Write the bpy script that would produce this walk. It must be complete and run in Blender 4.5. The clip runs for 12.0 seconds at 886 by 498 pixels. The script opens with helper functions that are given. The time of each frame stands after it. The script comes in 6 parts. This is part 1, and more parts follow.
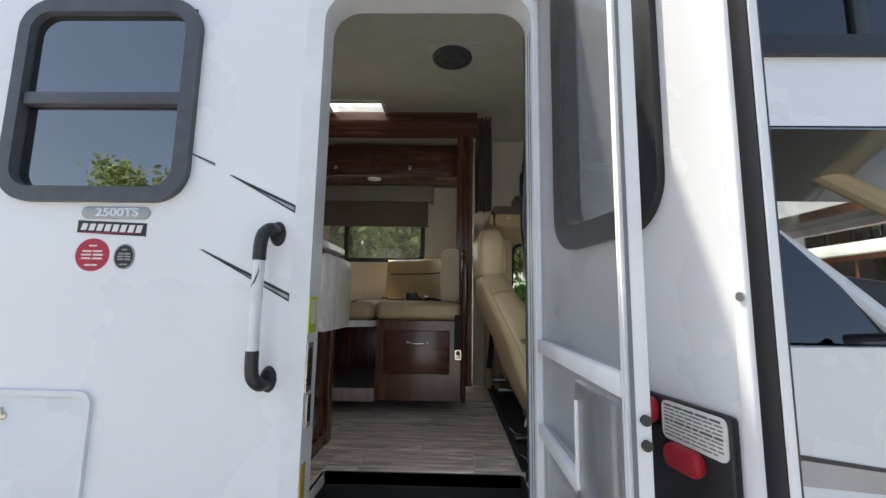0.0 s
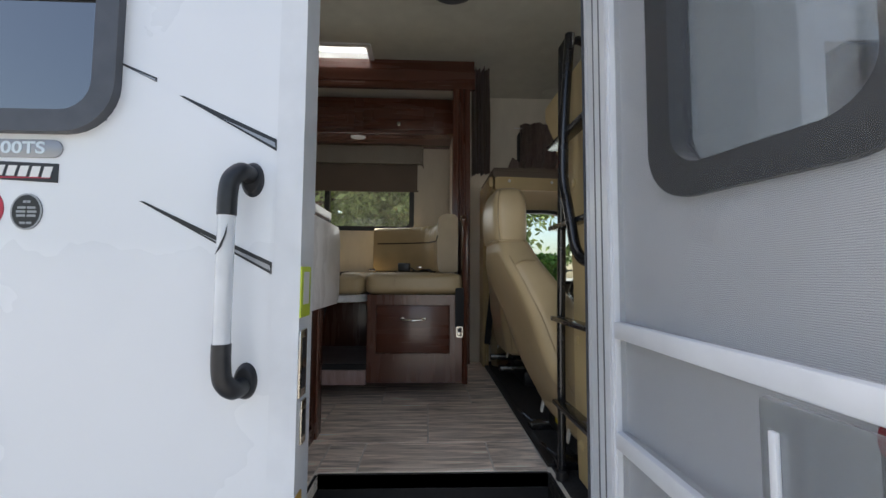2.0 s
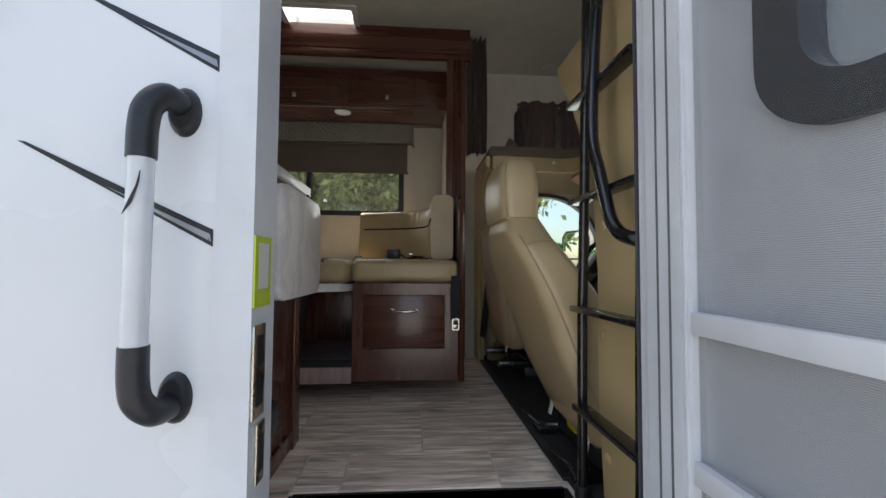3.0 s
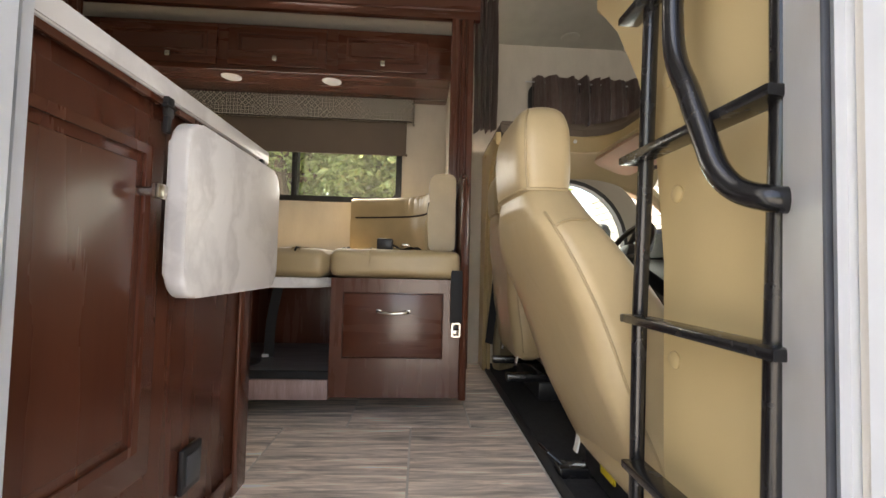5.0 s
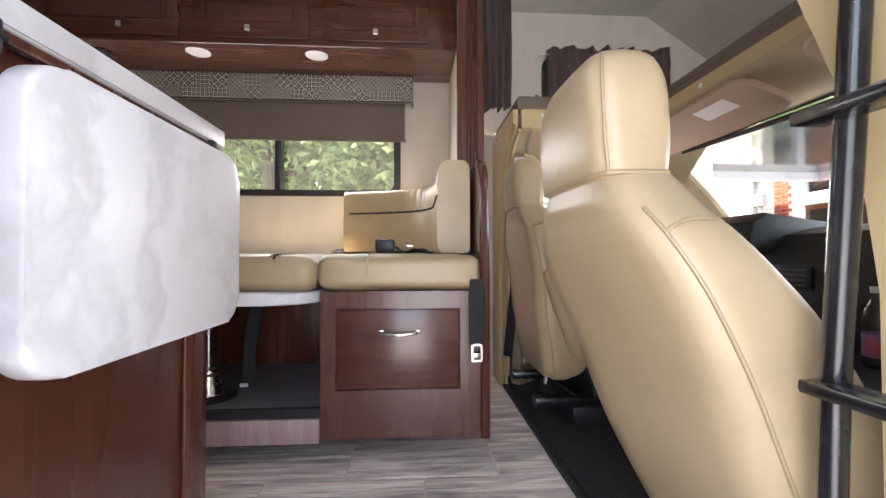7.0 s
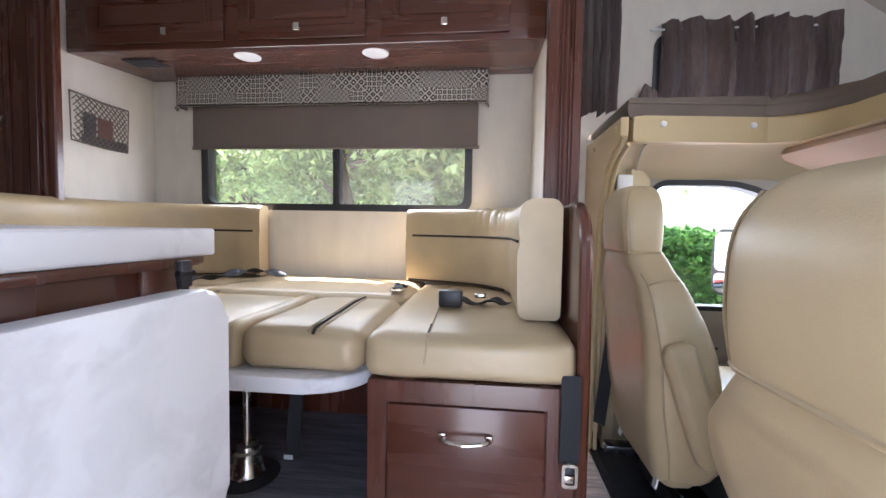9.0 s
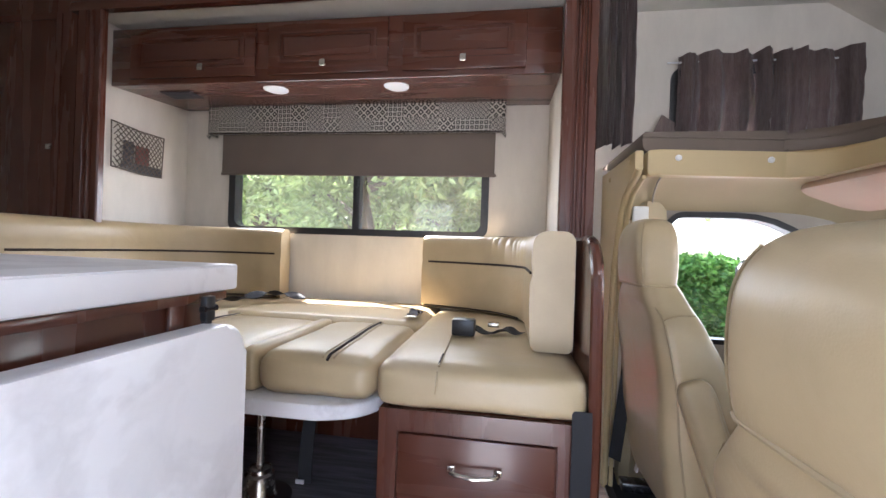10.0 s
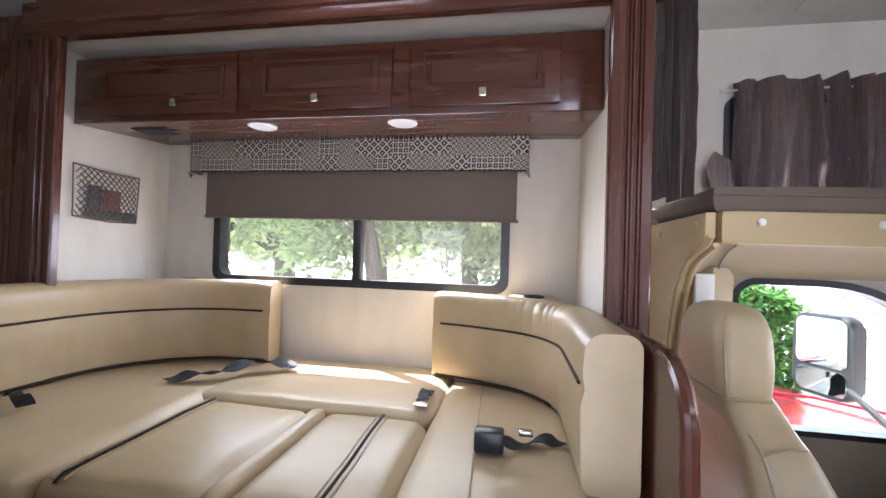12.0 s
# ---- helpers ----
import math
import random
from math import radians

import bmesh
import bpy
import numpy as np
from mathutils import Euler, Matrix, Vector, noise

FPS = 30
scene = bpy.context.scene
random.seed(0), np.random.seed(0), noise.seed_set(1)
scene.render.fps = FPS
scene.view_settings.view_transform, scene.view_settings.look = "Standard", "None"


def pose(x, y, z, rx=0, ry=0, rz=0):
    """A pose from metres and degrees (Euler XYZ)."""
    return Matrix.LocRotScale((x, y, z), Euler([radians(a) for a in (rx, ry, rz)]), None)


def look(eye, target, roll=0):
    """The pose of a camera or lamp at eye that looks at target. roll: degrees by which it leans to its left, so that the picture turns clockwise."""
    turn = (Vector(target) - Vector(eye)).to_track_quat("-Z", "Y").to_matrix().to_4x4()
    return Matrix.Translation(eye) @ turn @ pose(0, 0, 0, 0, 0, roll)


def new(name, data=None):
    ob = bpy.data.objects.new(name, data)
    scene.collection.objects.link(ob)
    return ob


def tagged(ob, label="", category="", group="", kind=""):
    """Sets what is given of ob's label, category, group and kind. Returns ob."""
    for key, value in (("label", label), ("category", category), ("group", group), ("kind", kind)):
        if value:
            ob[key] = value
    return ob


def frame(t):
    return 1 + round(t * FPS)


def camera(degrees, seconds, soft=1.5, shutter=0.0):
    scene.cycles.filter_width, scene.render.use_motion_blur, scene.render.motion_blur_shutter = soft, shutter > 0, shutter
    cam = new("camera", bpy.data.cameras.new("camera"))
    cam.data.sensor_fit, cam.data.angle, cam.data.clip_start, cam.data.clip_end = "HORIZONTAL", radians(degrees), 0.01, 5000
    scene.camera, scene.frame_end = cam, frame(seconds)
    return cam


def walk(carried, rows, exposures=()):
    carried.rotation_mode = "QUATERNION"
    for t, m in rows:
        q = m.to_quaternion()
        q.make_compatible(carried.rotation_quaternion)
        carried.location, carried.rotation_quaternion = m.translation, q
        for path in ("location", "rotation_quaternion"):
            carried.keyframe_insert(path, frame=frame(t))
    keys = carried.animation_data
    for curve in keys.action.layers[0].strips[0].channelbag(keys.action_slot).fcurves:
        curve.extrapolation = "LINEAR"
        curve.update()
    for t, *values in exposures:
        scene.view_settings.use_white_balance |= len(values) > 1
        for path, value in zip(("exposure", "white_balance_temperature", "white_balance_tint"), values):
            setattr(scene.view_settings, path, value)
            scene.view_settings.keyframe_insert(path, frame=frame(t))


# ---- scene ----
cam = camera(94.0, 12.0)
PATH = [
    (0, (0.232, 0.026, 1.486), (0.186, 2.008, 1.748), 0.9),
    (0.5, (0.233, 0.065, 1.484), (0.201, 2.05, 1.725), 0.8),
    (1, (0.206, 0.142, 1.484), (0.201, 2.131, 1.69), 0.6),
    (1.5, (0.145, 0.246, 1.485), (0.174, 2.239, 1.651), 0.4),
    (2, (0.091, 0.333, 1.484), (0.166, 2.328, 1.613), 0.4),
    (2.5, (0.067, 0.442, 1.459), (0.177, 2.436, 1.563), 0.3),
    (3, (0.064, 0.569, 1.457), (0.201, 2.562, 1.547), 0.4),
    (3.2, (0.068, 0.603, 1.456), (0.214, 2.596, 1.542), 0.4),
    (4.8, (0.094, 0.927, 1.441), (0.246, 2.918, 1.551), 1.2),
    (5, (0.122, 0.951, 1.434), (0.228, 2.946, 1.516), 1.4),
    (5.5, (0.119, 1.009, 1.428), (0.18, 3.007, 1.47), 1.2),
    (6, (0.083, 1.129, 1.432), (0.169, 3.125, 1.501), 0.3),
    (6.5, (0.07, 1.213, 1.445), (0.181, 3.208, 1.52), -0.2),
    (6.7, (0.075, 1.231, 1.465), (0.206, 3.226, 1.525), -0.0),
    (8.3, (0.076, 1.638, 1.639), (-0.012, 3.636, 1.611), 0.4),
    (8.5, (0.076, 1.642, 1.693), (-0.07, 3.636, 1.628), 0.7),
    (9, (0.06, 1.643, 1.774), (-0.152, 3.629, 1.675), 1.0),
    (9.5, (0.067, 1.625, 1.79), (-0.216, 3.604, 1.733), 1.8),
    (10, (0.077, 1.62, 1.805), (-0.227, 3.596, 1.802), 2.0),
    (10.5, (0.079, 1.658, 1.817), (-0.206, 3.637, 1.859), 2.3),
    (11, (0.056, 1.738, 1.825), (-0.223, 3.718, 1.889), 2.6),
    (11.5, (0.001, 1.872, 1.937), (-0.307, 3.848, 1.983), 2.5),
    (12, (-0.01, 1.911, 2.033), (-0.345, 3.883, 2.062), 1.8),
]
EXPOSURES = [(0, 1.05, 6900, 10), (3.0, 1.2, 6800, 10), (4.0, 1.9, 7300, 11), (4.8, 2.42, 7600, 13), (5.5, 2.85, 8200, 15), (6.0, 3.05, 6850, 16), (6.5, 3.15, 6700, 17), (8.5, 3.33, 5850, 18), (10.5, 3.37, 6050, 18), (12, 3.4, 5850, 20)]
walk(cam, [(t, look(eye, target, roll)) for t, eye, target, roll in PATH], EXPOSURES)

# ---- light ----
world = bpy.data.worlds.new("sky")
scene.world = world
world.use_nodes = True
wn = world.node_tree.nodes
sky = wn.new("ShaderNodeTexSky")
sky.sky_type, sky.sun_disc = "NISHITA", False
SUN = Vector((-0.42, 0.30, 0.86)).normalized()
sky.sun_elevation = math.asin(SUN.z)
sky.sun_rotation = math.atan2(SUN.x, SUN.y)
sky.dust_density = 2.5
world.node_tree.links.new(sky.outputs[0], wn["Background"].inputs[0])
wn["Background"].inputs[1].default_value = 0.14
sun = new("sun", bpy.data.lights.new("sun", "SUN"))
sun.data.energy, sun.data.angle, sun.data.color = 4.5, radians(0.8), (1.0, 0.95, 0.86)
sun.matrix_world = look((0, 0, 20), Vector((0, 0, 20)) - SUN)


def window_light(name, where, target, width, height, power, colour=(0.93, 0.97, 1.0)):
    """Sky light that comes in through an opening."""
    lamp = new(name, bpy.data.lights.new(name, "AREA"))
    lamp.data.shape, lamp.data.size, lamp.data.size_y = "RECTANGLE", width, height
    lamp.data.energy, lamp.data.color = power, colour
    lamp.matrix_world = look(where, target)
    return lamp


window_light("dinette_window_daylight", (-0.78, 3.80, 2.03), (-0.78, 0, 1.5), 1.4, 0.27, 1.0)
window_light("cab_window_daylight", (1.2, 3.72, 1.65), (0.9, 0, 1.3), 0.6, 0.5, 0.9)
window_light("windscreen_daylight", (2.35, 2.5, 1.85), (0, 2.4, 1.3), 1.3, 0.5, 1.3)
window_light("skylight_daylight", (-0.54, 3.22, 3.12), (-0.54, 3.2, 0), 0.4, 0.3, 0.55)
window_light("bunk_window_daylight", (1.43, 1.27, 2.5), (1.3, 4.0, 2.65), 0.75, 0.42, 1.2)
window_light("doorway_daylight", (0.15, 1.36, 1.45), (0.1, 4.0, 1.5), 0.45, 1.3, 0.65)
window_light("kitchen_window_daylight", (-0.8, 1.275, 2.08), (-0.75, 4.0, 2.2), 0.46, 0.5, 0.27)

# ---- building helpers ----
def thing(name, at, label, category, group="", kind=""):
    ob = new(name)
    ob.location = at
    ob.empty_display_size = 0.05
    return tagged(ob, label, category, group, kind)


def mesh_from(name, bm, material, smooth=None):
    me = bpy.data.meshes.new(name)
    bmesh.ops.recalc_face_normals(bm, faces=bm.faces)
    bm.to_mesh(me)
    bm.free()
    for m in (material if isinstance(material, (list, tuple)) else [material]):
        me.materials.append(m)
    if smooth is not None:
        me.shade_smooth()
        me.set_sharp_from_angle(angle=radians(smooth))
    return me


def base_of(ob):
    m = Matrix.Translation(ob.location)
    return base_of(ob.parent) @ m if ob.parent else m


def part(name, bm, material, parent=None, label="", smooth=35):
    """One mesh of a thing; its corners are given in world metres."""
    ob = new(name, mesh_from(name, bm, material, smooth))
    if parent is not None:
        ob.parent = parent
        top = parent
        while top.parent is not None:
            top = top.parent
        ob.matrix_parent_inverse = Matrix.Translation(-Vector(top.location)) if parent is top else Matrix.Identity(4)
    return tagged(ob, label)


def structure(name, bm, material, label, category, smooth=35):
    return tagged(part(name, bm, material, None, "", smooth), label, category, "", "structure")


def box(x0, x1, y0, y1, z0, z1, bevel=0.0, seg=2, bm=None):
    own = bm is None
    one = bmesh.new()
    m = Matrix.Translation(((x0 + x1) / 2, (y0 + y1) / 2, (z0 + z1) / 2)) @ Matrix.Diagonal((x1 - x0, y1 - y0, z1 - z0, 1))
    bmesh.ops.create_cube(one, size=1, matrix=m)
    if bevel:
        bmesh.ops.bevel(one, geom=one.edges[:], offset=bevel, segments=seg, affect="EDGES", profile=0.5)
    return one if own else join(bm, one)


def slab(axis, a0, a1, b0, b1, c0, c1, bevel=0.004):
    """A bevelled board that lies across an axis."""
    lo, hi = place(axis, a0, b0, c0), place(axis, a1, b1, c1)
    return box(lo[0], hi[0], lo[1], hi[1], lo[2], hi[2], bevel, 1)


def join(bm, *others):
    for other in others:
        me = bpy.data.meshes.new("joined")
        other.to_mesh(me)
        other.free()
        bm.from_mesh(me)
        bpy.data.meshes.remove(me)
    return bm


def turned(bm, m):
    bmesh.ops.transform(bm, matrix=m, verts=bm.verts)
    return bm


def rounded(a0, a1, b0, b1, r, n=6):
    """The corners of a rounded rectangle, anticlockwise. r: one radius or four, from the lower left on."""
    rs = r if isinstance(r, (list, tuple)) else [r] * 4
    out = []
    for (ca, cb, start), q in zip(((a0, b0, 180), (a1, b0, 270), (a1, b1, 0), (a0, b1, 90)), rs):
        q = max(q, 0.0005)
        ox, oy = ca + (q if ca == a0 else -q), cb + (q if cb == b0 else -q)
        out += [(ox + q * math.cos(radians(start + 90 * k / n)), oy + q * math.sin(radians(start + 90 * k / n))) for k in range(n + 1)]
    return out


def place(axis, a, b, c):
    return {"x": (c, a, b), "y": (a, c, b), "z": (a, b, c)}[axis]


def prism(points, axis, c0, c1, bevel=0.0, seg=2):
    """A flat outline drawn out along an axis."""
    bm = bmesh.new()
    low = [bm.verts.new(place(axis, a, b, c0)) for a, b in points]
    high = [bm.verts.new(place(axis, a, b, c1)) for a, b in points]
    n = len(points)
    caps = [bm.faces.new(low), bm.faces.new(high)]
    for i in range(n):
        bm.faces.new((low[i], low[(i + 1) % n], high[(i + 1) % n], high[i]))
    if bevel:
        edges = list({e for f in caps for e in f.edges})
        bmesh.ops.bevel(bm, geom=edges, offset=bevel, segments=seg, affect="EDGES", profile=0.5)
    return bm


def ring(outer, inner, axis, c0, c1):
    """A frame between two outlines of the same number of corners."""
    bm = bmesh.new()
    n = len(outer)
    loops = [[bm.verts.new(place(axis, a, b, c)) for a, b in pts] for pts, c in ((outer, c0), (outer, c1), (inner, c1), (inner, c0))]
    for k in range(4):
        p, q = loops[k], loops[(k + 1) % 4]
        for i in range(n):
            bm.faces.new((p[i], p[(i + 1) % n], q[(i + 1) % n], q[i]))
    return bm


def tube(points, r, sides=10, closed=False, caps=True):
    """A round bar along a line; r: one radius or one for each point."""
    bm = bmesh.new()
    pts = [Vector(p) for p in points]
    n = len(pts)
    rs = r if isinstance(r, (list, tuple)) else [r] * n
    loops, up = [], None
    for i, p in enumerate(pts):
        a = pts[i - 1] if i or closed else p
        b = pts[(i + 1) % n] if i < n - 1 or closed else p
        d = (b - a).normalized()
        if up is None:
            up = d.orthogonal().normalized()
        up = (up - d * up.dot(d)).normalized()
        side = d.cross(up)
        loops.append([bm.verts.new(p + rs[i] * (math.cos(2 * math.pi * k / sides) * up + math.sin(2 * math.pi * k / sides) * side)) for k in range(sides)])
    for i in range(n if closed else n - 1):
        p, q = loops[i], loops[(i + 1) % n]
        for k in range(sides):
            bm.faces.new((p[k], p[(k + 1) % sides], q[(k + 1) % sides], q[k]))
    if caps and not closed:
        bm.faces.new(loops[0]), bm.faces.new(loops[-1])
    return bm


def smooth_line(points, steps=8):
    """A soft curve through the points (Catmull-Rom)."""
    p = [Vector(q) for q in points]
    p = [2 * p[0] - p[1], *p, 2 * p[-1] - p[-2]]
    out = []
    for i in range(1, len(p) - 2):
        for k in range(steps):
            t = k / steps
            out.append(0.5 * (2 * p[i] + (p[i + 1] - p[i - 1]) * t + (2 * p[i - 1] - 5 * p[i] + 4 * p[i + 1] - p[i + 2]) * t * t + (3 * p[i] - p[i - 1] - 3 * p[i + 1] + p[i + 2]) * t ** 3))
    return out + [p[-2]]


def lathe(profile, at=(0, 0, 0), sides=24):
    """A turned body from (radius, height) pairs."""
    bm = bmesh.new()
    x, y, z = at
    loops = [[bm.verts.new((x + r * math.cos(2 * math.pi * k / sides), y + r * math.sin(2 * math.pi * k / sides), z + h)) for k in range(sides)] for r, h in profile]
    for p, q in zip(loops, loops[1:]):
        for k in range(sides):
            bm.faces.new((p[k], p[(k + 1) % sides], q[(k + 1) % sides], q[k]))
    bm.faces.new(loops[0]), bm.faces.new(loops[-1])
    return bm


def cushion(x0, x1, y0, y1, z0, z1, r=0.035, puff=0.012, n=14, sag=0.0, seed=0.0):
    """A padded block: rounded edges, a slightly bulged and creased top."""
    bm = bmesh.new()
    bmesh.ops.create_cube(bm, size=2)
    bmesh.ops.subdivide_edges(bm, edges=bm.edges[:], cuts=n, use_grid_fill=True)
    c, h = Vector(((x0 + x1) / 2, (y0 + y1) / 2, (z0 + z1) / 2)), Vector(((x1 - x0) / 2, (y1 - y0) / 2, (z1 - z0) / 2))
    r = min(r, *h)
    for v in bm.verts:
        u = v.co.copy()
        s = Vector([math.copysign(abs(q) ** 0.6, q) for q in u])
        p = Vector([s[i] * h[i] for i in range(3)])
        inner = Vector([max(-h[i] + r, min(h[i] - r, p[i])) for i in range(3)])
        d = p - inner
        if d.length > 1e-6:
            p = inner + d.normalized() * r
        for i in range(3):
            j, k = (i + 1) % 3, (i + 2) % 3
            p[i] += u[i] * puff * (1 - u[j] ** 2) * (1 - u[k] ** 2)
        p[2] -= sag * max(0, u[2]) * (1 - u[0] ** 2) * (1 - u[1] ** 2)
        p += 0.0035 * noise.noise_vector((p + c) * 9 + Vector((seed, 0, 0)))
        v.co = c + p
    return bm


def swept(plan, profile, closed_ends=True):
    """A section (offset to the left of the line, height) carried along a line in plan."""
    bm = bmesh.new()
    pts = [Vector((x, y)) for x, y in plan]
    loops = []
    for i, p in enumerate(pts):
        d = (pts[min(i + 1, len(pts) - 1)] - pts[max(i - 1, 0)]).normalized()
        left = Vector((-d.y, d.x))
        sec = profile(i / (len(pts) - 1)) if callable(profile) else profile
        loops.append([bm.verts.new((p.x + left.x * o, p.y + left.y * o, z)) for o, z in sec])
    n = len(loops[0])
    for p, q in zip(loops, loops[1:]):
        for k in range(n):
            bm.faces.new((p[k], p[(k + 1) % n], q[(k + 1) % n], q[k]))
    if closed_ends:
        bm.faces.new(loops[0]), bm.faces.new(loops[-1])
    return bm


def arc(cx, cy, r, a0, a1, n=10):
    return [(cx + r * math.cos(radians(a0 + (a1 - a0) * k / n)), cy + r * math.sin(radians(a0 + (a1 - a0) * k / n))) for k in range(n + 1)]


def lettering(text, size, m, material, depth=0.001, bold=0.0, parent=None, name="lettering", label=""):
    """Raised letters as a mesh; m: the pose of their middle."""
    cu = bpy.data.curves.new("letters", "FONT")
    cu.body, cu.size, cu.extrude, cu.align_x, cu.align_y, cu.offset = text, size, depth, "CENTER", "CENTER", bold
    ob = bpy.data.objects.new("letters", cu)
    scene.collection.objects.link(ob)
    me = bpy.data.meshes.new_from_object(ob.evaluated_get(bpy.context.evaluated_depsgraph_get()))
    bpy.data.objects.remove(ob)
    bpy.data.curves.remove(cu)
    bm = bmesh.new()
    bm.from_mesh(me)
    bpy.data.meshes.remove(me)
    return part(name, turned(bm, m), material, parent, label, None)


# ---- materials ----
def material(name, colour, rough=0.5, metal=0.0, vary=0.08, scale=6.0, grain=0.0, grain_scale=120.0, bump=0.0, bump_scale=200.0, stretch=(1, 1, 1), coat=0.0, second=None, random_tint=0.0, rough_vary=0.1, sheen=0.0, wrinkle=0.0, wrinkle_scale=14.0):
    """A surface with soft large variation, fine grain and a little relief, in world metres."""
    m = bpy.data.materials.new(name)
    m.use_nodes = True
    nt = m.node_tree
    b = nt.nodes["Principled BSDF"]
    geo = nt.nodes.new("ShaderNodeTexCoord")
    mp = nt.nodes.new("ShaderNodeMapping")
    mp.inputs["Scale"].default_value = stretch
    nt.links.new(geo.outputs["Object"], mp.inputs[0])
    big = nt.nodes.new("ShaderNodeTexNoise")
    big.inputs["Scale"].default_value, big.inputs["Detail"].default_value = scale, 5
    nt.links.new(mp.outputs[0], big.inputs["Vector"])
    fine = nt.nodes.new("ShaderNodeTexNoise")
    fine.inputs["Scale"].default_value, fine.inputs["Detail"].default_value = grain_scale, 3
    nt.links.new(mp.outputs[0], fine.inputs["Vector"])
    mix = nt.nodes.new("ShaderNodeMix")
    mix.data_type = "RGBA"
    dark = second or tuple(c * (1 - 2 * vary) for c in colour)
    light = colour if second else tuple(min(1, c * (1 + vary)) for c in colour)
    mix.inputs[6].default_value, mix.inputs[7].default_value = (*dark, 1), (*light, 1)
    ramp = nt.nodes.new("ShaderNodeMapRange")
    ramp.inputs[1].default_value, ramp.inputs[2].default_value = 0.3, 0.7
    add = nt.nodes.new("ShaderNodeMath")
    add.operation = "MULTIPLY_ADD"
    add.inputs[1].default_value = grain
    nt.links.new(fine.outputs[0], add.inputs[0])
    nt.links.new(big.outputs[0], add.inputs[2])
    if random_tint:
        info = nt.nodes.new("ShaderNodeObjectInfo")
        more = nt.nodes.new("ShaderNodeMath")
        more.operation = "MULTIPLY_ADD"
        more.inputs[1].default_value = random_tint
        nt.links.new(info.outputs["Random"], more.inputs[0])
        nt.links.new(add.outputs[0], more.inputs[2])
        add = more
    shift = grain / 2 + random_tint / 2
    ramp.inputs[1].default_value, ramp.inputs[2].default_value = 0.3 + shift * 0.6, 0.7 + shift * 1.2
    nt.links.new(add.outputs[0], ramp.inputs[0])
    nt.links.new(ramp.outputs[0], mix.inputs[0])
    nt.links.new(mix.outputs[2], b.inputs["Base Color"])
    rr = nt.nodes.new("ShaderNodeMapRange")
    rr.inputs[3].default_value, rr.inputs[4].default_value = max(0, rough - rough_vary), min(1, rough + rough_vary)
    nt.links.new(big.outputs[0], rr.inputs[0])
    nt.links.new(rr.outputs[0], b.inputs["Roughness"])
    b.inputs["Metallic"].default_value = metal
    b.inputs["Coat Weight"].default_value = coat
    b.inputs["Coat Roughness"].default_value = 0.08
    if sheen:
        b.inputs["Sheen Weight"].default_value = sheen
    if bump:
        rel = nt.nodes.new("ShaderNodeTexNoise")
        rel.inputs["Scale"].default_value, rel.inputs["Detail"].default_value = bump_scale, 3
        nt.links.new(mp.outputs[0], rel.inputs["Vector"])
        bn = nt.nodes.new("ShaderNodeBump")
        bn.inputs["Strength"].default_value, bn.inputs["Distance"].default_value = bump, 0.002
        nt.links.new(rel.outputs[0], bn.inputs["Height"])
        nt.links.new(bn.outputs[0], b.inputs["Normal"])
        if wrinkle:
            soft = nt.nodes.new("ShaderNodeTexNoise")
            soft.inputs["Scale"].default_value, soft.inputs["Detail"].default_value, soft.inputs["Distortion"].default_value = wrinkle_scale, 2, 1.2
            nt.links.new(mp.outputs[0], soft.inputs["Vector"])
            wb = nt.nodes.new("ShaderNodeBump")
            wb.inputs["Strength"].default_value, wb.inputs["Distance"].default_value = wrinkle, 0.02
            nt.links.new(soft.outputs[0], wb.inputs["Height"])
            nt.links.new(wb.outputs[0], bn.inputs["Normal"])
    return m


def glass(name, tint, rough=0.0, mirror=0.1):
    """Thin tinted glass: lets light through straight, with a mirror's share by the angle."""
    m = bpy.data.materials.new(name)
    m.use_nodes = True
    nt = m.node_tree
    nt.nodes.remove(nt.nodes["Principled BSDF"])
    t, g, mix = nt.nodes.new("ShaderNodeBsdfTransparent"), nt.nodes.new("ShaderNodeBsdfGlossy"), nt.nodes.new("ShaderNodeMixShader")
    t.inputs[0].default_value = (*tint, 1)
    g.inputs["Roughness"].default_value = rough
    lw, fr = nt.nodes.new("ShaderNodeLayerWeight"), nt.nodes.new("ShaderNodeMath")
    lw.inputs[0].default_value = 0.5
    fr.operation = "POWER"
    fr.inputs[1].default_value = 5
    nt.links.new(lw.outputs["Facing"], fr.inputs[0])
    add = nt.nodes.new("ShaderNodeMath")
    add.inputs[1].default_value = mirror * 0.6 + 0.03
    add.use_clamp = True
    nt.links.new(fr.outputs[0], add.inputs[0])
    nt.links.new(add.outputs[0], mix.inputs[0])
    nt.links.new(t.outputs[0], mix.inputs[1])
    nt.links.new(g.outputs[0], mix.inputs[2])
    nt.links.new(mix.outputs[0], nt.nodes["Material Output"].inputs[0])
    return m


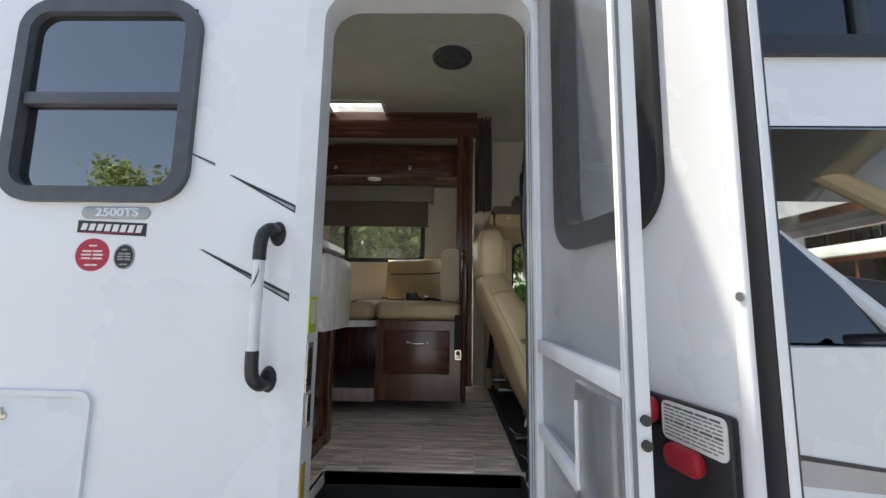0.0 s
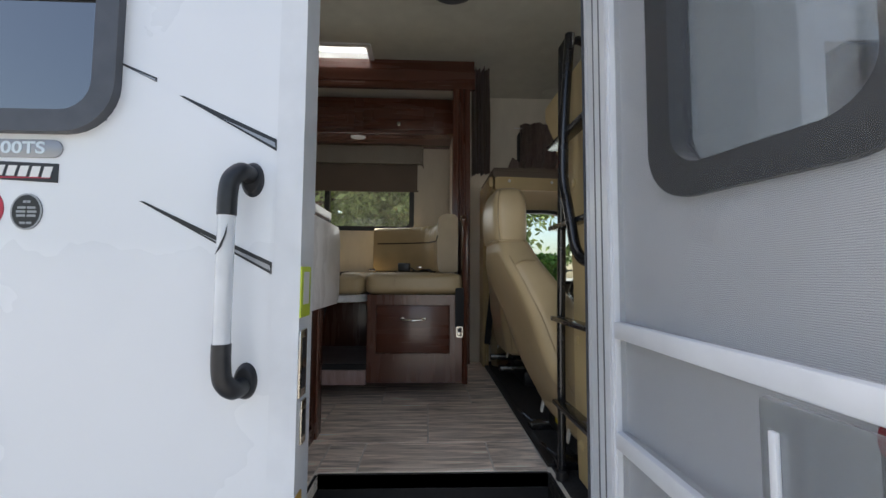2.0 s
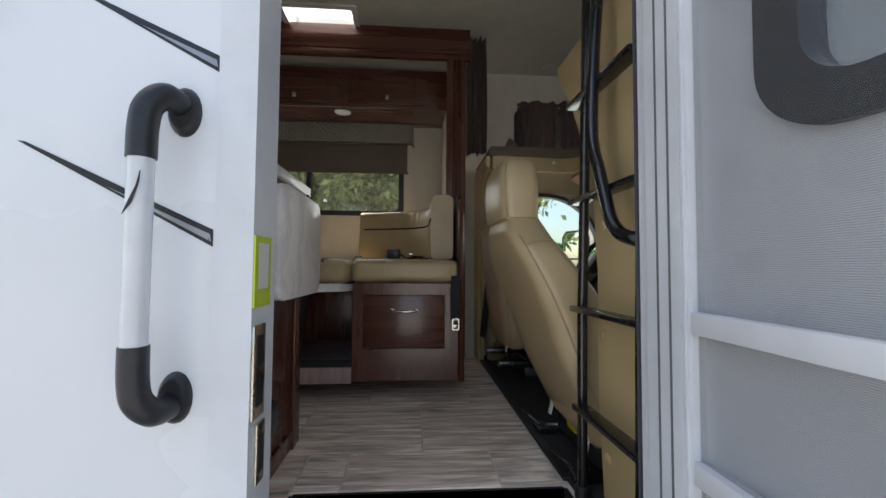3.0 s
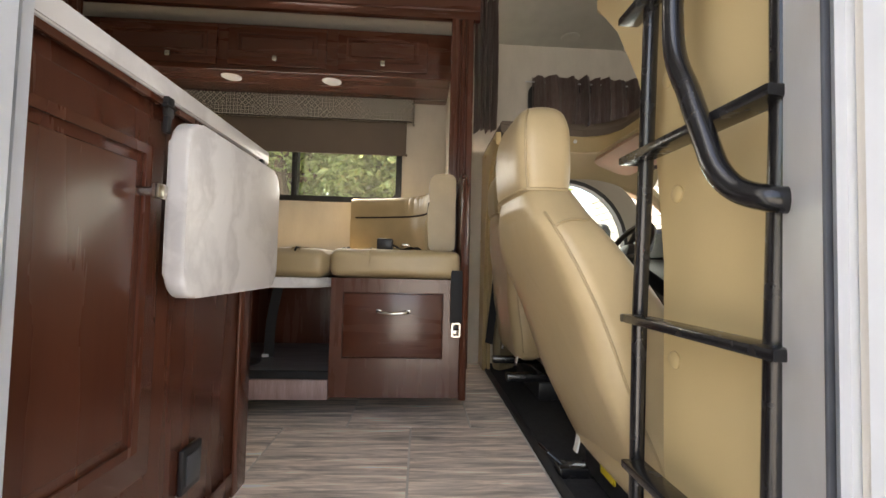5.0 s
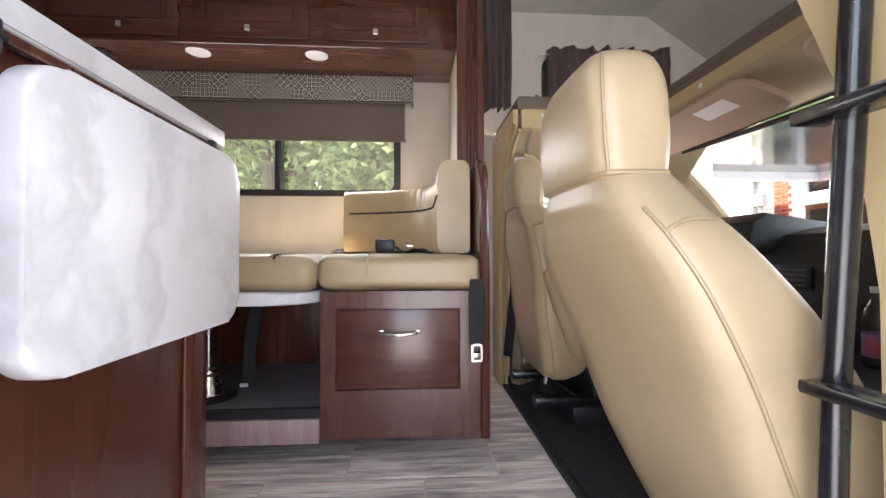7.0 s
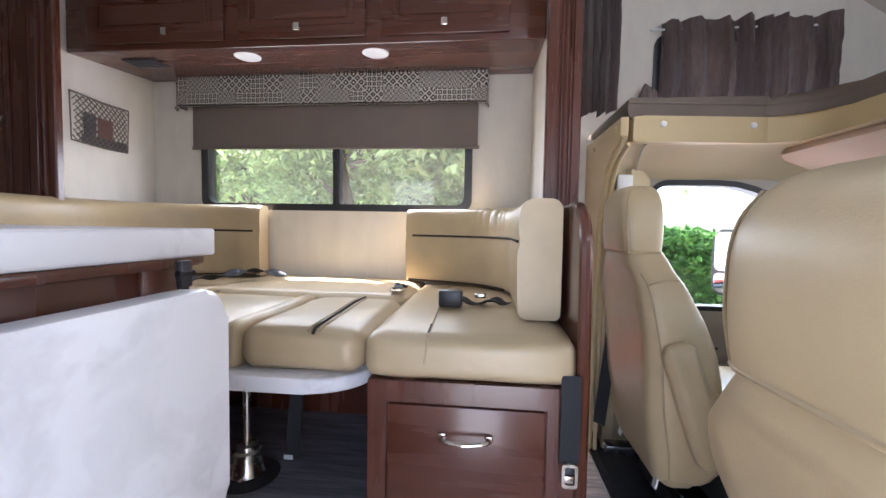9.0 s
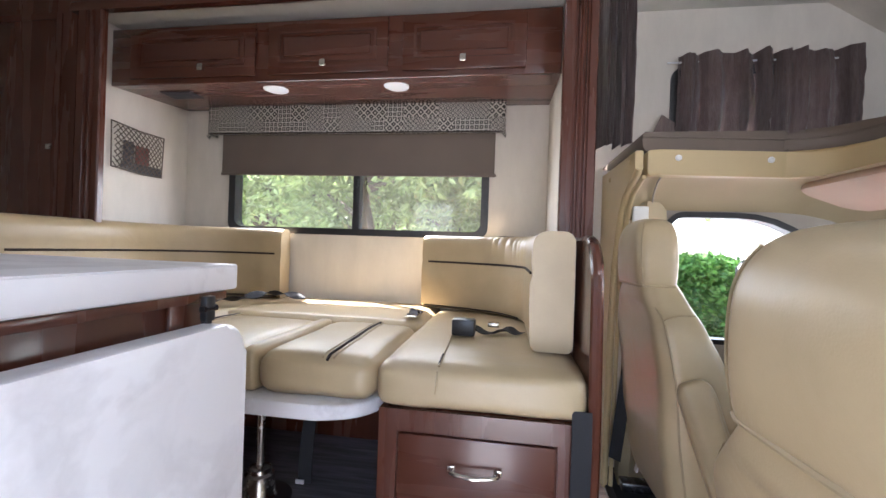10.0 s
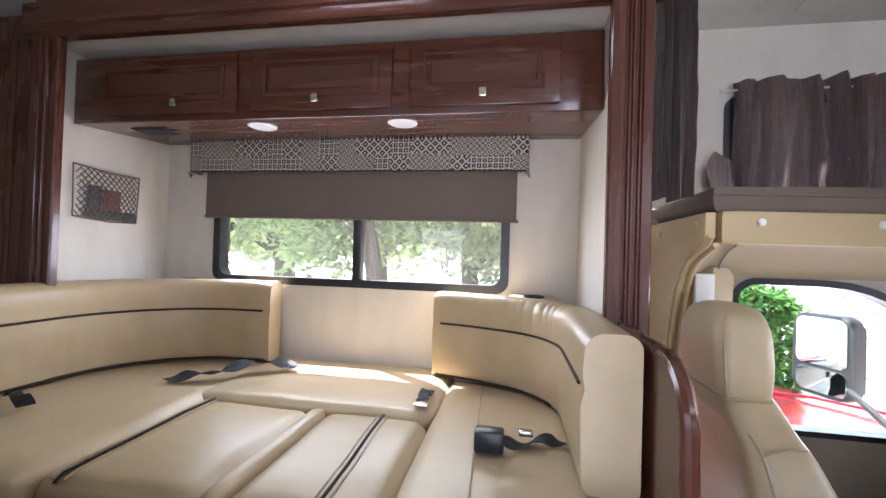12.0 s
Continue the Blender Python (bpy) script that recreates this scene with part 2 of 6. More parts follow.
GELCOAT = material("white_gelcoat", (0.78, 0.80, 0.82), 0.28, vary=0.02, scale=1.5, coat=0.3, bump=0.02, bump_scale=8)
ALLOY = material("white_painted_aluminium", (0.74, 0.76, 0.78), 0.35, vary=0.04, scale=10)
SEAL = material("black_rubber", (0.015, 0.015, 0.017), 0.55, vary=0.2, scale=30)
PLASTIC = material("black_plastic", (0.02, 0.021, 0.024), 0.38, vary=0.15, scale=40, bump=0.1, bump_scale=500)
GREYFRAME = material("charcoal_window_frame", (0.075, 0.08, 0.092), 0.42, vary=0.1, scale=20)
CHERRY = material("dark_cherry_wood", (0.105, 0.033, 0.018), 0.27, second=(0.074, 0.022, 0.0125), scale=4, grain=0.12, grain_scale=38, stretch=(3, 3, 0.25), coat=0.25, bump=0.04, bump_scale=150)
CHERRY_FLAT = material("cherry_wood_along", (0.105, 0.033, 0.018), 0.27, second=(0.074, 0.022, 0.0125), scale=4, grain=0.12, grain_scale=38, stretch=(0.25, 3, 3), coat=0.25, bump=0.04, bump_scale=150)
LEATHER = material("beige_leather", (0.47, 0.365, 0.215), 0.35, vary=0.05, scale=7, grain=0.12, grain_scale=150, bump=0.12, bump_scale=350, wrinkle=0.09, wrinkle_scale=9)
PANEL_VINYL = material("tan_vinyl_panel", (0.50, 0.385, 0.205), 0.5, vary=0.04, scale=4, grain=0.1, grain_scale=200, bump=0.1, bump_scale=500)
SEAM = material("darker_leather_seam", (0.39, 0.30, 0.172), 0.5, vary=0.06, scale=20)
PIPING = material("dark_brown_piping", (0.022, 0.013, 0.009), 0.85, vary=0.1)
WALLPAPER = material("cream_wall_vinyl", (0.66, 0.62, 0.55), 0.6, vary=0.04, scale=12, grain=0.25, grain_scale=90, bump=0.15, bump_scale=260, stretch=(1, 1, 0.35))
CEILING = material("off_white_ceiling_vinyl", (0.62, 0.62, 0.56), 0.65, vary=0.04, scale=10, grain=0.2, grain_scale=120, bump=0.15, bump_scale=200)
BLACKMAT = material("black_ribbed_mat", (0.012, 0.012, 0.014), 0.8, vary=0.2, scale=60, bump=0.4, bump_scale=400)
CARPET = material("charcoal_carpet", (0.03, 0.031, 0.035), 0.95, vary=0.25, scale=50, grain=0.4, grain_scale=400, bump=0.5, bump_scale=500)
STEELBLACK = material("black_powder_coated_steel", (0.012, 0.012, 0.014), 0.25, vary=0.1, scale=30, coat=0.3)
CHROME = material("brushed_nickel", (0.62, 0.58, 0.52), 0.25, metal=1.0, vary=0.05, scale=40)
BELT = material("black_webbing", (0.014, 0.015, 0.018), 0.75, vary=0.2, scale=200, bump=0.4, bump_scale=900)
SHADE = material("taupe_roller_blind", (0.155, 0.125, 0.105), 0.8, vary=0.05, scale=5, grain=0.2, grain_scale=400, bump=0.2, bump_scale=700)
# Upright lighter and darker streaks in the curtain's colour imitate sheen along its crinkles.
CURTAIN = material("grey_brown_crinkled_curtain", (0.235, 0.18, 0.168), 0.23, second=(0.14, 0.102, 0.094), scale=10, grain=0.8, grain_scale=60, stretch=(5, 5, 0.35), bump=0.7, bump_scale=55, sheen=0.3, wrinkle=0.5, wrinkle_scale=9)
TINT = glass("smoked_glass", (0.05, 0.055, 0.06), mirror=0.16)
CLEAR = glass("window_glass", (0.86, 0.9, 0.88), mirror=0.01)


def veiled_glass(share):
    """Window glass with a pale scattering share, added as haze to brighten the view."""
    m = glass("veiled_window_glass", (0.92, 0.94, 0.92), mirror=0.01)
    nt = m.node_tree
    out = nt.nodes["Material Output"]
    tr, ms, nz, rg = (nt.nodes.new("ShaderNode" + k) for k in ("BsdfTranslucent", "MixShader", "TexNoise", "MapRange"))
    tr.inputs[0].default_value = (0.9, 0.9, 0.86, 1)
    nz.inputs["Scale"].default_value, nz.inputs["Detail"].default_value = 3.0, 6
    rg.inputs[3].default_value, rg.inputs[4].default_value = share * 0.5, share * 1.5
    nt.links.new(nz.outputs[0], rg.inputs[0])
    nt.links.new(rg.outputs[0], ms.inputs[0])
    nt.links.new(out.inputs[0].links[0].from_socket, ms.inputs[1])
    nt.links.new(tr.outputs[0], ms.inputs[2])
    nt.links.new(ms.outputs[0], out.inputs[0])
    return m


VEILED = veiled_glass(0.016)


def marble():
    m = material("white_marble_laminate", (0.80, 0.79, 0.80), 0.34, vary=0.03, scale=4, coat=0.2)
    nt = m.node_tree
    b = nt.nodes["Principled BSDF"]
    old = b.inputs["Base Color"].links[0].from_socket
    tc = nt.nodes.new("ShaderNodeTexCoord")
    warp = nt.nodes.new("ShaderNodeTexNoise")
    warp.inputs["Scale"].default_value, warp.inputs["Detail"].default_value = 4.0, 6
    nt.links.new(tc.outputs["Object"], warp.inputs["Vector"])
    mixv = nt.nodes.new("ShaderNodeVectorMath")
    mixv.operation = "MULTIPLY_ADD"
    mixv.inputs[1].default_value = (0.5, 0.5, 0.5)
    nt.links.new(warp.outputs["Color"], mixv.inputs[0])
    nt.links.new(tc.outputs["Object"], mixv.inputs[2])
    vein = nt.nodes.new("ShaderNodeTexNoise")
    vein.inputs["Scale"].default_value, vein.inputs["Detail"].default_value = 3.2, 8
    nt.links.new(mixv.outputs[0], vein.inputs["Vector"])
    dist = nt.nodes.new("ShaderNodeMath")
    dist.operation = "SUBTRACT"
    dist.inputs[1].default_value = 0.5
    nt.links.new(vein.outputs[0], dist.inputs[0])
    ab = nt.nodes.new("ShaderNodeMath")
    ab.operation = "ABSOLUTE"
    nt.links.new(dist.outputs[0], ab.inputs[0])
    rg = nt.nodes.new("ShaderNodeMapRange")
    rg.inputs[1].default_value, rg.inputs[2].default_value, rg.inputs[3].default_value, rg.inputs[4].default_value = 0.0, 0.07, 0.8, 0.0
    nt.links.new(ab.outputs[0], rg.inputs[0])
    veil = nt.nodes.new("ShaderNodeMath")
    veil.operation = "MULTIPLY"
    nt.links.new(rg.outputs[0], veil.inputs[0])
    nt.links.new(warp.outputs[0], veil.inputs[1])
    mix = nt.nodes.new("ShaderNodeMix")
    mix.data_type = "RGBA"
    nt.links.new(veil.outputs[0], mix.inputs[0])
    nt.links.new(old, mix.inputs[6])
    mix.inputs[7].default_value = (0.42, 0.40, 0.405, 1)
    nt.links.new(mix.outputs[2], b.inputs["Base Color"])
    return m


def streaked(name, light, dark, grain_axis=(1.2, 22, 1), rough=0.36):
    """Vinyl printed like travertine or weathered wood: long streaks along x."""
    m = material(name, light, rough, second=dark, scale=1.6, grain=0.75, grain_scale=5.5, stretch=grain_axis, bump=0.06, bump_scale=30, random_tint=0.12)
    nt = m.node_tree
    b = nt.nodes["Principled BSDF"]
    geo, info, add, mp, noise = (nt.nodes.new("ShaderNode" + k) for k in ("NewGeometry", "ObjectInfo", "VectorMath", "Mapping", "TexNoise"))
    wide = nt.nodes.new("ShaderNodeVectorMath")
    wide.operation = "SCALE"
    wide.inputs[0].default_value, add.operation = (7.0, 13.0, 3.0), "ADD"
    nt.links.new(info.outputs["Random"], wide.inputs["Scale"])
    nt.links.new(geo.outputs["Position"], add.inputs[0])
    nt.links.new(wide.outputs[0], add.inputs[1])
    mp.inputs["Scale"].default_value = (2.4, 20, 1)
    nt.links.new(add.outputs[0], mp.inputs["Vector"])
    noise.inputs["Scale"].default_value, noise.inputs["Detail"].default_value, noise.inputs["Roughness"].default_value = 1.5, 8, 0.66
    noise.inputs["Distortion"].default_value = 0.7
    nt.links.new(mp.outputs[0], noise.inputs["Vector"])
    ramp = nt.nodes.new("ShaderNodeMapRange")
    ramp.inputs[1].default_value, ramp.inputs[2].default_value, ramp.inputs[3].default_value, ramp.inputs[4].default_value = 0.34, 0.66, 0.82, 2.35
    nt.links.new(noise.outputs[0], ramp.inputs[0])
    mix = nt.nodes.new("ShaderNodeMix")
    mix.data_type, mix.blend_type = "RGBA", "MULTIPLY"
    mix.inputs[0].default_value = 1.0
    nt.links.new(b.inputs["Base Color"].links[0].from_socket, mix.inputs[6])
    nt.links.new(ramp.outputs[0], mix.inputs[7])
    nt.links.new(mix.outputs[2], b.inputs["Base Color"])
    return m


MARBLE = marble()
TILE = streaked("grey_brown_vinyl_tile", (0.66, 0.585, 0.52), (0.28, 0.225, 0.19))
GROUT = material("pale_grout", (0.76, 0.72, 0.67), 0.8, vary=0.1)
SLIDEFLOOR = streaked("dark_grey_vinyl_plank", (0.11, 0.11, 0.12), (0.04, 0.04, 0.045))
PINKWOOD = material("whitewashed_wood_strip", (0.42, 0.3, 0.29), 0.5, second=(0.24, 0.15, 0.145), scale=8, grain=0.6, grain_scale=50, stretch=(5, 5, 0.5))

# ---- body of the motorhome ----
FLOOR, CEIL = 0.80, 3.04
OUT, INN = 1.17, 1.25          # faces of the entrance wall
DX0, DX1, DZ0, DZ1 = -0.157, 0.455, 0.56, 2.41   # entrance doorway
WX0, WX1, WZ0, WZ1 = -1.06, -0.555, 1.79, 2.37     # kitchen window


def wall_with_holes(x0, x1, z0, z1, y0, y1, holes):
    """A wall along x built of blocks round rectangular openings that stand side by side."""
    bm = bmesh.new()
    at = x0
    for a, b, c, d in sorted(holes):
        box(at, a, y0, y1, z0, z1, bm=bm)
        box(a, b, y0, y1, z0, c, bm=bm)
        box(a, b, y0, y1, d, z1, bm=bm)
        at = b
    return box(at, x1, y0, y1, z0, z1, bm=bm)


structure("wall_south", wall_with_holes(-3.3, 0.95, 0.42, 3.14, OUT, INN - 0.004, [(WX0, WX1, WZ0, WZ1), (DX0 - 0.011, DX1 + 0.009, DZ0 - 0.009, DZ1 + 0.011)]), GELCOAT, "smooth white fibreglass side wall of a motorhome", "wall")
bm = wall_with_holes(-3.2, 0.56, FLOOR, CEIL, INN - 0.003, INN + 0.006, [(WX0, WX1, WZ0, WZ1), (DX0 - 0.03, DX1 + 0.009, DZ0 + 0.24, DZ1 + 0.05)])
structure("wall_lining_south", bm, WALLPAPER, "cream vinyl lining inside the entrance wall", "wall")
structure("wall_west", box(-3.28, -3.2, INN, 3.92, 0.42, 3.14), WALLPAPER, "plain cream end wall of the living space", "wall")

# roof and ceiling, with the skylight's opening
SK = (-0.76, -0.335, 3.06, 3.40)
bm = box(-3.2, SK[0], INN, 3.9, CEIL, CEIL + 0.05)
box(SK[1], 2.75, INN, 3.9, CEIL, CEIL + 0.05, bm=bm)
box(SK[0], SK[1], INN, SK[2], CEIL, CEIL + 0.05, bm=bm)
box(SK[0], SK[1], SK[3], 3.9, CEIL, CEIL + 0.05, bm=bm)
structure("ceiling", bm, CEILING, "low off-white padded vinyl ceiling", "ceiling")
bm = box(-3.3, SK[0], OUT - 0.01, 3.94, CEIL + 0.052, 3.16, 0.0)
box(SK[1], 2.8, OUT - 0.01, 3.94, CEIL + 0.052, 3.16, bm=bm)
box(SK[0], SK[1], OUT - 0.01, SK[2], CEIL + 0.052, 3.16, bm=bm)
box(SK[0], SK[1], SK[3], 3.94, CEIL + 0.052, 3.16, bm=bm)
structure("roof", bm, GELCOAT, "flat white motorhome roof", "roof")

# floor with the step well
WELL = (-0.28, 0.52, INN, 1.815)
structure("floor", join(box(-3.2, WELL[0], INN, 3.9, FLOOR - 0.05, FLOOR - 0.004), box(WELL[0], WELL[1], WELL[3], 3.9, FLOOR - 0.05, FLOOR - 0.004), box(WELL[1], 0.545, INN, 3.9, FLOOR - 0.05, FLOOR - 0.004)), GROUT, "streaked grey-brown vinyl tile floor with pale joints", "floor")
bm = box(WELL[0], WELL[1], OUT + 0.0, WELL[3], 0.53, 0.555)
box(WELL[0] - 0.01, WELL[0], INN, WELL[3], 0.54, FLOOR - 0.003, bm=bm)
box(WELL[1], WELL[1] + 0.01, INN, WELL[3], 0.54, FLOOR - 0.003, bm=bm)
box(WELL[0], WELL[1], WELL[3], WELL[3] + 0.01, 0.54, FLOOR - 0.003, bm=bm)
structure("step_well", bm, BLACKMAT, "black carpeted entrance step well", "step")
tagged(part("step_well_mat", box(-0.26, 0.50, INN + 0.02, 1.80, 0.556, 0.57, 0.005), BLACKMAT), "black ribbed rubber mat in the step well", "mat")

# north side: body wall round the retracted slide-out
structure("wall_north_rear", box(-3.2, -1.95, 3.86, 3.94, 0.42, CEIL), WALLPAPER, "cream body wall behind the tall cabinet", "wall")
structure("wall_north_front", wall_with_holes(0.42, 2.75, 2.20, CEIL, 3.84, 3.90, [(0.90, 1.62, 2.32, 2.72)]), WALLPAPER, "cream textured wall of the over-cab bunk", "wall")
structure("wall_north_post", box(0.42, 0.70, 3.67, 3.90, 0.42, 2.20), WALLPAPER, "body wall between slide-out and cab", "wall")

# ---- slide-out room with the dinette ----
SX0, SX1, SY = -1.84, 0.275, 3.84
WIN = (-1.53, -0.045, 1.885, 2.46)
bm = wall_with_holes(SX0, SX1, 0.9, 2.86, SY, SY + 0.05, [WIN])
structure("slide_wall_back", bm, WALLPAPER, "cream textured back wall of the slide-out", "wall")
structure("slide_wall_left", box(SX0 - 0.04, SX0, 3.23, SY + 0.05, 0.9, 2.86), WALLPAPER, "cream textured side wall of the slide-out", "wall")
structure("slide_wall_right", box(SX1, SX1 + 0.04, 3.23, SY + 0.05, 0.9, 2.86), WALLPAPER, "cream textured side wall of the slide-out", "wall")
structure("slide_ceiling", box(SX0, SX1, 3.23, SY, 2.83, 2.86), WALLPAPER, "white top panel of the slide-out", "ceiling")
structure("slide_floor", box(SX0, SX1, 2.72, SY, 0.955, 0.985), SLIDEFLOOR, "dark grey plank floor of the raised slide-out", "floor")
structure("slide_floor_edge", box(-1.86, -0.245, 2.70, 2.72, 0.885, 0.985, 0.003), BLACKMAT, "black edge of the slide-out floor", "trim")
structure("slide_floor_strip", box(-1.86, -0.247, 2.682, 2.70, 0.875, 0.955, 0.002), PINKWOOD, "whitewashed wood strip under the slide-out floor", "trim")


def fluted(x0, x1, y0, y1, z0, z1):
    """A wooden trim board with two raised beads."""
    w = x1 - x0
    pts = [(x0, y1), (x0, y0 + 0.006), (x0 + 0.005, y0)]
    for c in (0.42, 0.66):
        a = x0 + c * w
        pts += [(a - 0.012, y0), (a - 0.008, y0 + 0.006), (a - 0.003, y0 + 0.006), (a, y0 - 0.004), (a + 0.003, y0 + 0.006), (a + 0.008, y0 + 0.006), (a + 0.012, y0)]
    pts += [(x1 - 0.005, y0), (x1, y0 + 0.006), (x1, y1)]
    return prism(pts, "z", z0, z1)


structure("slide_trim_right", fluted(0.262, 0.388, 3.20, 3.23, 0.88, 2.815), CHERRY, "dark cherry trim post of the slide-out", "trim")
structure("slide_trim_left", fluted(-1.862, -1.735, 3.20, 3.23, 0.88, 2.815), CHERRY, "dark cherry trim post of the slide-out", "trim")
bm = prism([(3.23, 2.815), (3.20, 2.815), (3.196, 2.83), (3.203, 2.86), (3.196, 2.868), (3.196, 2.90), (3.19, 2.91), (3.19, 2.95), (3.23, 2.95)], "x", -1.90, 0.42)
structure("slide_trim_header", bm, CHERRY_FLAT, "dark cherry moulded header of the slide-out", "trim")
structure("slide_header_gap", box(-1.9, 0.42, 3.235, 3.26, 2.83, CEIL), CHERRY_FLAT, "dark board above the slide-out", "trim")

# ---- over-cab bunk and cab shell ----
BUNK = 2.12
pts = [(0.56, 3.84), (0.56, 3.17), (0.60, 3.17), (1.02, 3.21)] + arc(1.02, 3.06, 0.15, 90, 0, 6) + [(1.17, 2.0)] + arc(1.02, 1.95, 0.15, 0, -90, 6) + [(0.60, 1.78), (0.60, INN + 0.01), (2.7, INN + 0.01), (2.7, 3.84)]
structure("bunk_platform", prism(pts, "z", BUNK - 0.03, BUNK + 0.06, 0.012), PANEL_VINYL, "tan vinyl platform of the over-cab bunk with a cut-out", "bunk")
pts2 = [(0.545, 3.83), (0.545, 3.19), (1.03, 3.24)] + arc(1.04, 3.07, 0.16, 90, 0, 6) + [(1.20, 2.0)] + arc(1.04, 1.94, 0.16, 0, -90, 6) + [(0.62, 1.76), (0.62, INN + 0.02), (2.6, INN + 0.02), (2.6, 3.83)]
MATTRESS = material("taupe_mattress_fabric", (0.16, 0.125, 0.10), 0.75, vary=0.06, scale=6, grain=0.2, grain_scale=300, bump=0.2, bump_scale=500)
mat_ob = thing("bunk_mattress", (1.2, 2.5, BUNK + 0.062), "taupe foam bunk mattress on the platform", "mattress")
part("mattress_body", prism(pts2, "z", BUNK + 0.062, BUNK + 0.135, 0.025, 3), MATTRESS, mat_ob)
part("piping", tube([(x, y, BUNK + 0.11) for x, y in pts2[1:11]], 0.004, 6), MATTRESS, mat_ob)
structure("bunk_slope", prism([(1.55, CEIL), (2.6, 2.35), (2.7, 2.35), (2.7, CEIL)], "y", INN, 3.84), WALLPAPER, "sloping front of the over-cab bunk", "wall")
bm = box(2.62, 2.72, INN, 3.90, 2.14, 2.36)
structure("bunk_front", bm, WALLPAPER, "front wall of the over-cab bunk", "wall")

# ---- dinette ----
bench = thing("dinette_bench", (0.02, 2.69, FLOOR), "dark cherry dinette bench base with a drawer, under the leather cushion", "bench")
part("bench_body", box(-0.245, 0.29, 2.70, 3.82, 0.885, 1.375, 0.003), CHERRY, bench)
part("face_frame", ring(rounded(-0.245, 0.29, 0.885, 1.375, 0.002, 1), rounded(-0.195, 0.222, 1.045, 1.318, 0.002, 1), "y", 2.688, 2.70), CHERRY, bench)
front = part("drawer_front", box(-0.190, 0.217, 2.6845, 2.699, 1.050, 1.313, 0.005), CHERRY_FLAT, bench)
bm = tube(smooth_line([(-0.045, 2.678, 1.24), (-0.042, 2.655, 1.239), (0.0, 2.647, 1.236), (0.015, 2.646, 1.235), (0.03, 2.647, 1.236), (0.072, 2.655, 1.239), (0.075, 2.678, 1.24)], 5), 0.0055, 8)
join(bm, box(-0.055, -0.035, 2.672, 2.679, 1.232, 1.248, 0.002), box(0.065, 0.085, 2.672, 2.679, 1.232, 1.248, 0.002))
part("handle", bm, CHROME, front, "brushed nickel bow handle")

fin = thing("bench_end_panel", (0.305, 2.9, FLOOR), "dark cherry end panel with a rounded top beside the bench", "panel")
out = [(2.69, 0.88), (2.69, 1.40)] + [(2.69 + 0.02 * k / 6, 1.40 + 0.30 * k / 6) for k in range(1, 7)] + arc(2.83, 1.72, 0.12, 175, 90, 8) + [(3.22, 1.84), (3.22, 0.88)]
part("panel_board", prism(out, "x", 0.294, 0.320, 0.003, 1), CHERRY, fin)
part("edge_band", tube([(0.307, y, z) for y, z in out[:-1]], 0.0165, 10), CHERRY, fin, "rounded cherry edge")

# cushions
seat = thing("bench_cushion", (0.02, 3.1, 1.375), "beige leather bench cushion with seams on the cherry base", "cushion")
part("cushion_body", cushion(-0.255, 0.29, 2.675, 3.70, 1.378, 1.497, 0.035, 0.01, 16, 0.004), LEATHER, seat)
part("seam", tube([(-0.085 - 0.035 * k / 12, 2.672 + 0.95 * k / 12, 1.502 + 0.006 * math.sin(math.pi * k / 12)) for k in range(13)], 0.0028, 6), LEATHER, seat)
part("piping_end", tube([(-0.0855, 2.675, 1.500), (-0.087, 2.70, 1.5035), (-0.09, 2.78, 1.505)], 0.003, 6), PIPING, seat)
part("seam", tube([(-0.088, 2.668, 1.49), (-0.089, 2.664, 1.46), (-0.092, 2.664, 1.43)], 0.003, 6), LEATHER, seat)

board = thing("dinette_table_board", (-0.8, 3.1, 1.30), "white laminate dinette table lowered to seat height", "table")
pts = rounded(-1.45, -0.258, 2.665, 3.30, (0.05, 0.16, 0.02, 0.02), 8)
part("table_top", prism(pts, "z", 1.330, 1.372, 0.008, 3), MARBLE, board)
pole = part("pedestal", tube([(-0.678, 2.84, 1.0), (-0.678, 2.84, 1.33)], 0.013, 14), CHROME, board)
part("pedestal_base", lathe([(0.052, 0.0), (0.055, 0.006), (0.050, 0.012), (0.044, 0.075), (0.036, 0.082), (0.034, 0.095), (0.022, 0.10)], (-0.678, 2.84, 0.992), 28), CHROME, pole)
part("floor_flange", lathe([(0.098, 0.0), (0.10, 0.004), (0.08, 0.007)], (-0.678, 2.84, 0.9855), 28), PLASTIC, pole)
part("under_bracket", box(-0.74, -0.615, 2.76, 2.92, 1.312, 1.3305, 0.004), PLASTIC, board, "black table bracket")
for (a, b), lab in zip(((-0.622, -0.268), (-1.10, -0.672)), ("beige leather filler cushion with dark piping and a rounded corner", "beige leather filler cushion with dark piping")):
    mid = thing("filler_cushion", ((a + b) / 2, 2.95, 1.372), lab, "cushion", "filler cushions")
    part("cushion_body", cushion(a, b, 2.70, 3.255, 1.374, 1.492, 0.045, 0.008, 14, 0.0, a), LEATHER, mid)
    for f in ((0.62,) if a > -0.7 else (0.17,)):
        x = a + f * (b - a)
        part("piping", tube([(x - 0.0, 2.702, 1.485), (x, 2.72, 1.497), (x, 2.9, 1.502), (x - 0.01, 3.1, 1.502), (x - 0.015, 3.24, 1.495)], 0.0045, 6), PIPING, mid)
        for o in (-0.016, 0.016):
            part("seam", tube([(x + o, 2.71, 1.490), (x + o, 2.74, 1.4985), (x + o, 2.9, 1.5015), (x + o - 0.01, 3.1, 1.5015), (x + o - 0.015, 3.23, 1.496)], 0.003, 6), SEAM, mid)
strip = thing("filler_cushion", (-0.65, 2.95, 1.372), "narrow beige leather filler cushion with a seam", "cushion", "filler cushions")
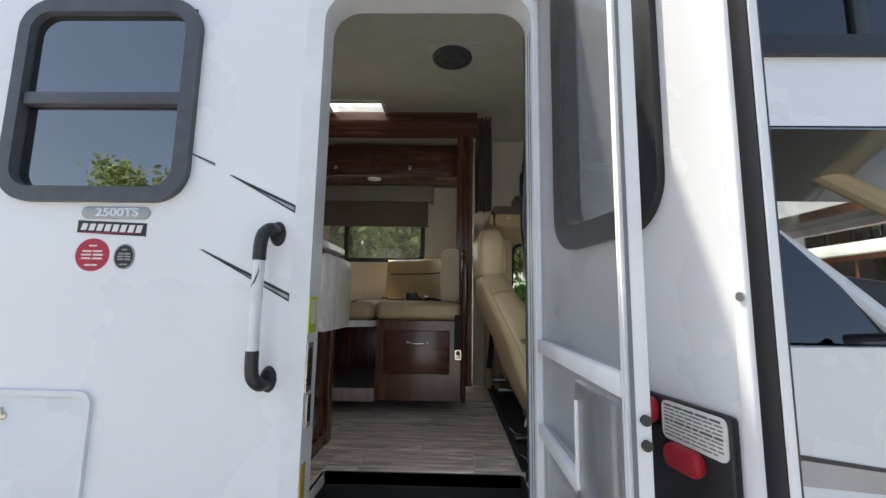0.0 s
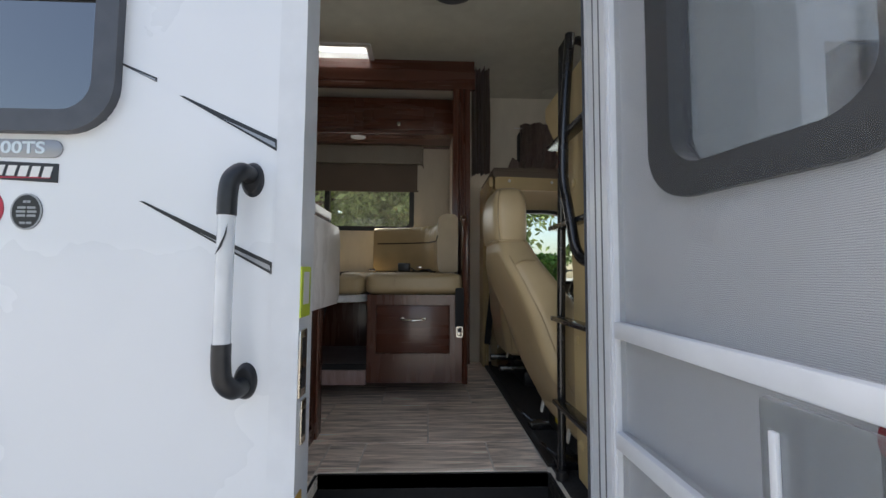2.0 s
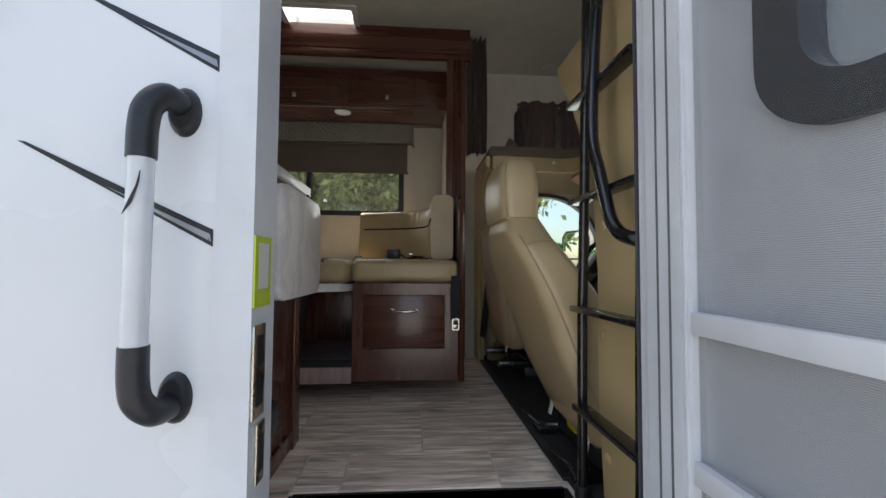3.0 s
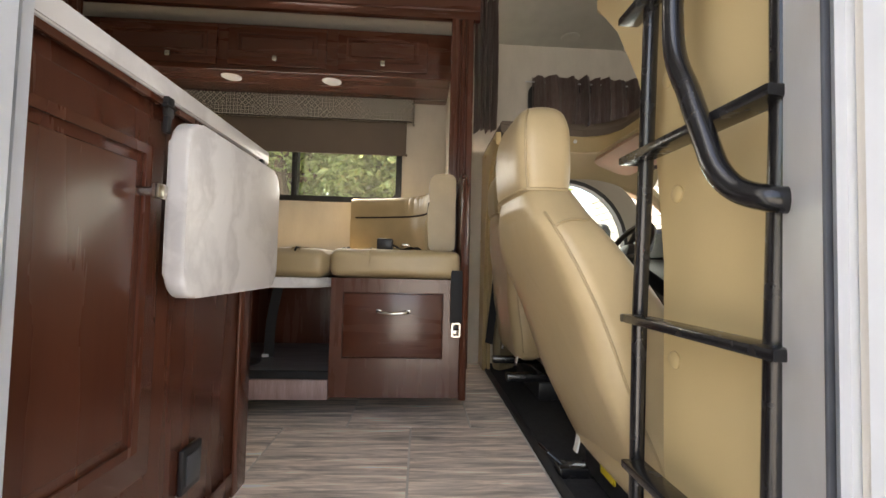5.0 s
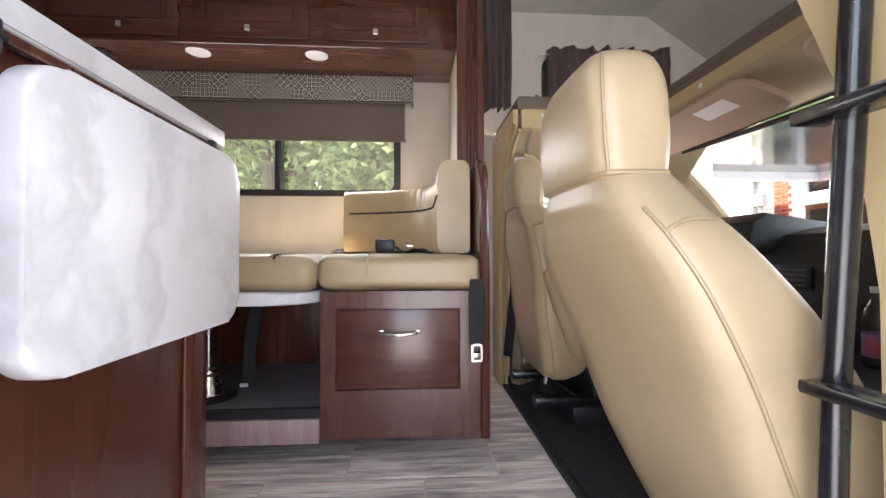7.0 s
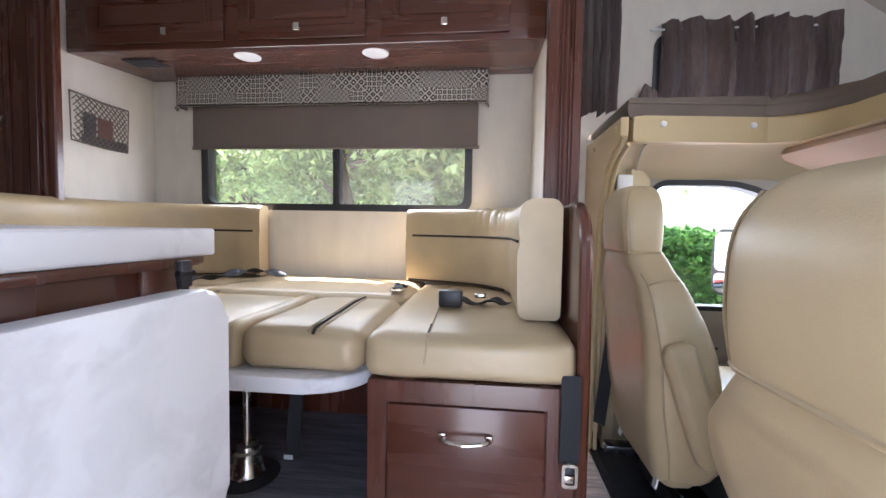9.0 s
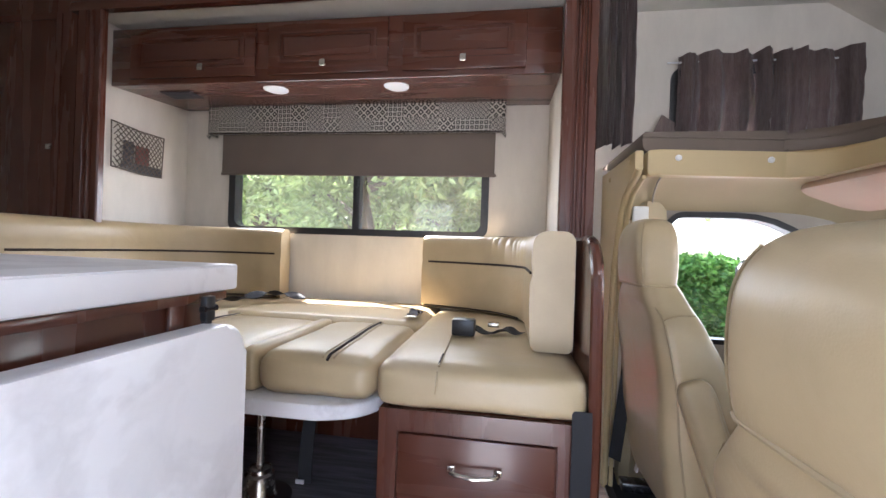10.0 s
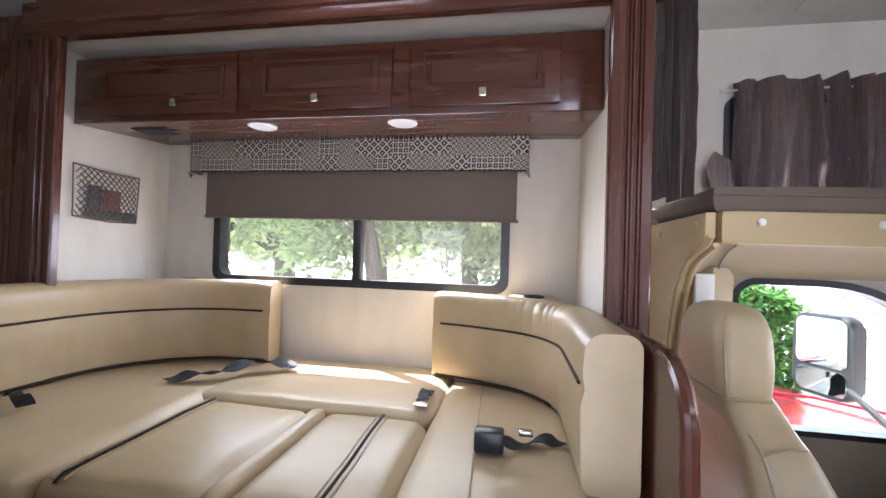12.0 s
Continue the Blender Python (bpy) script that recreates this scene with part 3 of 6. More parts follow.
part("cushion_body", cushion(-0.672, -0.622, 2.705, 3.25, 1.374, 1.50, 0.02, 0.003, 10), LEATHER, strip)

back_seat = thing("rear_seat_cushion", (-0.72, 3.5, 1.375), "beige leather seat cushion below the window", "cushion")
part("cushion_body", cushion(-1.16, -0.262, 3.262, 3.835, 1.376, 1.50, 0.035, 0.012, 16, 0.004, 3.0), LEATHER, back_seat)
part("seat_base", box(-1.16, -0.262, 3.30, 3.835, 0.986, 1.375, 0.003), CHERRY, back_seat, "dark cherry base")
left_seat = thing("side_seat_cushion", (-1.4, 3.2, 1.375), "beige leather seat cushion of the side bench", "cushion")
part("cushion_body", cushion(-1.83, -1.11, 2.675, 3.83, 1.376, 1.497, 0.035, 0.01, 16, 0.006, 5.0), LEATHER, left_seat)
part("seat_base", box(-1.83, -1.30, 2.70, 3.83, 0.986, 1.375, 0.003), CHERRY, left_seat, "dark cherry base")


def backrest(name, plan, z0, z1, thick, label, puckers=0):
    """A curved leather backrest; the line in plan is its front face, drawn in by puckers along its upper bend."""
    b = thing(name, (plan[0][0], plan[0][1], z0), label, "backrest")
    pts = [(p.x, p.y) for p in smooth_line([(x, y, 0) for x, y in plan], 5)]

    def section(f):
        out = []
        soft = math.exp(-((f - 0.45) / 0.2) ** 2)
        wave = abs(math.sin(math.pi * puckers * (f + 0.013 * math.sin(23 * f)))) ** 0.6 - 0.6
        for o, z in rounded(0.0, thick, z0, z1, (0.025, 0.02, 0.035, 0.045), 5):
            high = max(0.0, (z - z0) / (z1 - z0) - 0.55) / 0.45
            pull = 0.009 * soft * wave * high if puckers else 0.0
            out.append((o - pull if o < thick * 0.7 else o, z + 0.5 * pull))
        mid = [(-0.004, z0 + 0.3 * (z1 - z0)), (-0.006, z0 + 0.55 * (z1 - z0)), (0.003, z0 + 0.64 * (z1 - z0)), (-0.003, z0 + 0.74 * (z1 - z0))]
        return out + mid[::-1]

    part("backrest_body", swept(pts, section), LEATHER, b, "", 50)
    zp = z0 + 0.64 * (z1 - z0)
    part("piping", tube([(x, y, zp) for x, y in pts[4:-4]], 0.005, 6), PIPING, b)
    part("foot_piping", tube([(x, y, z0 + 0.012) for x, y in (pts[2:int(len(pts) * 0.6)] if puckers else pts[2:-2])], 0.004, 6), PIPING, b)
    return b


line = [(0.155, 2.885)] + [(0.155, 2.9 + 0.4 * k / 6) for k in range(1, 6)] + arc(-0.155, 3.30, 0.31, 0, 68, 16) + [(-0.07, 3.60), (-0.14, 3.63), (-0.22, 3.655), (-0.30, 3.675), (-0.345, 3.685)]
line = [(p.x, p.y) for p in (Vector((*q, 0)) for q in line)]
backrest("curved_backrest", line[::-1], 1.505, 1.868, 0.125, "beige leather curved corner backrest with dark piping and puckers", 15)
left = [(-1.125, 3.69), (-1.17, 3.684)] + arc(-1.26, 3.22, 0.46, 85, 178, 18) + [(-1.72, 3.1), (-1.72, 2.9), (-1.72, 2.69)]
backrest("curved_backrest", left[::-1], 1.505, 1.88, 0.125, "long beige leather curved backrest with dark piping")
for x, y in ((-1.62, 3.77), (0.08, 3.70)):
    cup = thing("cup_holder", (x, y, 1.865), "black plastic cup holder behind the backrest", "cup holder", "cup holders")
    part("shelf", box(x - 0.1, x + 0.1, y - 0.06, 3.838, 1.83, 1.865, 0.004), LEATHER, cup)
    part("rim", lathe([(0.045, 0.0), (0.045, 0.008), (0.036, 0.008), (0.034, -0.03)], (x, y, 1.866), 20), PLASTIC, cup)


def belt(name, line3, width, label, buckle=None):
    """A flat strap along a soft line; it lies flat and twists a little."""
    b = thing(name, line3[0], label, "seat belt")
    pts = smooth_line(line3, 6)
    bm = bmesh.new()
    prev = None
    for i, p in enumerate(pts):
        d = (pts[min(i + 1, len(pts) - 1)] - pts[max(i - 1, 0)]).normalized()
        side = d.cross(Vector((0, 0, 1)))
        side = side.normalized() if side.length > 0.05 else Vector((1, 0, 0))
        tw = 0.5 * math.sin(i * 0.55)
        nrm = side.cross(d).normalized()
        s = side * math.cos(tw) + nrm * math.sin(tw)
        up = s.cross(d).normalized() * 0.0012
        row = [bm.verts.new(p + s * width / 2 + up), bm.verts.new(p - s * width / 2 + up), bm.verts.new(p - s * width / 2 - up), bm.verts.new(p + s * width / 2 - up)]
        if prev:
            for k in range(4):
                bm.faces.new((prev[k], prev[(k + 1) % 4], row[(k + 1) % 4], row[k]))
        else:
            bm.faces.new(row)
        prev = row
    bm.faces.new(prev)
    part("strap", bm, BELT, b, "", 40)
    if buckle:
        buckle(b)
    return b


def clasp(b):
    bk = part("buckle", box(-0.10, -0.02, 3.02, 3.075, 1.508, 1.565, 0.008), PLASTIC, b)
    part("button", box(0.02, 0.06, 3.10, 3.125, 1.53, 1.545, 0.003), CHROME, bk)


belt("seat_belt", [(-0.07, 3.04, 1.545), (-0.03, 3.05, 1.535), (0.03, 3.09, 1.515), (0.09, 3.12, 1.52), (0.145, 3.14, 1.51)], 0.045, "black seat belt with a buckle lying on the bench", clasp)


def tongue(b):
    part("tongue", box(-0.335, -0.285, 3.30, 3.36, 1.512, 1.518, 0.002), CHROME, b)


belt("seat_belt", [(-0.31, 3.47, 1.515), (-0.315, 3.40, 1.523), (-0.312, 3.345, 1.518)], 0.045, "grey-blue seat belt end with a steel tongue", tongue)
belt("seat_belt", [(-0.93, 3.60, 1.53), (-1.02, 3.55, 1.55), (-1.10, 3.50, 1.555), (-1.16, 3.42, 1.535), (-1.25, 3.36, 1.53), (-1.33, 3.33, 1.515)], 0.058, "black seat belt lying crumpled on the seat")
belt("seat_belt", [(-1.50, 2.98, 1.52), (-1.56, 3.0, 1.54), (-1.63, 3.03, 1.53)], 0.045, "short black seat belt end on the side bench")


def metal_end(b):
    bk = part("buckle_frame", ring(rounded(0.263, 0.301, 1.125, 1.185, 0.008, 3), rounded(0.270, 0.294, 1.133, 1.178, 0.005, 3), "y", 2.655, 2.67), CHROME, b)
    part("release", box(0.269, 0.293, 2.657, 2.668, 1.135, 1.155, 0.003), CHROME, bk)
    part("release", box(0.269, 0.293, 2.657, 2.668, 1.158, 1.175, 0.003), PLASTIC, bk)


drop = thing("seat_belt", (-0.55, 2.95, 0.986), "black seat belt strap with a white tag hanging under the table", "seat belt")
bm = bmesh.new()
rows = [[bm.verts.new((-0.545 - 0.04 * f - 0.012 * math.sin(4 * f) + a, 2.95 + 0.01 * math.sin(5 * f) + b, 1.328 - 0.34 * f)) for a, b in ((-0.022, 0), (0.022, 0.006), (0.022, 0.009), (-0.022, 0.003))] for f in (k / 10 for k in range(11))]
for p, q in zip(rows, rows[1:]):
    for k in range(4):
        bm.faces.new((p[k], p[(k + 1) % 4], q[(k + 1) % 4], q[k]))
bm.faces.new(rows[0]), bm.faces.new(rows[-1])
part("strap", bm, BELT, drop)
part("tag", box(-0.604, -0.574, 2.932, 2.936, 0.990, 1.004), material("white_tag_cloth", (0.72, 0.72, 0.70), 0.7, vary=0.03), drop, "white cloth tag")


hang = thing("lap_belt", (0.28, 2.672, 1.15), "black lap belt with a steel buckle hanging beside the drawer", "seat belt")
bm = bmesh.new()
rows = [[bm.verts.new((x, 2.672 - 0.008 * math.sin(3 * f) + dy, z + 0.0)) for x, dy in ((0.258, 0), (0.306, 0), (0.306, 0.003), (0.258, 0.003))] for f, z in ((k / 8, 1.40 - 0.22 * k / 8) for k in range(9))]
for p, q in zip(rows, rows[1:]):
    for k in range(4):
        bm.faces.new((p[k], p[(k + 1) % 4], q[(k + 1) % 4], q[k]))
bm.faces.new(rows[0]), bm.faces.new(rows[-1])
part("strap", bm, BELT, hang)
metal_end(hang)
hang.location += Vector((-0.008, 0, 0.016))

# window with blind and pelmet
win = tagged(new("window_1"), "dark-framed sliding window of the dinette, blind half down", "window", "", "structure")
win.location = (-0.78, SY, 1.885)
part("window_frame", ring(rounded(WIN[0] - 0.018, WIN[1] + 0.018, WIN[2] - 0.025, WIN[3] + 0.02, 0.06, 6), rounded(WIN[0] + 0.022, WIN[1] - 0.022, WIN[2] + 0.012, WIN[3] - 0.02, 0.045, 6), "y", SY - 0.012, SY + 0.06), PLASTIC, win)
part("mullion", box(-0.785, -0.745, SY - 0.008, SY + 0.05, WIN[2] + 0.005, WIN[3] - 0.01, 0.003), PLASTIC, win)
for a, b, y in ((WIN[0] + 0.01, -0.77, SY + 0.030), (-0.76, WIN[1] - 0.01, SY + 0.022)):
    pane = part("pane", box(a, b, y, y + 0.004, WIN[2], WIN[3]), VEILED, win)
    pane.visible_shadow = False
part("latch", box(-0.775, -0.755, SY - 0.02, SY - 0.008, 2.13, 2.18, 0.003), PLASTIC, win)
blind = thing("roller_blind", (-0.79, 3.82, 2.19), "taupe fabric roller blind drawn half down", "blind")
part("blind_cloth", box(-1.575, 0.0, 3.800, 3.803, 2.20, 2.50), SHADE, blind)
part("hem_bar", box(-1.58, 0.008, 3.796, 3.808, 2.188, 2.203, 0.003), SHADE, blind)


def patchwork():
    """Printed cotton: a patchwork of small black and cream figures."""
    m = bpy.data.materials.new("patchwork_print")
    m.use_nodes = True
    nt = m.node_tree
    b = nt.nodes["Principled BSDF"]
    tc = nt.nodes.new("ShaderNodeTexCoord")
    mp = nt.nodes.new("ShaderNodeMapping")
    mp.inputs["Rotation"].default_value = (radians(90), 0, 0)
    nt.links.new(tc.outputs["Object"], mp.inputs[0])

    def checker(scale, turn):
        q = nt.nodes.new("ShaderNodeMapping")
        q.inputs["Rotation"].default_value = (0, 0, radians(turn))
        nt.links.new(mp.outputs[0], q.inputs[0])
        c = nt.nodes.new("ShaderNodeTexVoronoi")
        c.distance = "MANHATTAN"
        c.inputs["Scale"].default_value, c.inputs["Randomness"].default_value = scale, 0.0
        nt.links.new(q.outputs[0], c.inputs["Vector"])
        w = nt.nodes.new("ShaderNodeMath")
        w.operation = "SINE"
        k = nt.nodes.new("ShaderNodeMath")
        k.operation = "MULTIPLY"
        k.inputs[1].default_value = 13
        nt.links.new(c.outputs["Distance"], k.inputs[0])
        nt.links.new(k.outputs[0], w.inputs[0])
        return w.outputs[0]

    patch = nt.nodes.new("ShaderNodeTexVoronoi")
    patch.distance = "CHEBYCHEV"
    patch.inputs["Scale"].default_value, patch.inputs["Randomness"].default_value = 11, 0.3
    nt.links.new(mp.outputs[0], patch.inputs["Vector"])
    one, two, three = checker(24, 0), checker(29, 45), checker(38, 0)
    sep = nt.nodes.new("ShaderNodeSeparateColor")
    nt.links.new(patch.outputs["Color"], sep.inputs[0])

    def choose(sel, cut, a, c):
        g = nt.nodes.new("ShaderNodeMath")
        g.operation = "GREATER_THAN"
        g.inputs[1].default_value = cut
        nt.links.new(sel, g.inputs[0])
        mx = nt.nodes.new("ShaderNodeMix")
        nt.links.new(g.outputs[0], mx.inputs[0])
        nt.links.new(a, mx.inputs[2])
        nt.links.new(c, mx.inputs[3])
        return mx.outputs[0]

    fig = choose(sep.outputs[0], 0.62, choose(sep.outputs[1], 0.5, one, two), three)
    rg = nt.nodes.new("ShaderNodeMapRange")
    rg.inputs[1].default_value, rg.inputs[2].default_value = -0.12, 0.12
    nt.links.new(fig, rg.inputs[0])
    mx = nt.nodes.new("ShaderNodeMix")
    mx.data_type = "RGBA"
    mx.inputs[6].default_value, mx.inputs[7].default_value = (0.028, 0.027, 0.025, 1), (0.56, 0.53, 0.47, 1)
    nt.links.new(rg.outputs[0], mx.inputs[0])
    nt.links.new(mx.outputs[2], b.inputs["Base Color"])
    b.inputs["Roughness"].default_value = 0.9
    return m


pelmet = thing("window_pelmet", (-0.8, 3.78, 2.41), "black and cream patchwork print window pelmet", "pelmet")
pts = [(-1.645, 3.838), (-1.645, 3.765), (-1.63, 3.755)] + [(-1.63 + 1.665 * k / 60, 3.755 + 0.0015 * math.sin(k * 1.3)) for k in range(1, 60)] + [(0.035, 3.755), (0.05, 3.765), (0.05, 3.838), (0.04, 3.838), (0.04, 3.77), (-1.635, 3.77), (-1.635, 3.838)]
PATCH = patchwork()
part("pelmet_cloth", prism(pts, "z", 2.412, 2.575), PATCH, pelmet)
for x in (-1.64, 0.045):
    part("side_flap", prism([(x - 0.012, 2.412), (x + 0.012, 2.412), (x + 0.008, 2.385), (x - 0.006, 2.392)], "y", 3.76, 3.766), PATCH, pelmet)
part("hem", box(-1.632, 0.038, 3.7525, 3.7545, 2.412, 2.418), PIPING, pelmet)

# overhead cabinets
cab_y = 3.345
over = thing("overhead_cabinet", (-0.75, 3.6, 2.54), "dark cherry overhead cabinet with three doors and square knobs", "cabinet")
bm = prism([(cab_y + 0.02, 2.535), (SY - 0.001, 2.575), (SY - 0.001, 2.80), (cab_y + 0.02, 2.80)], "x", SX0 + 0.004, SX1 - 0.004)
part("cabinet_body", bm, CHERRY_FLAT, over)
part("face_frame", box(SX0 + 0.004, SX1 - 0.004, cab_y, cab_y + 0.019, 2.533, 2.802, 0.002), CHERRY_FLAT, over)


def raised_door(x0, x1, z0, z1, y, parent, knob):
    d = part("cabinet_door", box(x0, x1, y - 0.018, y - 0.001, z0, z1, 0.005), CHERRY_FLAT, parent)
    part("door_panel", join(ring(rounded(x0 + 0.05, x1 - 0.05, z0 + 0.05, z1 - 0.045, 0.002, 1), rounded(x0 + 0.062, x1 - 0.062, z0 + 0.062, z1 - 0.057, 0.002, 1), "y", y - 0.0225, y - 0.017), slab("y", x0 + 0.075, x1 - 0.075, z0 + 0.075, z1 - 0.07, y - 0.0225, y - 0.017, 0.004)), CHERRY_FLAT, d)
    kx, kz = knob
    part("knob", join(box(kx - 0.013, kx + 0.013, y - 0.045, y - 0.034, kz - 0.015, kz + 0.015, 0.003), tube([(kx, y - 0.034, kz), (kx, y - 0.017, kz)], 0.007, 8)), CHROME, d, "square brushed nickel knob")
    return d


for a, b, k in ((-1.72, -1.075, -1.33), (-1.01, -0.455, -0.74), (-0.39, 0.13, -0.128)):
    raised_door(a, b, 2.556, 2.79, cab_y, over, (k, 2.592))
for x in (-1.045, -0.448):
    puck = thing("puck_light", (x, 3.46, 2.54), "round white recessed cabinet light", "light", "puck lights")
    puck_z = 2.535 + 0.04 * (3.46 - cab_y) / 0.47
    part("light_rim", lathe([(0.058, 0.0), (0.058, -0.008), (0.05, -0.012), (0.045, -0.012)], (x, 3.46, puck_z + 0.003), 24), ALLOY, puck)
vent = thing("cabinet_vent", (-1.58, 3.50, 2.55), "dark slotted vent in the cabinet's underside", "vent")
part("vent_plate", box(-1.67, -1.50, 3.45, 3.55, 2.538, 2.5425, 0.002), PLASTIC, vent)
for k in range(5):
    part("slat", box(-1.66, -1.51, 3.46 + 0.017 * k, 3.466 + 0.017 * k, 2.534, 2.539), GREYFRAME, vent)

# net pocket on the slide-out's side wall
net = thing("net_pocket", (SX0, 3.5, 2.13), "beige string net pocket with papers on the wall", "net pocket")
NET = material("beige_string", (0.15, 0.125, 0.10), 0.8, vary=0.15)
bm = tube([(SX0 + 0.012, 3.345, 2.37), (SX0 + 0.02, 3.5, 2.355), (SX0 + 0.012, 3.655, 2.36)], 0.004, 6)
join(bm, tube([(SX0 + 0.012, 3.345, 2.37), (SX0 + 0.012, 3.35, 2.15)], 0.003, 6), tube([(SX0 + 0.012, 3.655, 2.36), (SX0 + 0.012, 3.645, 2.14)], 0.003, 6), tube([(SX0 + 0.012, 3.35, 2.15), (SX0 + 0.03, 3.5, 2.135), (SX0 + 0.012, 3.645, 2.14)], 0.004, 6))
part("net_border", bm, NET, net)
bm = bmesh.new()
for k in range(-7, 12):
    for s in (1, -1):
        pts = []
        for q in range(9):
            u = k / 11 + s * q / 8 * 0.65 + (0.65 if s < 0 else 0) - 0.1
            if 0 <= u <= 1:
                pts.append((SX0 + 0.014 + 0.02 * math.sin(math.pi * u) * math.sin(math.pi * q / 8), 3.35 + 0.3 * u, 2.145 + 0.215 * q / 8))
        if len(pts) > 1:
            join(bm, tube(pts, 0.0025, 4, caps=False))
part("string_mesh", bm, NET, net)
PAPERS = [material("dark_print", (0.05, 0.05, 0.06), 0.5), material("muted_red_print", (0.22, 0.06, 0.05), 0.5), material("cyan_print", (0.10, 0.22, 0.28), 0.5)]
for (a, b, c, d), m in zip(((3.41, 3.47, 2.15, 2.29), (3.48, 3.56, 2.15, 2.28), (3.40, 3.64, 2.142, 2.185)), PAPERS[:2] + PAPERS[:1]):
    part("paper", box(SX0 + 0.004 + 0.002 * b, SX0 + 0.006 + 0.002 * b, a, b, c, d), m, net)

# tall cabinet left of the slide-out
tall = thing("tall_cabinet", (-2.3, 3.5, FLOOR), "tall dark cherry cabinet with a nickel knob", "cabinet")
part("cabinet_body", box(-2.75, -1.90, 3.30, 3.85, FLOOR, 2.98, 0.003), CHERRY, tall)
d = part("cabinet_door", box(-2.70, -1.96, 3.28, 3.299, 0.86, 2.94, 0.005), CHERRY, tall)
part("door_panel", ring(rounded(-2.62, -2.04, 0.95, 2.86, 0.002, 1), rounded(-2.59, -2.07, 0.98, 2.83, 0.002, 1), "y", 3.275, 3.281), CHERRY, d)
part("knob", join(box(-2.087, -2.062, 3.255, 3.265, 2.207, 2.233, 0.003), tube([(-2.074, 3.265, 2.22), (-2.074, 3.281, 2.22)], 0.006, 8)), CHROME, d)

# ---- kitchen counter ----
KX = -0.372
kit = thing("kitchen_cabinet", (-0.9, 1.7, FLOOR), "dark cherry kitchen cabinet below the marble counter", "cabinet")
part("cabinet_body", box(-1.9, KX - 0.02, INN + 0.01, 2.195, FLOOR, 1.725, 0.002), CHERRY, kit)
part("end_frame", box(KX - 0.02, KX, INN + 0.01, 2.197, FLOOR, 1.725, 0.003), CHERRY, kit)
d = part("cabinet_door", box(KX, KX + 0.017, INN + 0.03, 1.735, 1.05, 1.685, 0.005), CHERRY, kit)
part("door_panel", join(ring(rounded(INN + 0.09, 1.692, 1.105, 1.63, 0.002, 1), rounded(INN + 0.106, 1.676, 1.121, 1.614, 0.002, 1), "x", KX + 0.014, KX + 0.022), slab("x", INN + 0.12, 1.662, 1.135, 1.60, KX + 0.012, KX + 0.019, 0.005)), CHERRY, d)
part("knob", join(box(KX + 0.045, KX + 0.058, 1.655, 1.682, 1.535, 1.561, 0.004), tube([(KX + 0.045, 1.669, 1.548), (KX + 0.016, 1.669, 1.548)], 0.008, 10)), CHROME, d, "brushed nickel knob")
part("frame_strip", box(KX, KX + 0.008, 2.11, 2.19, FLOOR, 1.72, 0.003), CHERRY, kit)
part("frame_strip", box(KX, KX + 0.006, 1.74, 2.11, 0.83, 0.87, 0.002), CHERRY, kit)
o = part("power_socket", box(KX, KX + 0.012, 1.855, 1.93, 0.94, 1.035, 0.004), PLASTIC, kit, "black electrical socket")
part("cover_plate", box(KX + 0.012, KX + 0.016, 1.865, 1.92, 0.955, 1.02, 0.003), GREYFRAME, o)
top = thing("countertop", (-1.1, 1.75, 1.73), "white marble-pattern laminate countertop", "countertop")
part("slab", prism(rounded(-1.95, -0.352, INN + 0.008, 2.238, (0.005, 0.005, 0.012, 0.005), 4), "z", 1.728, 1.768, 0.004, 2), MARBLE, top)
part("edge_band", box(-0.3525, -0.349, INN + 0.012, 2.226, 1.731, 1.765, 0.001), MARBLE, top)
part("under_batten", box(-0.366, -0.355, INN + 0.02, 2.21, 1.715, 1.7275, 0.001), CHERRY, top, "dark cherry batten")
leaf = thing("folding_table_leaf", (-0.32, 1.92, 1.36), "white marble-pattern table leaf folded down beside the cabinet", "table leaf")
part("leaf_slab", prism(rounded(1.706, 2.178, 1.362, 1.690, 0.045, 8), "x", -0.333, -0.296, 0.008, 3), MARBLE, leaf)
for y in (1.712, 2.15):
    h = part("hinge_bracket", box(-0.345, -0.334, y - 0.010, y + 0.010, 1.69, 1.726, 0.003), PLASTIC, leaf)
    part("hinge_pin", tube([(-0.338, y - 0.014, 1.708), (-0.338, y + 0.014, 1.708)], 0.005, 8), STEELBLACK, h)
    part("mounting_rail", box(-0.346, -0.336, y - 0.006, y + 0.006, 1.66, 1.715, 0.002), PLASTIC, leaf)

# ---- entrance: door frame, screen door, door ----
frame_ob = thing("door_frame", (0.16, OUT, DZ0), "white aluminium entrance door frame with rounded corners", "door frame")
big, small = rounded(DX0 - 0.055, DX1 + 0.05, DZ0 - 0.05, DZ1 + 0.055, 0.13, 8), rounded(DX0, DX1, DZ0, DZ1, 0.09, 8)
part("outer_flange", ring(big, rounded(DX0 - 0.012, DX1 + 0.01, DZ0 - 0.01, DZ1 + 0.012, 0.10, 8), "y", OUT - 0.012, OUT + 0.001), ALLOY, frame_ob)
part("jamb", ring(rounded(DX0 - 0.012, DX1 + 0.01, DZ0 - 0.01, DZ1 + 0.012, 0.10, 8), small, "y", OUT - 0.018, INN - 0.008), ALLOY, frame_ob)
bm = ring(rounded(DX0 - 0.052, DX1 + 0.035, DZ0 - 0.04, DZ1 + 0.07, (0.005, 0.005, 0.12, 0.12), 8), rounded(DX0 - 0.012, DX1 + 0.002, DZ0, DZ1 + 0.048, (0.005, 0.005, 0.09, 0.09), 8), "y", INN + 0.007, INN + 0.016)
part("inner_flange", bm, ALLOY, frame_ob)
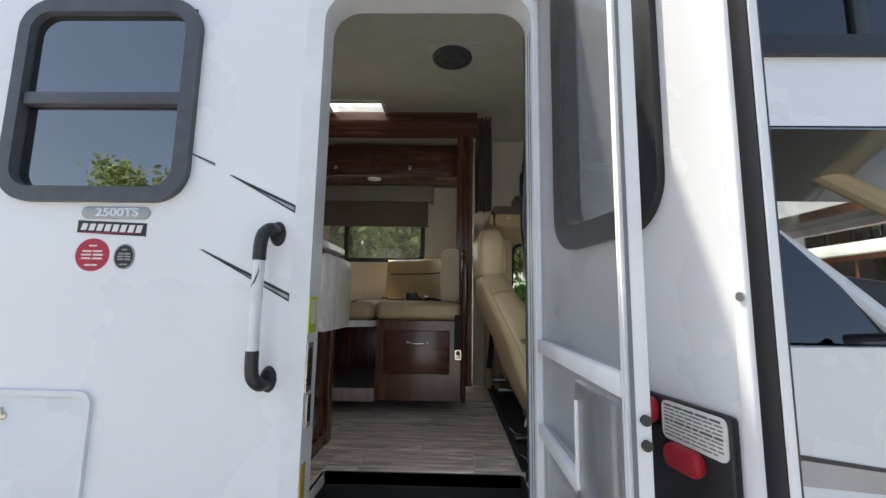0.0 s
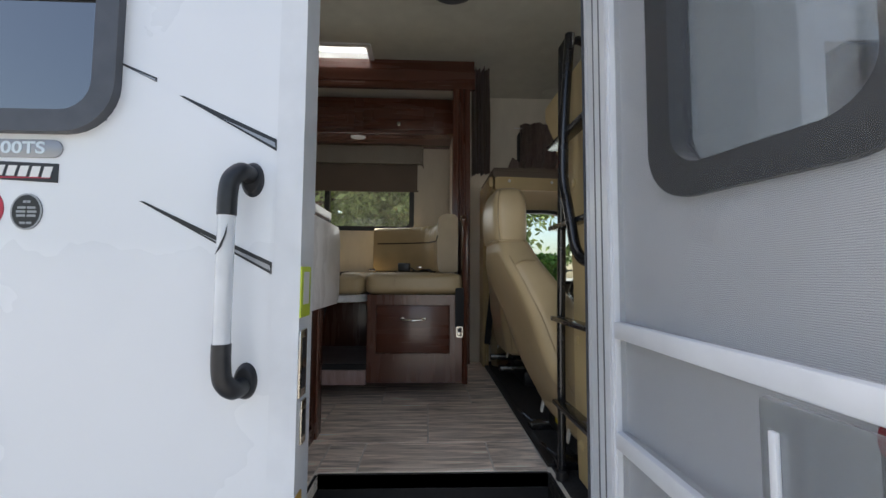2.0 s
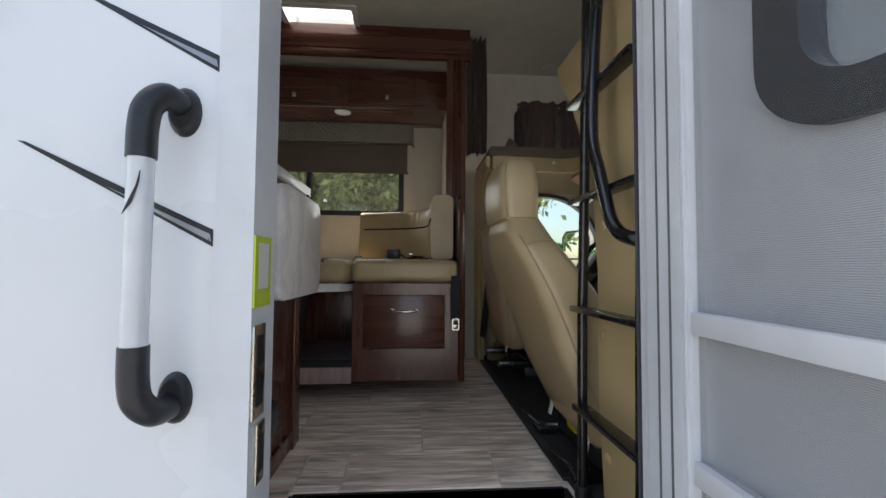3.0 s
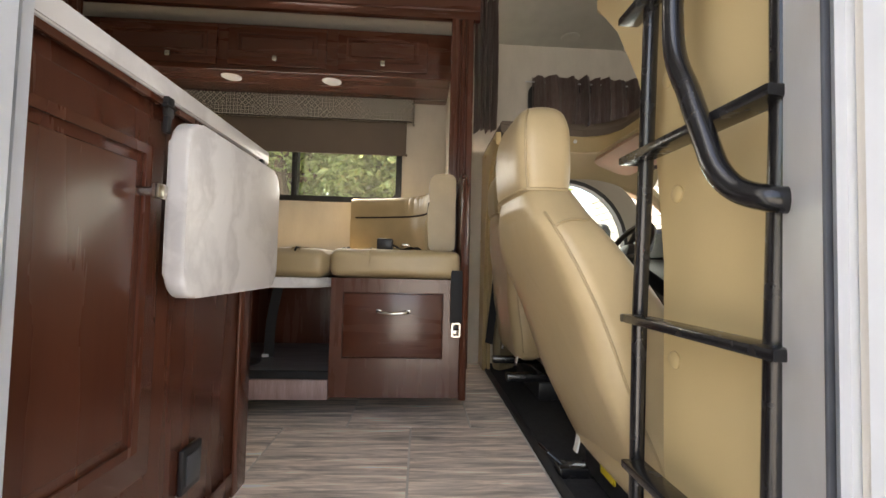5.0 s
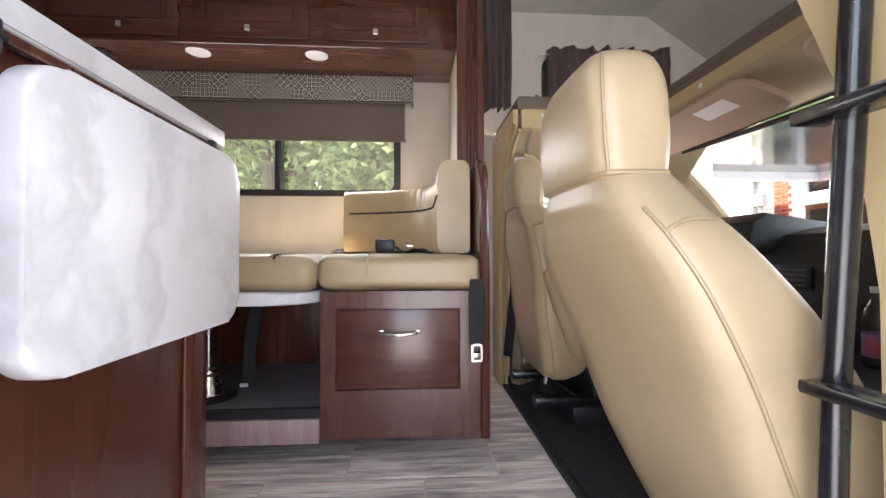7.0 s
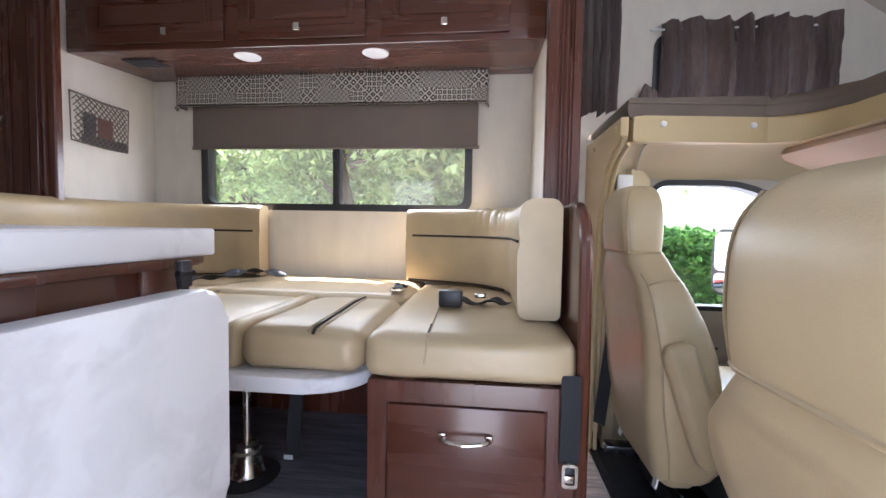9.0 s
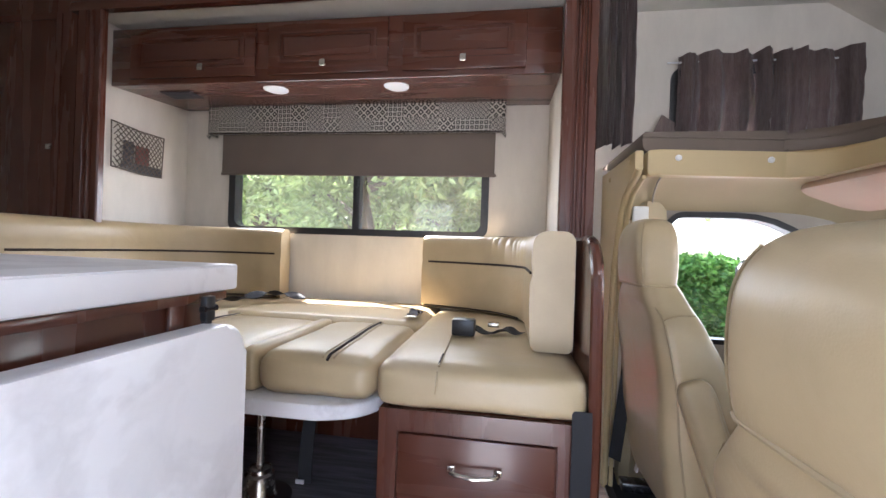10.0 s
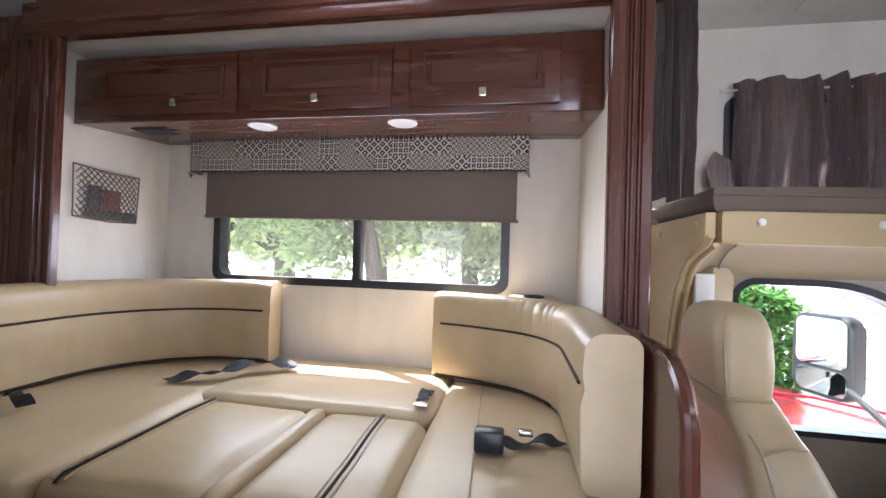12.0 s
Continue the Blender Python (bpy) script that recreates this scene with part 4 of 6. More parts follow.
part("corner_filler", join(*[prism([(cx, cz)] + arc(ox, oz, 0.101, a, a + 90, 6), "y", OUT + 0.002, INN - 0.002) for cx, cz, ox, oz, a in ((DX0 - 0.002, DZ1 + 0.002, DX0 + 0.09, DZ1 - 0.09, 90), (DX1 + 0.002, DZ1 + 0.002, DX1 - 0.09, DZ1 - 0.09, 0))]), GELCOAT, frame_ob)
part("inner_seal", box(DX1 - 0.001, DX1 + 0.006, INN + 0.0225, INN + 0.0258, DZ0 + 0.245, DZ1 - 0.06, 0.001), GREYFRAME, frame_ob, "dark rubber seal")
GAPGREY = material("grey_gap_line", (0.16, 0.17, 0.18), 0.6, vary=0.1)
# Thin grey strips stand in for the jamb's groove and the stile's shadow line.
for y in (1.2095, 1.1785):
    part("gap_shade_line", box(DX1 - 0.0012, DX1 + 0.003, y - 0.0022, y + 0.0022, DZ0 + 0.1, DZ1 - 0.1), GAPGREY, frame_ob, "grey line drawn for the shaded gap in the jamb")
part("latch_plate", box(DX0 - 0.001, DX0 + 0.004, OUT - 0.015, OUT + 0.028, 1.245, 1.375, 0.001), CHROME, frame_ob, "worn steel latch plate")
part("latch_plate", box(DX0 - 0.001, DX0 + 0.004, OUT + 0.004, OUT + 0.034, 1.150, 1.235, 0.001), CHROME, frame_ob)
YELLOW = material("lime_label", (0.55, 0.66, 0.05), 0.5, vary=0.03)
AMBER = material("amber_reflector_tape", (0.62, 0.36, 0.05), 0.4, vary=0.1, scale=60)
PAPER = material("white_label", (0.75, 0.75, 0.72), 0.5, vary=0.03)
for z0, z1 in ((1.262, 1.30), (1.318, 1.36), (1.166, 1.215)):
    part("latch_slot", box(DX0 + 0.004, DX0 + 0.005, OUT - 0.006 + (0.014 if z0 < 1.2 else 0), OUT + 0.018 + (0.01 if z0 < 1.2 else 0), z0, z1), SEAL, frame_ob, "dark latch slot")
st = part("sticker", box(DX0 - 0.001, DX0 + 0.003, OUT - 0.017, OUT + 0.045, 1.40, 1.50), YELLOW, frame_ob, "lime green safety sticker")
part("sticker_print", box(DX0 + 0.003, DX0 + 0.0034, OUT - 0.004, OUT + 0.034, 1.425, 1.490), PAPER, st)
part("reflector_strip", box(DX0 - 0.001, DX0 + 0.003, OUT - 0.012, OUT + 0.02, 0.9, 1.06), AMBER, frame_ob, "amber reflector strip")


def net_material():
    m = bpy.data.materials.new("grey_insect_screen")
    m.use_nodes = True
    nt = m.node_tree
    b = nt.nodes["Principled BSDF"]
    b.inputs["Base Color"].default_value, b.inputs["Roughness"].default_value = (0.13, 0.135, 0.14, 1), 0.5
    t, mix = nt.nodes.new("ShaderNodeBsdfTransparent"), nt.nodes.new("ShaderNodeMixShader")
    tc, w1, w2, mx = nt.nodes.new("ShaderNodeTexCoord"), nt.nodes.new("ShaderNodeTexWave"), nt.nodes.new("ShaderNodeTexWave"), nt.nodes.new("ShaderNodeMath")
    for w, d in ((w1, "Y"), (w2, "Z")):
        w.bands_direction = d
        w.inputs["Scale"].default_value = 130
        nt.links.new(tc.outputs["Object"], w.inputs["Vector"])
    mx.operation = "MAXIMUM"
    nt.links.new(w1.outputs[0], mx.inputs[0])
    nt.links.new(w2.outputs[0], mx.inputs[1])
    rg = nt.nodes.new("ShaderNodeMapRange")
    rg.inputs[1].default_value, rg.inputs[2].default_value, rg.inputs[3].default_value, rg.inputs[4].default_value = 0.3, 1.0, 0.12, 0.28
    nt.links.new(mx.outputs[0], rg.inputs[0])
    nt.links.new(rg.outputs[0], mix.inputs[0])
    nt.links.new(t.outputs[0], mix.inputs[1])
    nt.links.new(b.outputs[0], mix.inputs[2])
    nt.links.new(mix.outputs[0], nt.nodes["Material Output"].inputs[0])
    return m


SCREEN = net_material()


def screen_door():
    """The insect screen, swung out square to the wall; built along -y from its hinge."""
    x, y1, y0 = 0.472, OUT - 0.005, 0.572
    s = thing("screen_door", (x, OUT, DZ0), "white aluminium insect screen door, swung open", "screen door")
    z0, z1 = DZ0 + 0.01, DZ1 - 0.005
    for a, b in ((y0, y0 + 0.032), (y1 - 0.026, y1)):
        bm = box(x - 0.012, x + 0.012, a, b, z0, z1, 0.002)
        for g in (0.009, 0.018):
            join(bm, box(x - 0.016, x - 0.012, a + g - 0.003, a + g + 0.003, z0, z1, 0.001))
        part("stile", bm, ALLOY, s)
    for z in (z0 + 0.02, 1.17, 1.38, z1 - 0.02):
        part("rail", box(x - 0.014, x + 0.012, y0 + 0.032, y1 - 0.026, z - 0.016, z + 0.016, 0.003), ALLOY, s)
    for a, b in ((1.396, z1 - 0.036), (1.186, 1.364), (z0 + 0.036, 1.154)):
        part("screen", box(x - 0.002, x - 0.0005, y0 + 0.03, y1 - 0.024, a, b), SCREEN, s, "grey insect screen mesh")
    part("edge_seam", box(x - 0.0135, x - 0.008, y0 - 0.0012, y0 + 0.001, z0, z1), GAPGREY, s, "grey seam along the stile")
    hatch = part("latch_cover", box(x - 0.028, x - 0.013, y0 + 0.03, y0 + 0.20, 1.13, 1.36, 0.006), glass("cloudy_clear_plastic", (0.90, 0.92, 0.93), 0.35, 0.25), s, "clear plastic latch slide")
    part("slide_grip", box(x - 0.034, x - 0.028, y0 + 0.17, y0 + 0.18, 1.19, 1.33, 0.002), ALLOY, hatch)
    for z in (1.315, 1.345):
        part("bolt", tube([(x + 0.004, y0 + 0.0, z), (x + 0.004, y0 - 0.004, z)], 0.007, 10), PLASTIC, s)
    return s


screen_door()


def entrance_door():
    """The outer door, swung past square; built shut along x from its hinge and then turned."""
    d = tagged(new("door_1"), "white entrance door with a tinted window and lock, swung open", "door", "", "structure")
    m = Matrix.Translation((0.478, OUT - 0.012, 0)) @ Matrix.Rotation(radians(-79.3), 4, "Z")
    d.location = (0.478, OUT - 0.012, DZ0)
    w, z0, z1 = 0.615, DZ0, DZ1 + 0.02

    def add(name, bm, mat, parent=d, label=""):
        return part(name, turned(bm, m), mat, parent, label)

    win = (0.15, w - 0.16, 1.652, z1 - 0.10)
    bm = box(0, w, 0, 0.022, z0, win[2])
    box(0, win[0], 0, 0.022, win[2], z1, bm=bm)
    box(win[1], w, 0, 0.022, win[2], z1, bm=bm)
    box(win[0], win[1], 0, 0.022, win[3], z1, bm=bm)
    add("door_leaf", bm, GELCOAT)
    f = add("window_frame", ring(rounded(win[0] - 0.04, win[1] + 0.04, win[2] - 0.04, win[3] + 0.04, 0.09, 8), rounded(win[0] + 0.012, win[1] - 0.012, win[2] + 0.012, win[3] - 0.012, 0.06, 8), "y", -0.014, 0.032), PLASTIC)
    add("pane", box(win[0], win[1], 0.015, 0.02, win[2], win[3]), glass("lightly_smoked_glass", (0.80, 0.82, 0.82), 0.02, 0.45), f)
    add("edge_strip", box(w, w + 0.028, -0.012, 0.012, z0, z1, 0.003), ALLOY)
    add("door_seal", box(w + 0.028, w + 0.056, -0.016, 0.006, z0, z1, 0.005), SEAL, d, "black rubber door seal")
    add("edge_strip", box(w + 0.056, w + 0.060, -0.015, -0.004, z0, z1, 0.001), ALLOY)
    raised = m @ Matrix.Translation((0, 0, 0.042))

    def fit(name, bm, mat, parent=d, label=""):
        return part(name, turned(bm, raised), mat, parent, label)

    lock = fit("lock_plate", box(w - 0.195, w - 0.014, -0.012, 0.001, 1.06, 1.31, 0.006), PLASTIC, d, "black lock plate with red levers")
    INKGREY = material("grey_print", (0.12, 0.12, 0.13), 0.6, vary=0.1)
    RED = material("red_lever", (0.42, 0.015, 0.03), 0.35, vary=0.05)
    fit("lever", prism(rounded(w - 0.122, w - 0.056, 1.218, 1.252, 0.015, 4), "y", -0.03, -0.012, 0.006), RED, lock, "red lock lever")
    fit("lever", prism(rounded(w - 0.186, w - 0.143, 1.266, 1.306, 0.015, 4), "y", -0.03, -0.012, 0.006), RED, lock, "red lock lever")
    label = fit("label_plate", prism(rounded(w - 0.138, w - 0.020, 1.252, 1.306, 0.010, 3), "y", -0.0145, -0.012), PAPER, lock, "white printed instruction label")
    rng = random.Random(5)
    for r in range(9):
        a = w - 0.132
        while a < w - 0.034:
            b = min(a + rng.uniform(0.006, 0.022), w - 0.026)
            h = 0.0015 if r in (0, 4) else 0.0008
            fit("print_bar", box(a, b, -0.0150, -0.0146, 1.3 - r * 0.0052 - h, 1.3 - r * 0.0052 + h), INKGREY, label)
            a = b + 0.003
    pocket = fit("pull_pocket", box(w - 0.195, w - 0.07, -0.028, -0.012, 1.07, 1.15, 0.012), PLASTIC, lock)
    fit("pocket_mouth", box(w - 0.18, w - 0.085, -0.0295, -0.0278, 1.085, 1.135, 0.0), SEAL, pocket)
    for x, z in ((w - 0.03, 1.20), (w - 0.03, 1.09), (w - 0.185, 1.24)):
        fit("screw", tube([(x, -0.012, z), (x, -0.015, z)], 0.006, 10), CHROME, lock)
    for z in (2.25, 1.50, 0.95):
        add("screw", tube([(w + 0.014, -0.012, z), (w + 0.014, -0.015, z)], 0.006, 10), CHROME)
    add("latch_bolt", join(box(w + 0.005, w + 0.026, -0.016, -0.01, 1.10, 1.18, 0.002), tube([(w + 0.012, -0.03, 1.145), (w + 0.045, -0.03, 1.14)], 0.011, 10)), CHROME, d, "steel latch bolt")
    return d


entrance_door()

# ---- ladder and bulkhead ----
bulk = structure("bulkhead_panel", prism([(INN + 0.008, 0.83), (1.70, 0.83), (1.715, 1.1), (1.715, 1.45), (1.74, 1.65), (1.80, 1.85), (1.90, 2.02), (2.04, 2.14), (2.04, 2.20), (INN + 0.008, 2.20)], "x", 0.585, 0.64, 0.012), PANEL_VINYL, "tan vinyl bulkhead panel with covered screws beside the cab opening", "wall")
for y, z in ((1.672, 1.575), (1.68, 1.275), (1.66, 0.95), (1.70, 1.80), (1.45, 1.9)):
    part("screw_cover", turned(lathe([(0.016, 0.0), (0.016, 0.003), (0.012, 0.006), (0.004, 0.007)], (0, 0, 0), 14), Matrix.Translation((0.585, y, z)) @ Matrix.Rotation(radians(-90), 4, "Y")), PANEL_VINYL, bulk)

structure("door_corner_panel", prism([(DX1 + 0.008, INN + 0.026), (0.560, 1.438), (0.575, 1.440), (0.583, 1.438), (0.583, INN + 0.026)], "z", FLOOR, CEIL, 0.0), ALLOY, "white corner panel between doorway and bulkhead", "wall")

lad = thing("bunk_ladder", (0.55, 1.55, FLOOR), "black steel tube bunk ladder hooked on the bunk", "ladder")
part("rail", tube([(0.553, 1.758, 0.80), (0.545, 1.729, 1.34), (0.543, 1.704, 1.65), (0.538, 1.66, 2.25), (0.55, 1.66, 2.27), (0.59, 1.66, 2.28), (0.63, 1.66, 2.26)], 0.014, 12), STEELBLACK, lad)
part("rail", tube([(0.556, 1.450, 0.80), (0.552, 1.430, 1.34), (0.55, 1.415, 1.65), (0.54, 1.40, 2.25), (0.55, 1.40, 2.27), (0.59, 1.40, 2.28), (0.63, 1.40, 2.26)], 0.014, 12), STEELBLACK, lad)
for z, x0, x1 in ((1.065, 0.55, 0.554), (1.342, 0.546, 0.552), (1.648, 0.541, 0.548), (1.93, 0.538, 0.545)):
    bm = box(-0.028, 0.016, -0.19, 0.155, -0.008, 0.008, 0.004)
    ang = math.atan2(x0 - x1, 0.28)
    part("rung", turned(bm, Matrix.Translation(((x0 + x1) / 2 - 0.006, 1.588, z)) @ Matrix.Rotation(-ang, 4, "Z")), STEELBLACK, lad)
part("hand_hoop", tube(smooth_line([(0.53, 1.565, 2.24), (0.51, 1.56, 2.0), (0.50, 1.552, 1.79), (0.50, 1.515, 1.69), (0.50, 1.48, 1.61), (0.50, 1.458, 1.565), (0.507, 1.432, 1.535), (0.520, 1.400, 1.52), (0.538, 1.39, 1.517), (0.551, 1.40, 1.517)], 6), 0.0155, 12), STEELBLACK, lad)
for x, y in ((0.553, 1.758), (0.556, 1.450)):
    part("rubber_foot", lathe([(0.022, 0.0), (0.022, 0.03), (0.016, 0.035)], (x, y, FLOOR), 12), SEAL, lad)

# ---- cab floor ----
structure("cab_floor", box(0.545, 2.7, INN + 0.01, 3.68, FLOOR - 0.05, FLOOR + 0.004), CARPET, "black carpeted cab floor", "floor")
structure("cab_floor_edge", box(0.53, 0.56, 1.85, 3.70, FLOOR - 0.002, FLOOR + 0.012, 0.004), SEAL, "black rubber edge of the cab floor", "trim")


YELLOWSTRAP = material("yellow_strap", (0.65, 0.5, 0.03), 0.6)


def lofted(sections, y, turn=0.0):
    """A padded body from level cuts (height, rear face, depth, half width, rear bulge), closed at both ends; turn swings it about its middle."""
    bm = bmesh.new()
    loops = []
    for z, x, depth, half, bulge in sections:
        r = min(0.034, depth * 0.42, half * 0.42)
        row = []
        for a, b in rounded(-half, half, 0.0, depth, r, 5):
            full = max(0.0, 1 - abs(a / half) ** 3)
            row.append((x + b - bulge * full * max(0.0, 1 - b / depth), y + a, z))
        steps = []
        for i, p in enumerate(row):
            q = row[(i + 1) % len(row)]
            gap = (Vector(q) - Vector(p)).length
            cuts = 9 if gap > half else 1
            for k in range(cuts):
                f = k / cuts
                px, py = p[0] + (q[0] - p[0]) * f, p[1] + (q[1] - p[1]) * f
                if cuts > 1 and abs(p[0] - x) < 0.01:
                    px = x - bulge * max(0.0, 1 - abs((py - y) / half) ** 3)
                steps.append((px - turn * (py - y), py, z))
        loops.append([bm.verts.new(Vector(p) + 0.0016 * noise.noise_vector(Vector(p) * 11)) for p in steps])
    n = len(loops[0])
    for p, q in zip(loops, loops[1:]):
        for k in range(n):
            bm.faces.new((p[k], p[(k + 1) % n], q[(k + 1) % n], q[k]))
    bm.faces.new(loops[0]), bm.faces.new(loops[-1])
    return bm


def eased(sections, steps=3):
    """More level cuts between the given ones, on soft curves."""
    out = []
    for i in range(len(sections) - 1):
        p0, p1, p2, p3 = (sections[max(0, min(len(sections) - 1, i + k))] for k in (-1, 0, 1, 2))
        for k in range(steps):
            t = k / steps
            out.append(tuple(0.5 * (2 * b + (c - a) * t + (2 * a - 5 * b + 4 * c - d) * t * t + (3 * b - a - 3 * c + d) * t ** 3) for a, b, c, d in zip(p0, p1, p2, p3)))
    return out + [sections[-1]]


BACK_CUTS = [(0.105, 0.105, 0.10, 0.19, 0.035), (0.14, 0.09, 0.14, 0.228, 0.06), (0.23, 0.05, 0.19, 0.243, 0.078), (0.36, -0.01, 0.19, 0.246, 0.082), (0.51, -0.070, 0.175, 0.250, 0.066),
             (0.60, -0.112, 0.158, 0.250, 0.060), (0.66, -0.142, 0.14, 0.245, 0.052), (0.72, -0.169, 0.125, 0.222, 0.038), (0.76, -0.181, 0.12, 0.188, 0.024), (0.795, -0.187, 0.115, 0.158, 0.014), (0.826, -0.191, 0.108, 0.130, 0.008)]
HEAD_CUTS = [(0.808, -0.189, 0.10, 0.122, 0.004), (0.823, -0.202, 0.115, 0.135, 0.006), (0.88, -0.209, 0.125, 0.139, 0.008), (0.95, -0.210, 0.125, 0.135, 0.008), (0.99, -0.206, 0.118, 0.125, 0.006), (1.021, -0.195, 0.10, 0.106, 0.004), (1.037, -0.178, 0.068, 0.078, 0.002), (1.043, -0.155, 0.025, 0.03, 0.0)]


def captain_seat(name, at, label, arm, upright=0.0, turn=0.0):
    """A van seat that faces +x, seen from behind; at: the middle of its foot on the floor."""
    s = thing(name, at, label, "seat")
    X, Y, Z = at
    back = [(Z + z, X + x - upright * max(0.0, 0.72 - z), d, h, b) for z, x, d, h, b in BACK_CUTS]
    head = [(Z + z, X + x, d, h, b) for z, x, d, h, b in HEAD_CUTS]
    b = part("backrest", lofted(eased(back), Y, turn), LEATHER, s, "", 60)
    h = part("headrest", lofted(eased(head), Y, turn), LEATHER, s, "", 60)
    for side in (-1, 1):
        part("back_seam", tube(smooth_line([(x + 0.009 - turn * side * w, Y + side * (w - 0.006), z) for z, x, d, w, q in back[1:9]], 4), 0.0032, 6), SEAM, b)
        part("shoulder_seam", tube(smooth_line([(X - 0.171 + 0.012 - turn * side * 0.2, Y + side * 0.211, Z + 0.722), (X - 0.15 - turn * side * 0.2, Y + side * 0.2165, Z + 0.732), (X - 0.11, Y + side * 0.212, Z + 0.742), (X - 0.07, Y + side * 0.206, Z + 0.742)], 4), 0.0028, 6), SEAM, b)
        part("headrest_seam", tube(smooth_line([(x + 0.008 - turn * side * w, Y + side * (w - 0.006), z) for z, x, d, w, q in head[1:6]], 4), 0.0028, 6), SEAM, h)
    part("base_seam", tube([(X - 0.200 - 0.007 * max(0.0, 1 - (a / 0.137) ** 2) + o - turn * a, Y + a, Z + 0.820) for a, o in [(-0.134, 0.10), (-0.137, 0.06), (-0.136, 0.03), (-0.128, 0.006)] + [(-0.11 + 0.0275 * k, 0.0) for k in range(9)] + [(0.128, 0.006), (0.136, 0.03), (0.137, 0.06), (0.134, 0.10)]], 0.004, 6), SEAM, h)
    part("seat_cushion", cushion(X + 0.07, X + 0.55, Y - 0.25, Y + 0.25, Z + 0.20, Z + 0.36, 0.06, 0.015, 14), LEATHER, s)
    low = 0.5 * upright
    part("seat_skirt", cushion(X + 0.06 - low, X + 0.16 - low, Y - 0.22, Y + 0.22, Z + 0.10, Z + 0.24, 0.03, 0.004, 8), LEATHER, s)
    part("seat_box", box(X + 0.09, X + 0.47, Y - 0.2, Y + 0.2, Z + 0.02, Z + 0.2, 0.01), PLASTIC, s)
    for dy in (-0.19, 0.19):
        part("seat_track", box(X - low, X + 0.50, Y + dy - 0.03, Y + dy + 0.03, Z + 0.0, Z + 0.035, 0.006), STEELBLACK, s)
        part("track_lever", tube([(X + 0.02, Y + dy, Z + 0.03), (X - 0.02, Y + dy + 0.02, Z + 0.06), (X - 0.03, Y + dy + 0.08, Z + 0.06)], 0.006, 8), STEELBLACK, s)
        part("white_tag", turned(box(-0.003, 0.003, -0.012, 0.012, -0.05, 0.05), Matrix.Translation((X + 0.062 - low, Y + dy * 0.9, Z + 0.13)) @ Matrix.Rotation(radians(12), 4, "Y")), PAPER, s, "white fabric tag")
    part("warning_strap", box(X + 0.08, X + 0.085, Y - 0.02, Y + 0.06, Z + 0.075, Z + 0.095), YELLOWSTRAP, s, "yellow warning strap")
    for side in arm:
        y = Y + side * 0.262
        bm = turned(cushion(-0.047, 0.047, y - 0.028, y + 0.028, -0.20, 0.17, 0.046, 0.004, 12), Matrix.Translation((X - 0.04, 0, Z + 0.40)) @ Matrix.Rotation(radians(-19), 4, "Y"))
        part("armrest", bm, LEATHER, s)
    return s


captain_seat("captain_seat", (0.555, 2.035, FLOOR), "beige leather passenger seat with integrated headrest, seen from behind", (), 0.0, 0.06)
captain_seat("captain_seat", (0.704, 3.146, FLOOR + 0.088), "beige leather driver seat with a folded armrest", (-1,), 0.31)
structure("driver_seat_plinth", box(0.70, 1.22, 2.92, 3.38, FLOOR + 0.004, FLOOR + 0.087, 0.01), PLASTIC, "black driver seat plinth", "plinth")


# ---- cab shell ----
CABTRIM = material("taupe_cab_plastic", (0.30, 0.265, 0.22), 0.6, vary=0.05, scale=5, grain=0.15, grain_scale=300, bump=0.15, bump_scale=600)
HEADLINER = material("tan_headliner", (0.42, 0.34, 0.21), 0.85, vary=0.04, scale=5, grain=0.2, grain_scale=400, bump=0.2, bump_scale=500)
VISOR = material("pinkish_beige_visor", (0.46, 0.33, 0.24), 0.8, vary=0.04, scale=6, grain=0.2, grain_scale=400)
DASH = material("black_dashboard", (0.018, 0.02, 0.022), 0.5, vary=0.2, scale=20, bump=0.3, bump_scale=300)


def sloped(bm, side):
    """Leans a cab side inwards towards its top; side: 1 for the driver's, -1 for the passenger's."""
    for v in bm.verts:
        v.co.y += side * min(0.164, max(-0.1, (1.98 - v.co.z)) * 0.26)
    return bm


for side, y in ((1, 3.45),):
    a, b = (y, y + 0.05) if side > 0 else (y - 0.05, y)
    hole = rounded(0.735, 1.45, 1.437, 1.98, (0.05, 0.05, 0.46, 0.06), 10)
    door = tagged(new("cab_door"), "white van cab door with a taupe inside and a clear window", "door", "", "structure")
    door.location = (1.05, y, FLOOR)
    outer = rounded(0.62, 1.58, 0.72, 2.03, (0.02, 0.02, 0.48, 0.05), 10)
    part("door_panel", sloped(ring(outer, hole, "y", a, b), side), CABTRIM, door)
    part("door_gasket", sloped(ring(rounded(0.725, 1.46, 1.427, 1.99, (0.06, 0.06, 0.47, 0.07), 10), rounded(0.747, 1.438, 1.449, 1.968, (0.04, 0.04, 0.45, 0.05), 10), "y", a - 0.006, b + 0.004), side), SEAL, door)
    pane = part("pane", sloped(prism(hole, "y", y + side * 0.03, y + side * 0.034), side), CLEAR, door)
    pane.visible_shadow = False
    inn = y - side * 0.02
    part("arm_shelf", sloped(box(0.78, 1.40, min(inn, y), max(inn, y), 1.19, 1.25, 0.012), side), CABTRIM, door)
    part("inner_handle", sloped(prism(rounded(1.16, 1.28, 1.10, 1.16, 0.02, 4), "y", min(inn, y), max(inn, y), 0.004), side), PLASTIC, door)
    part("window_switch", sloped(box(1.0, 1.1, min(inn, y) - 0.003, max(inn, y), 1.252, 1.262, 0.002), side), PLASTIC, door)

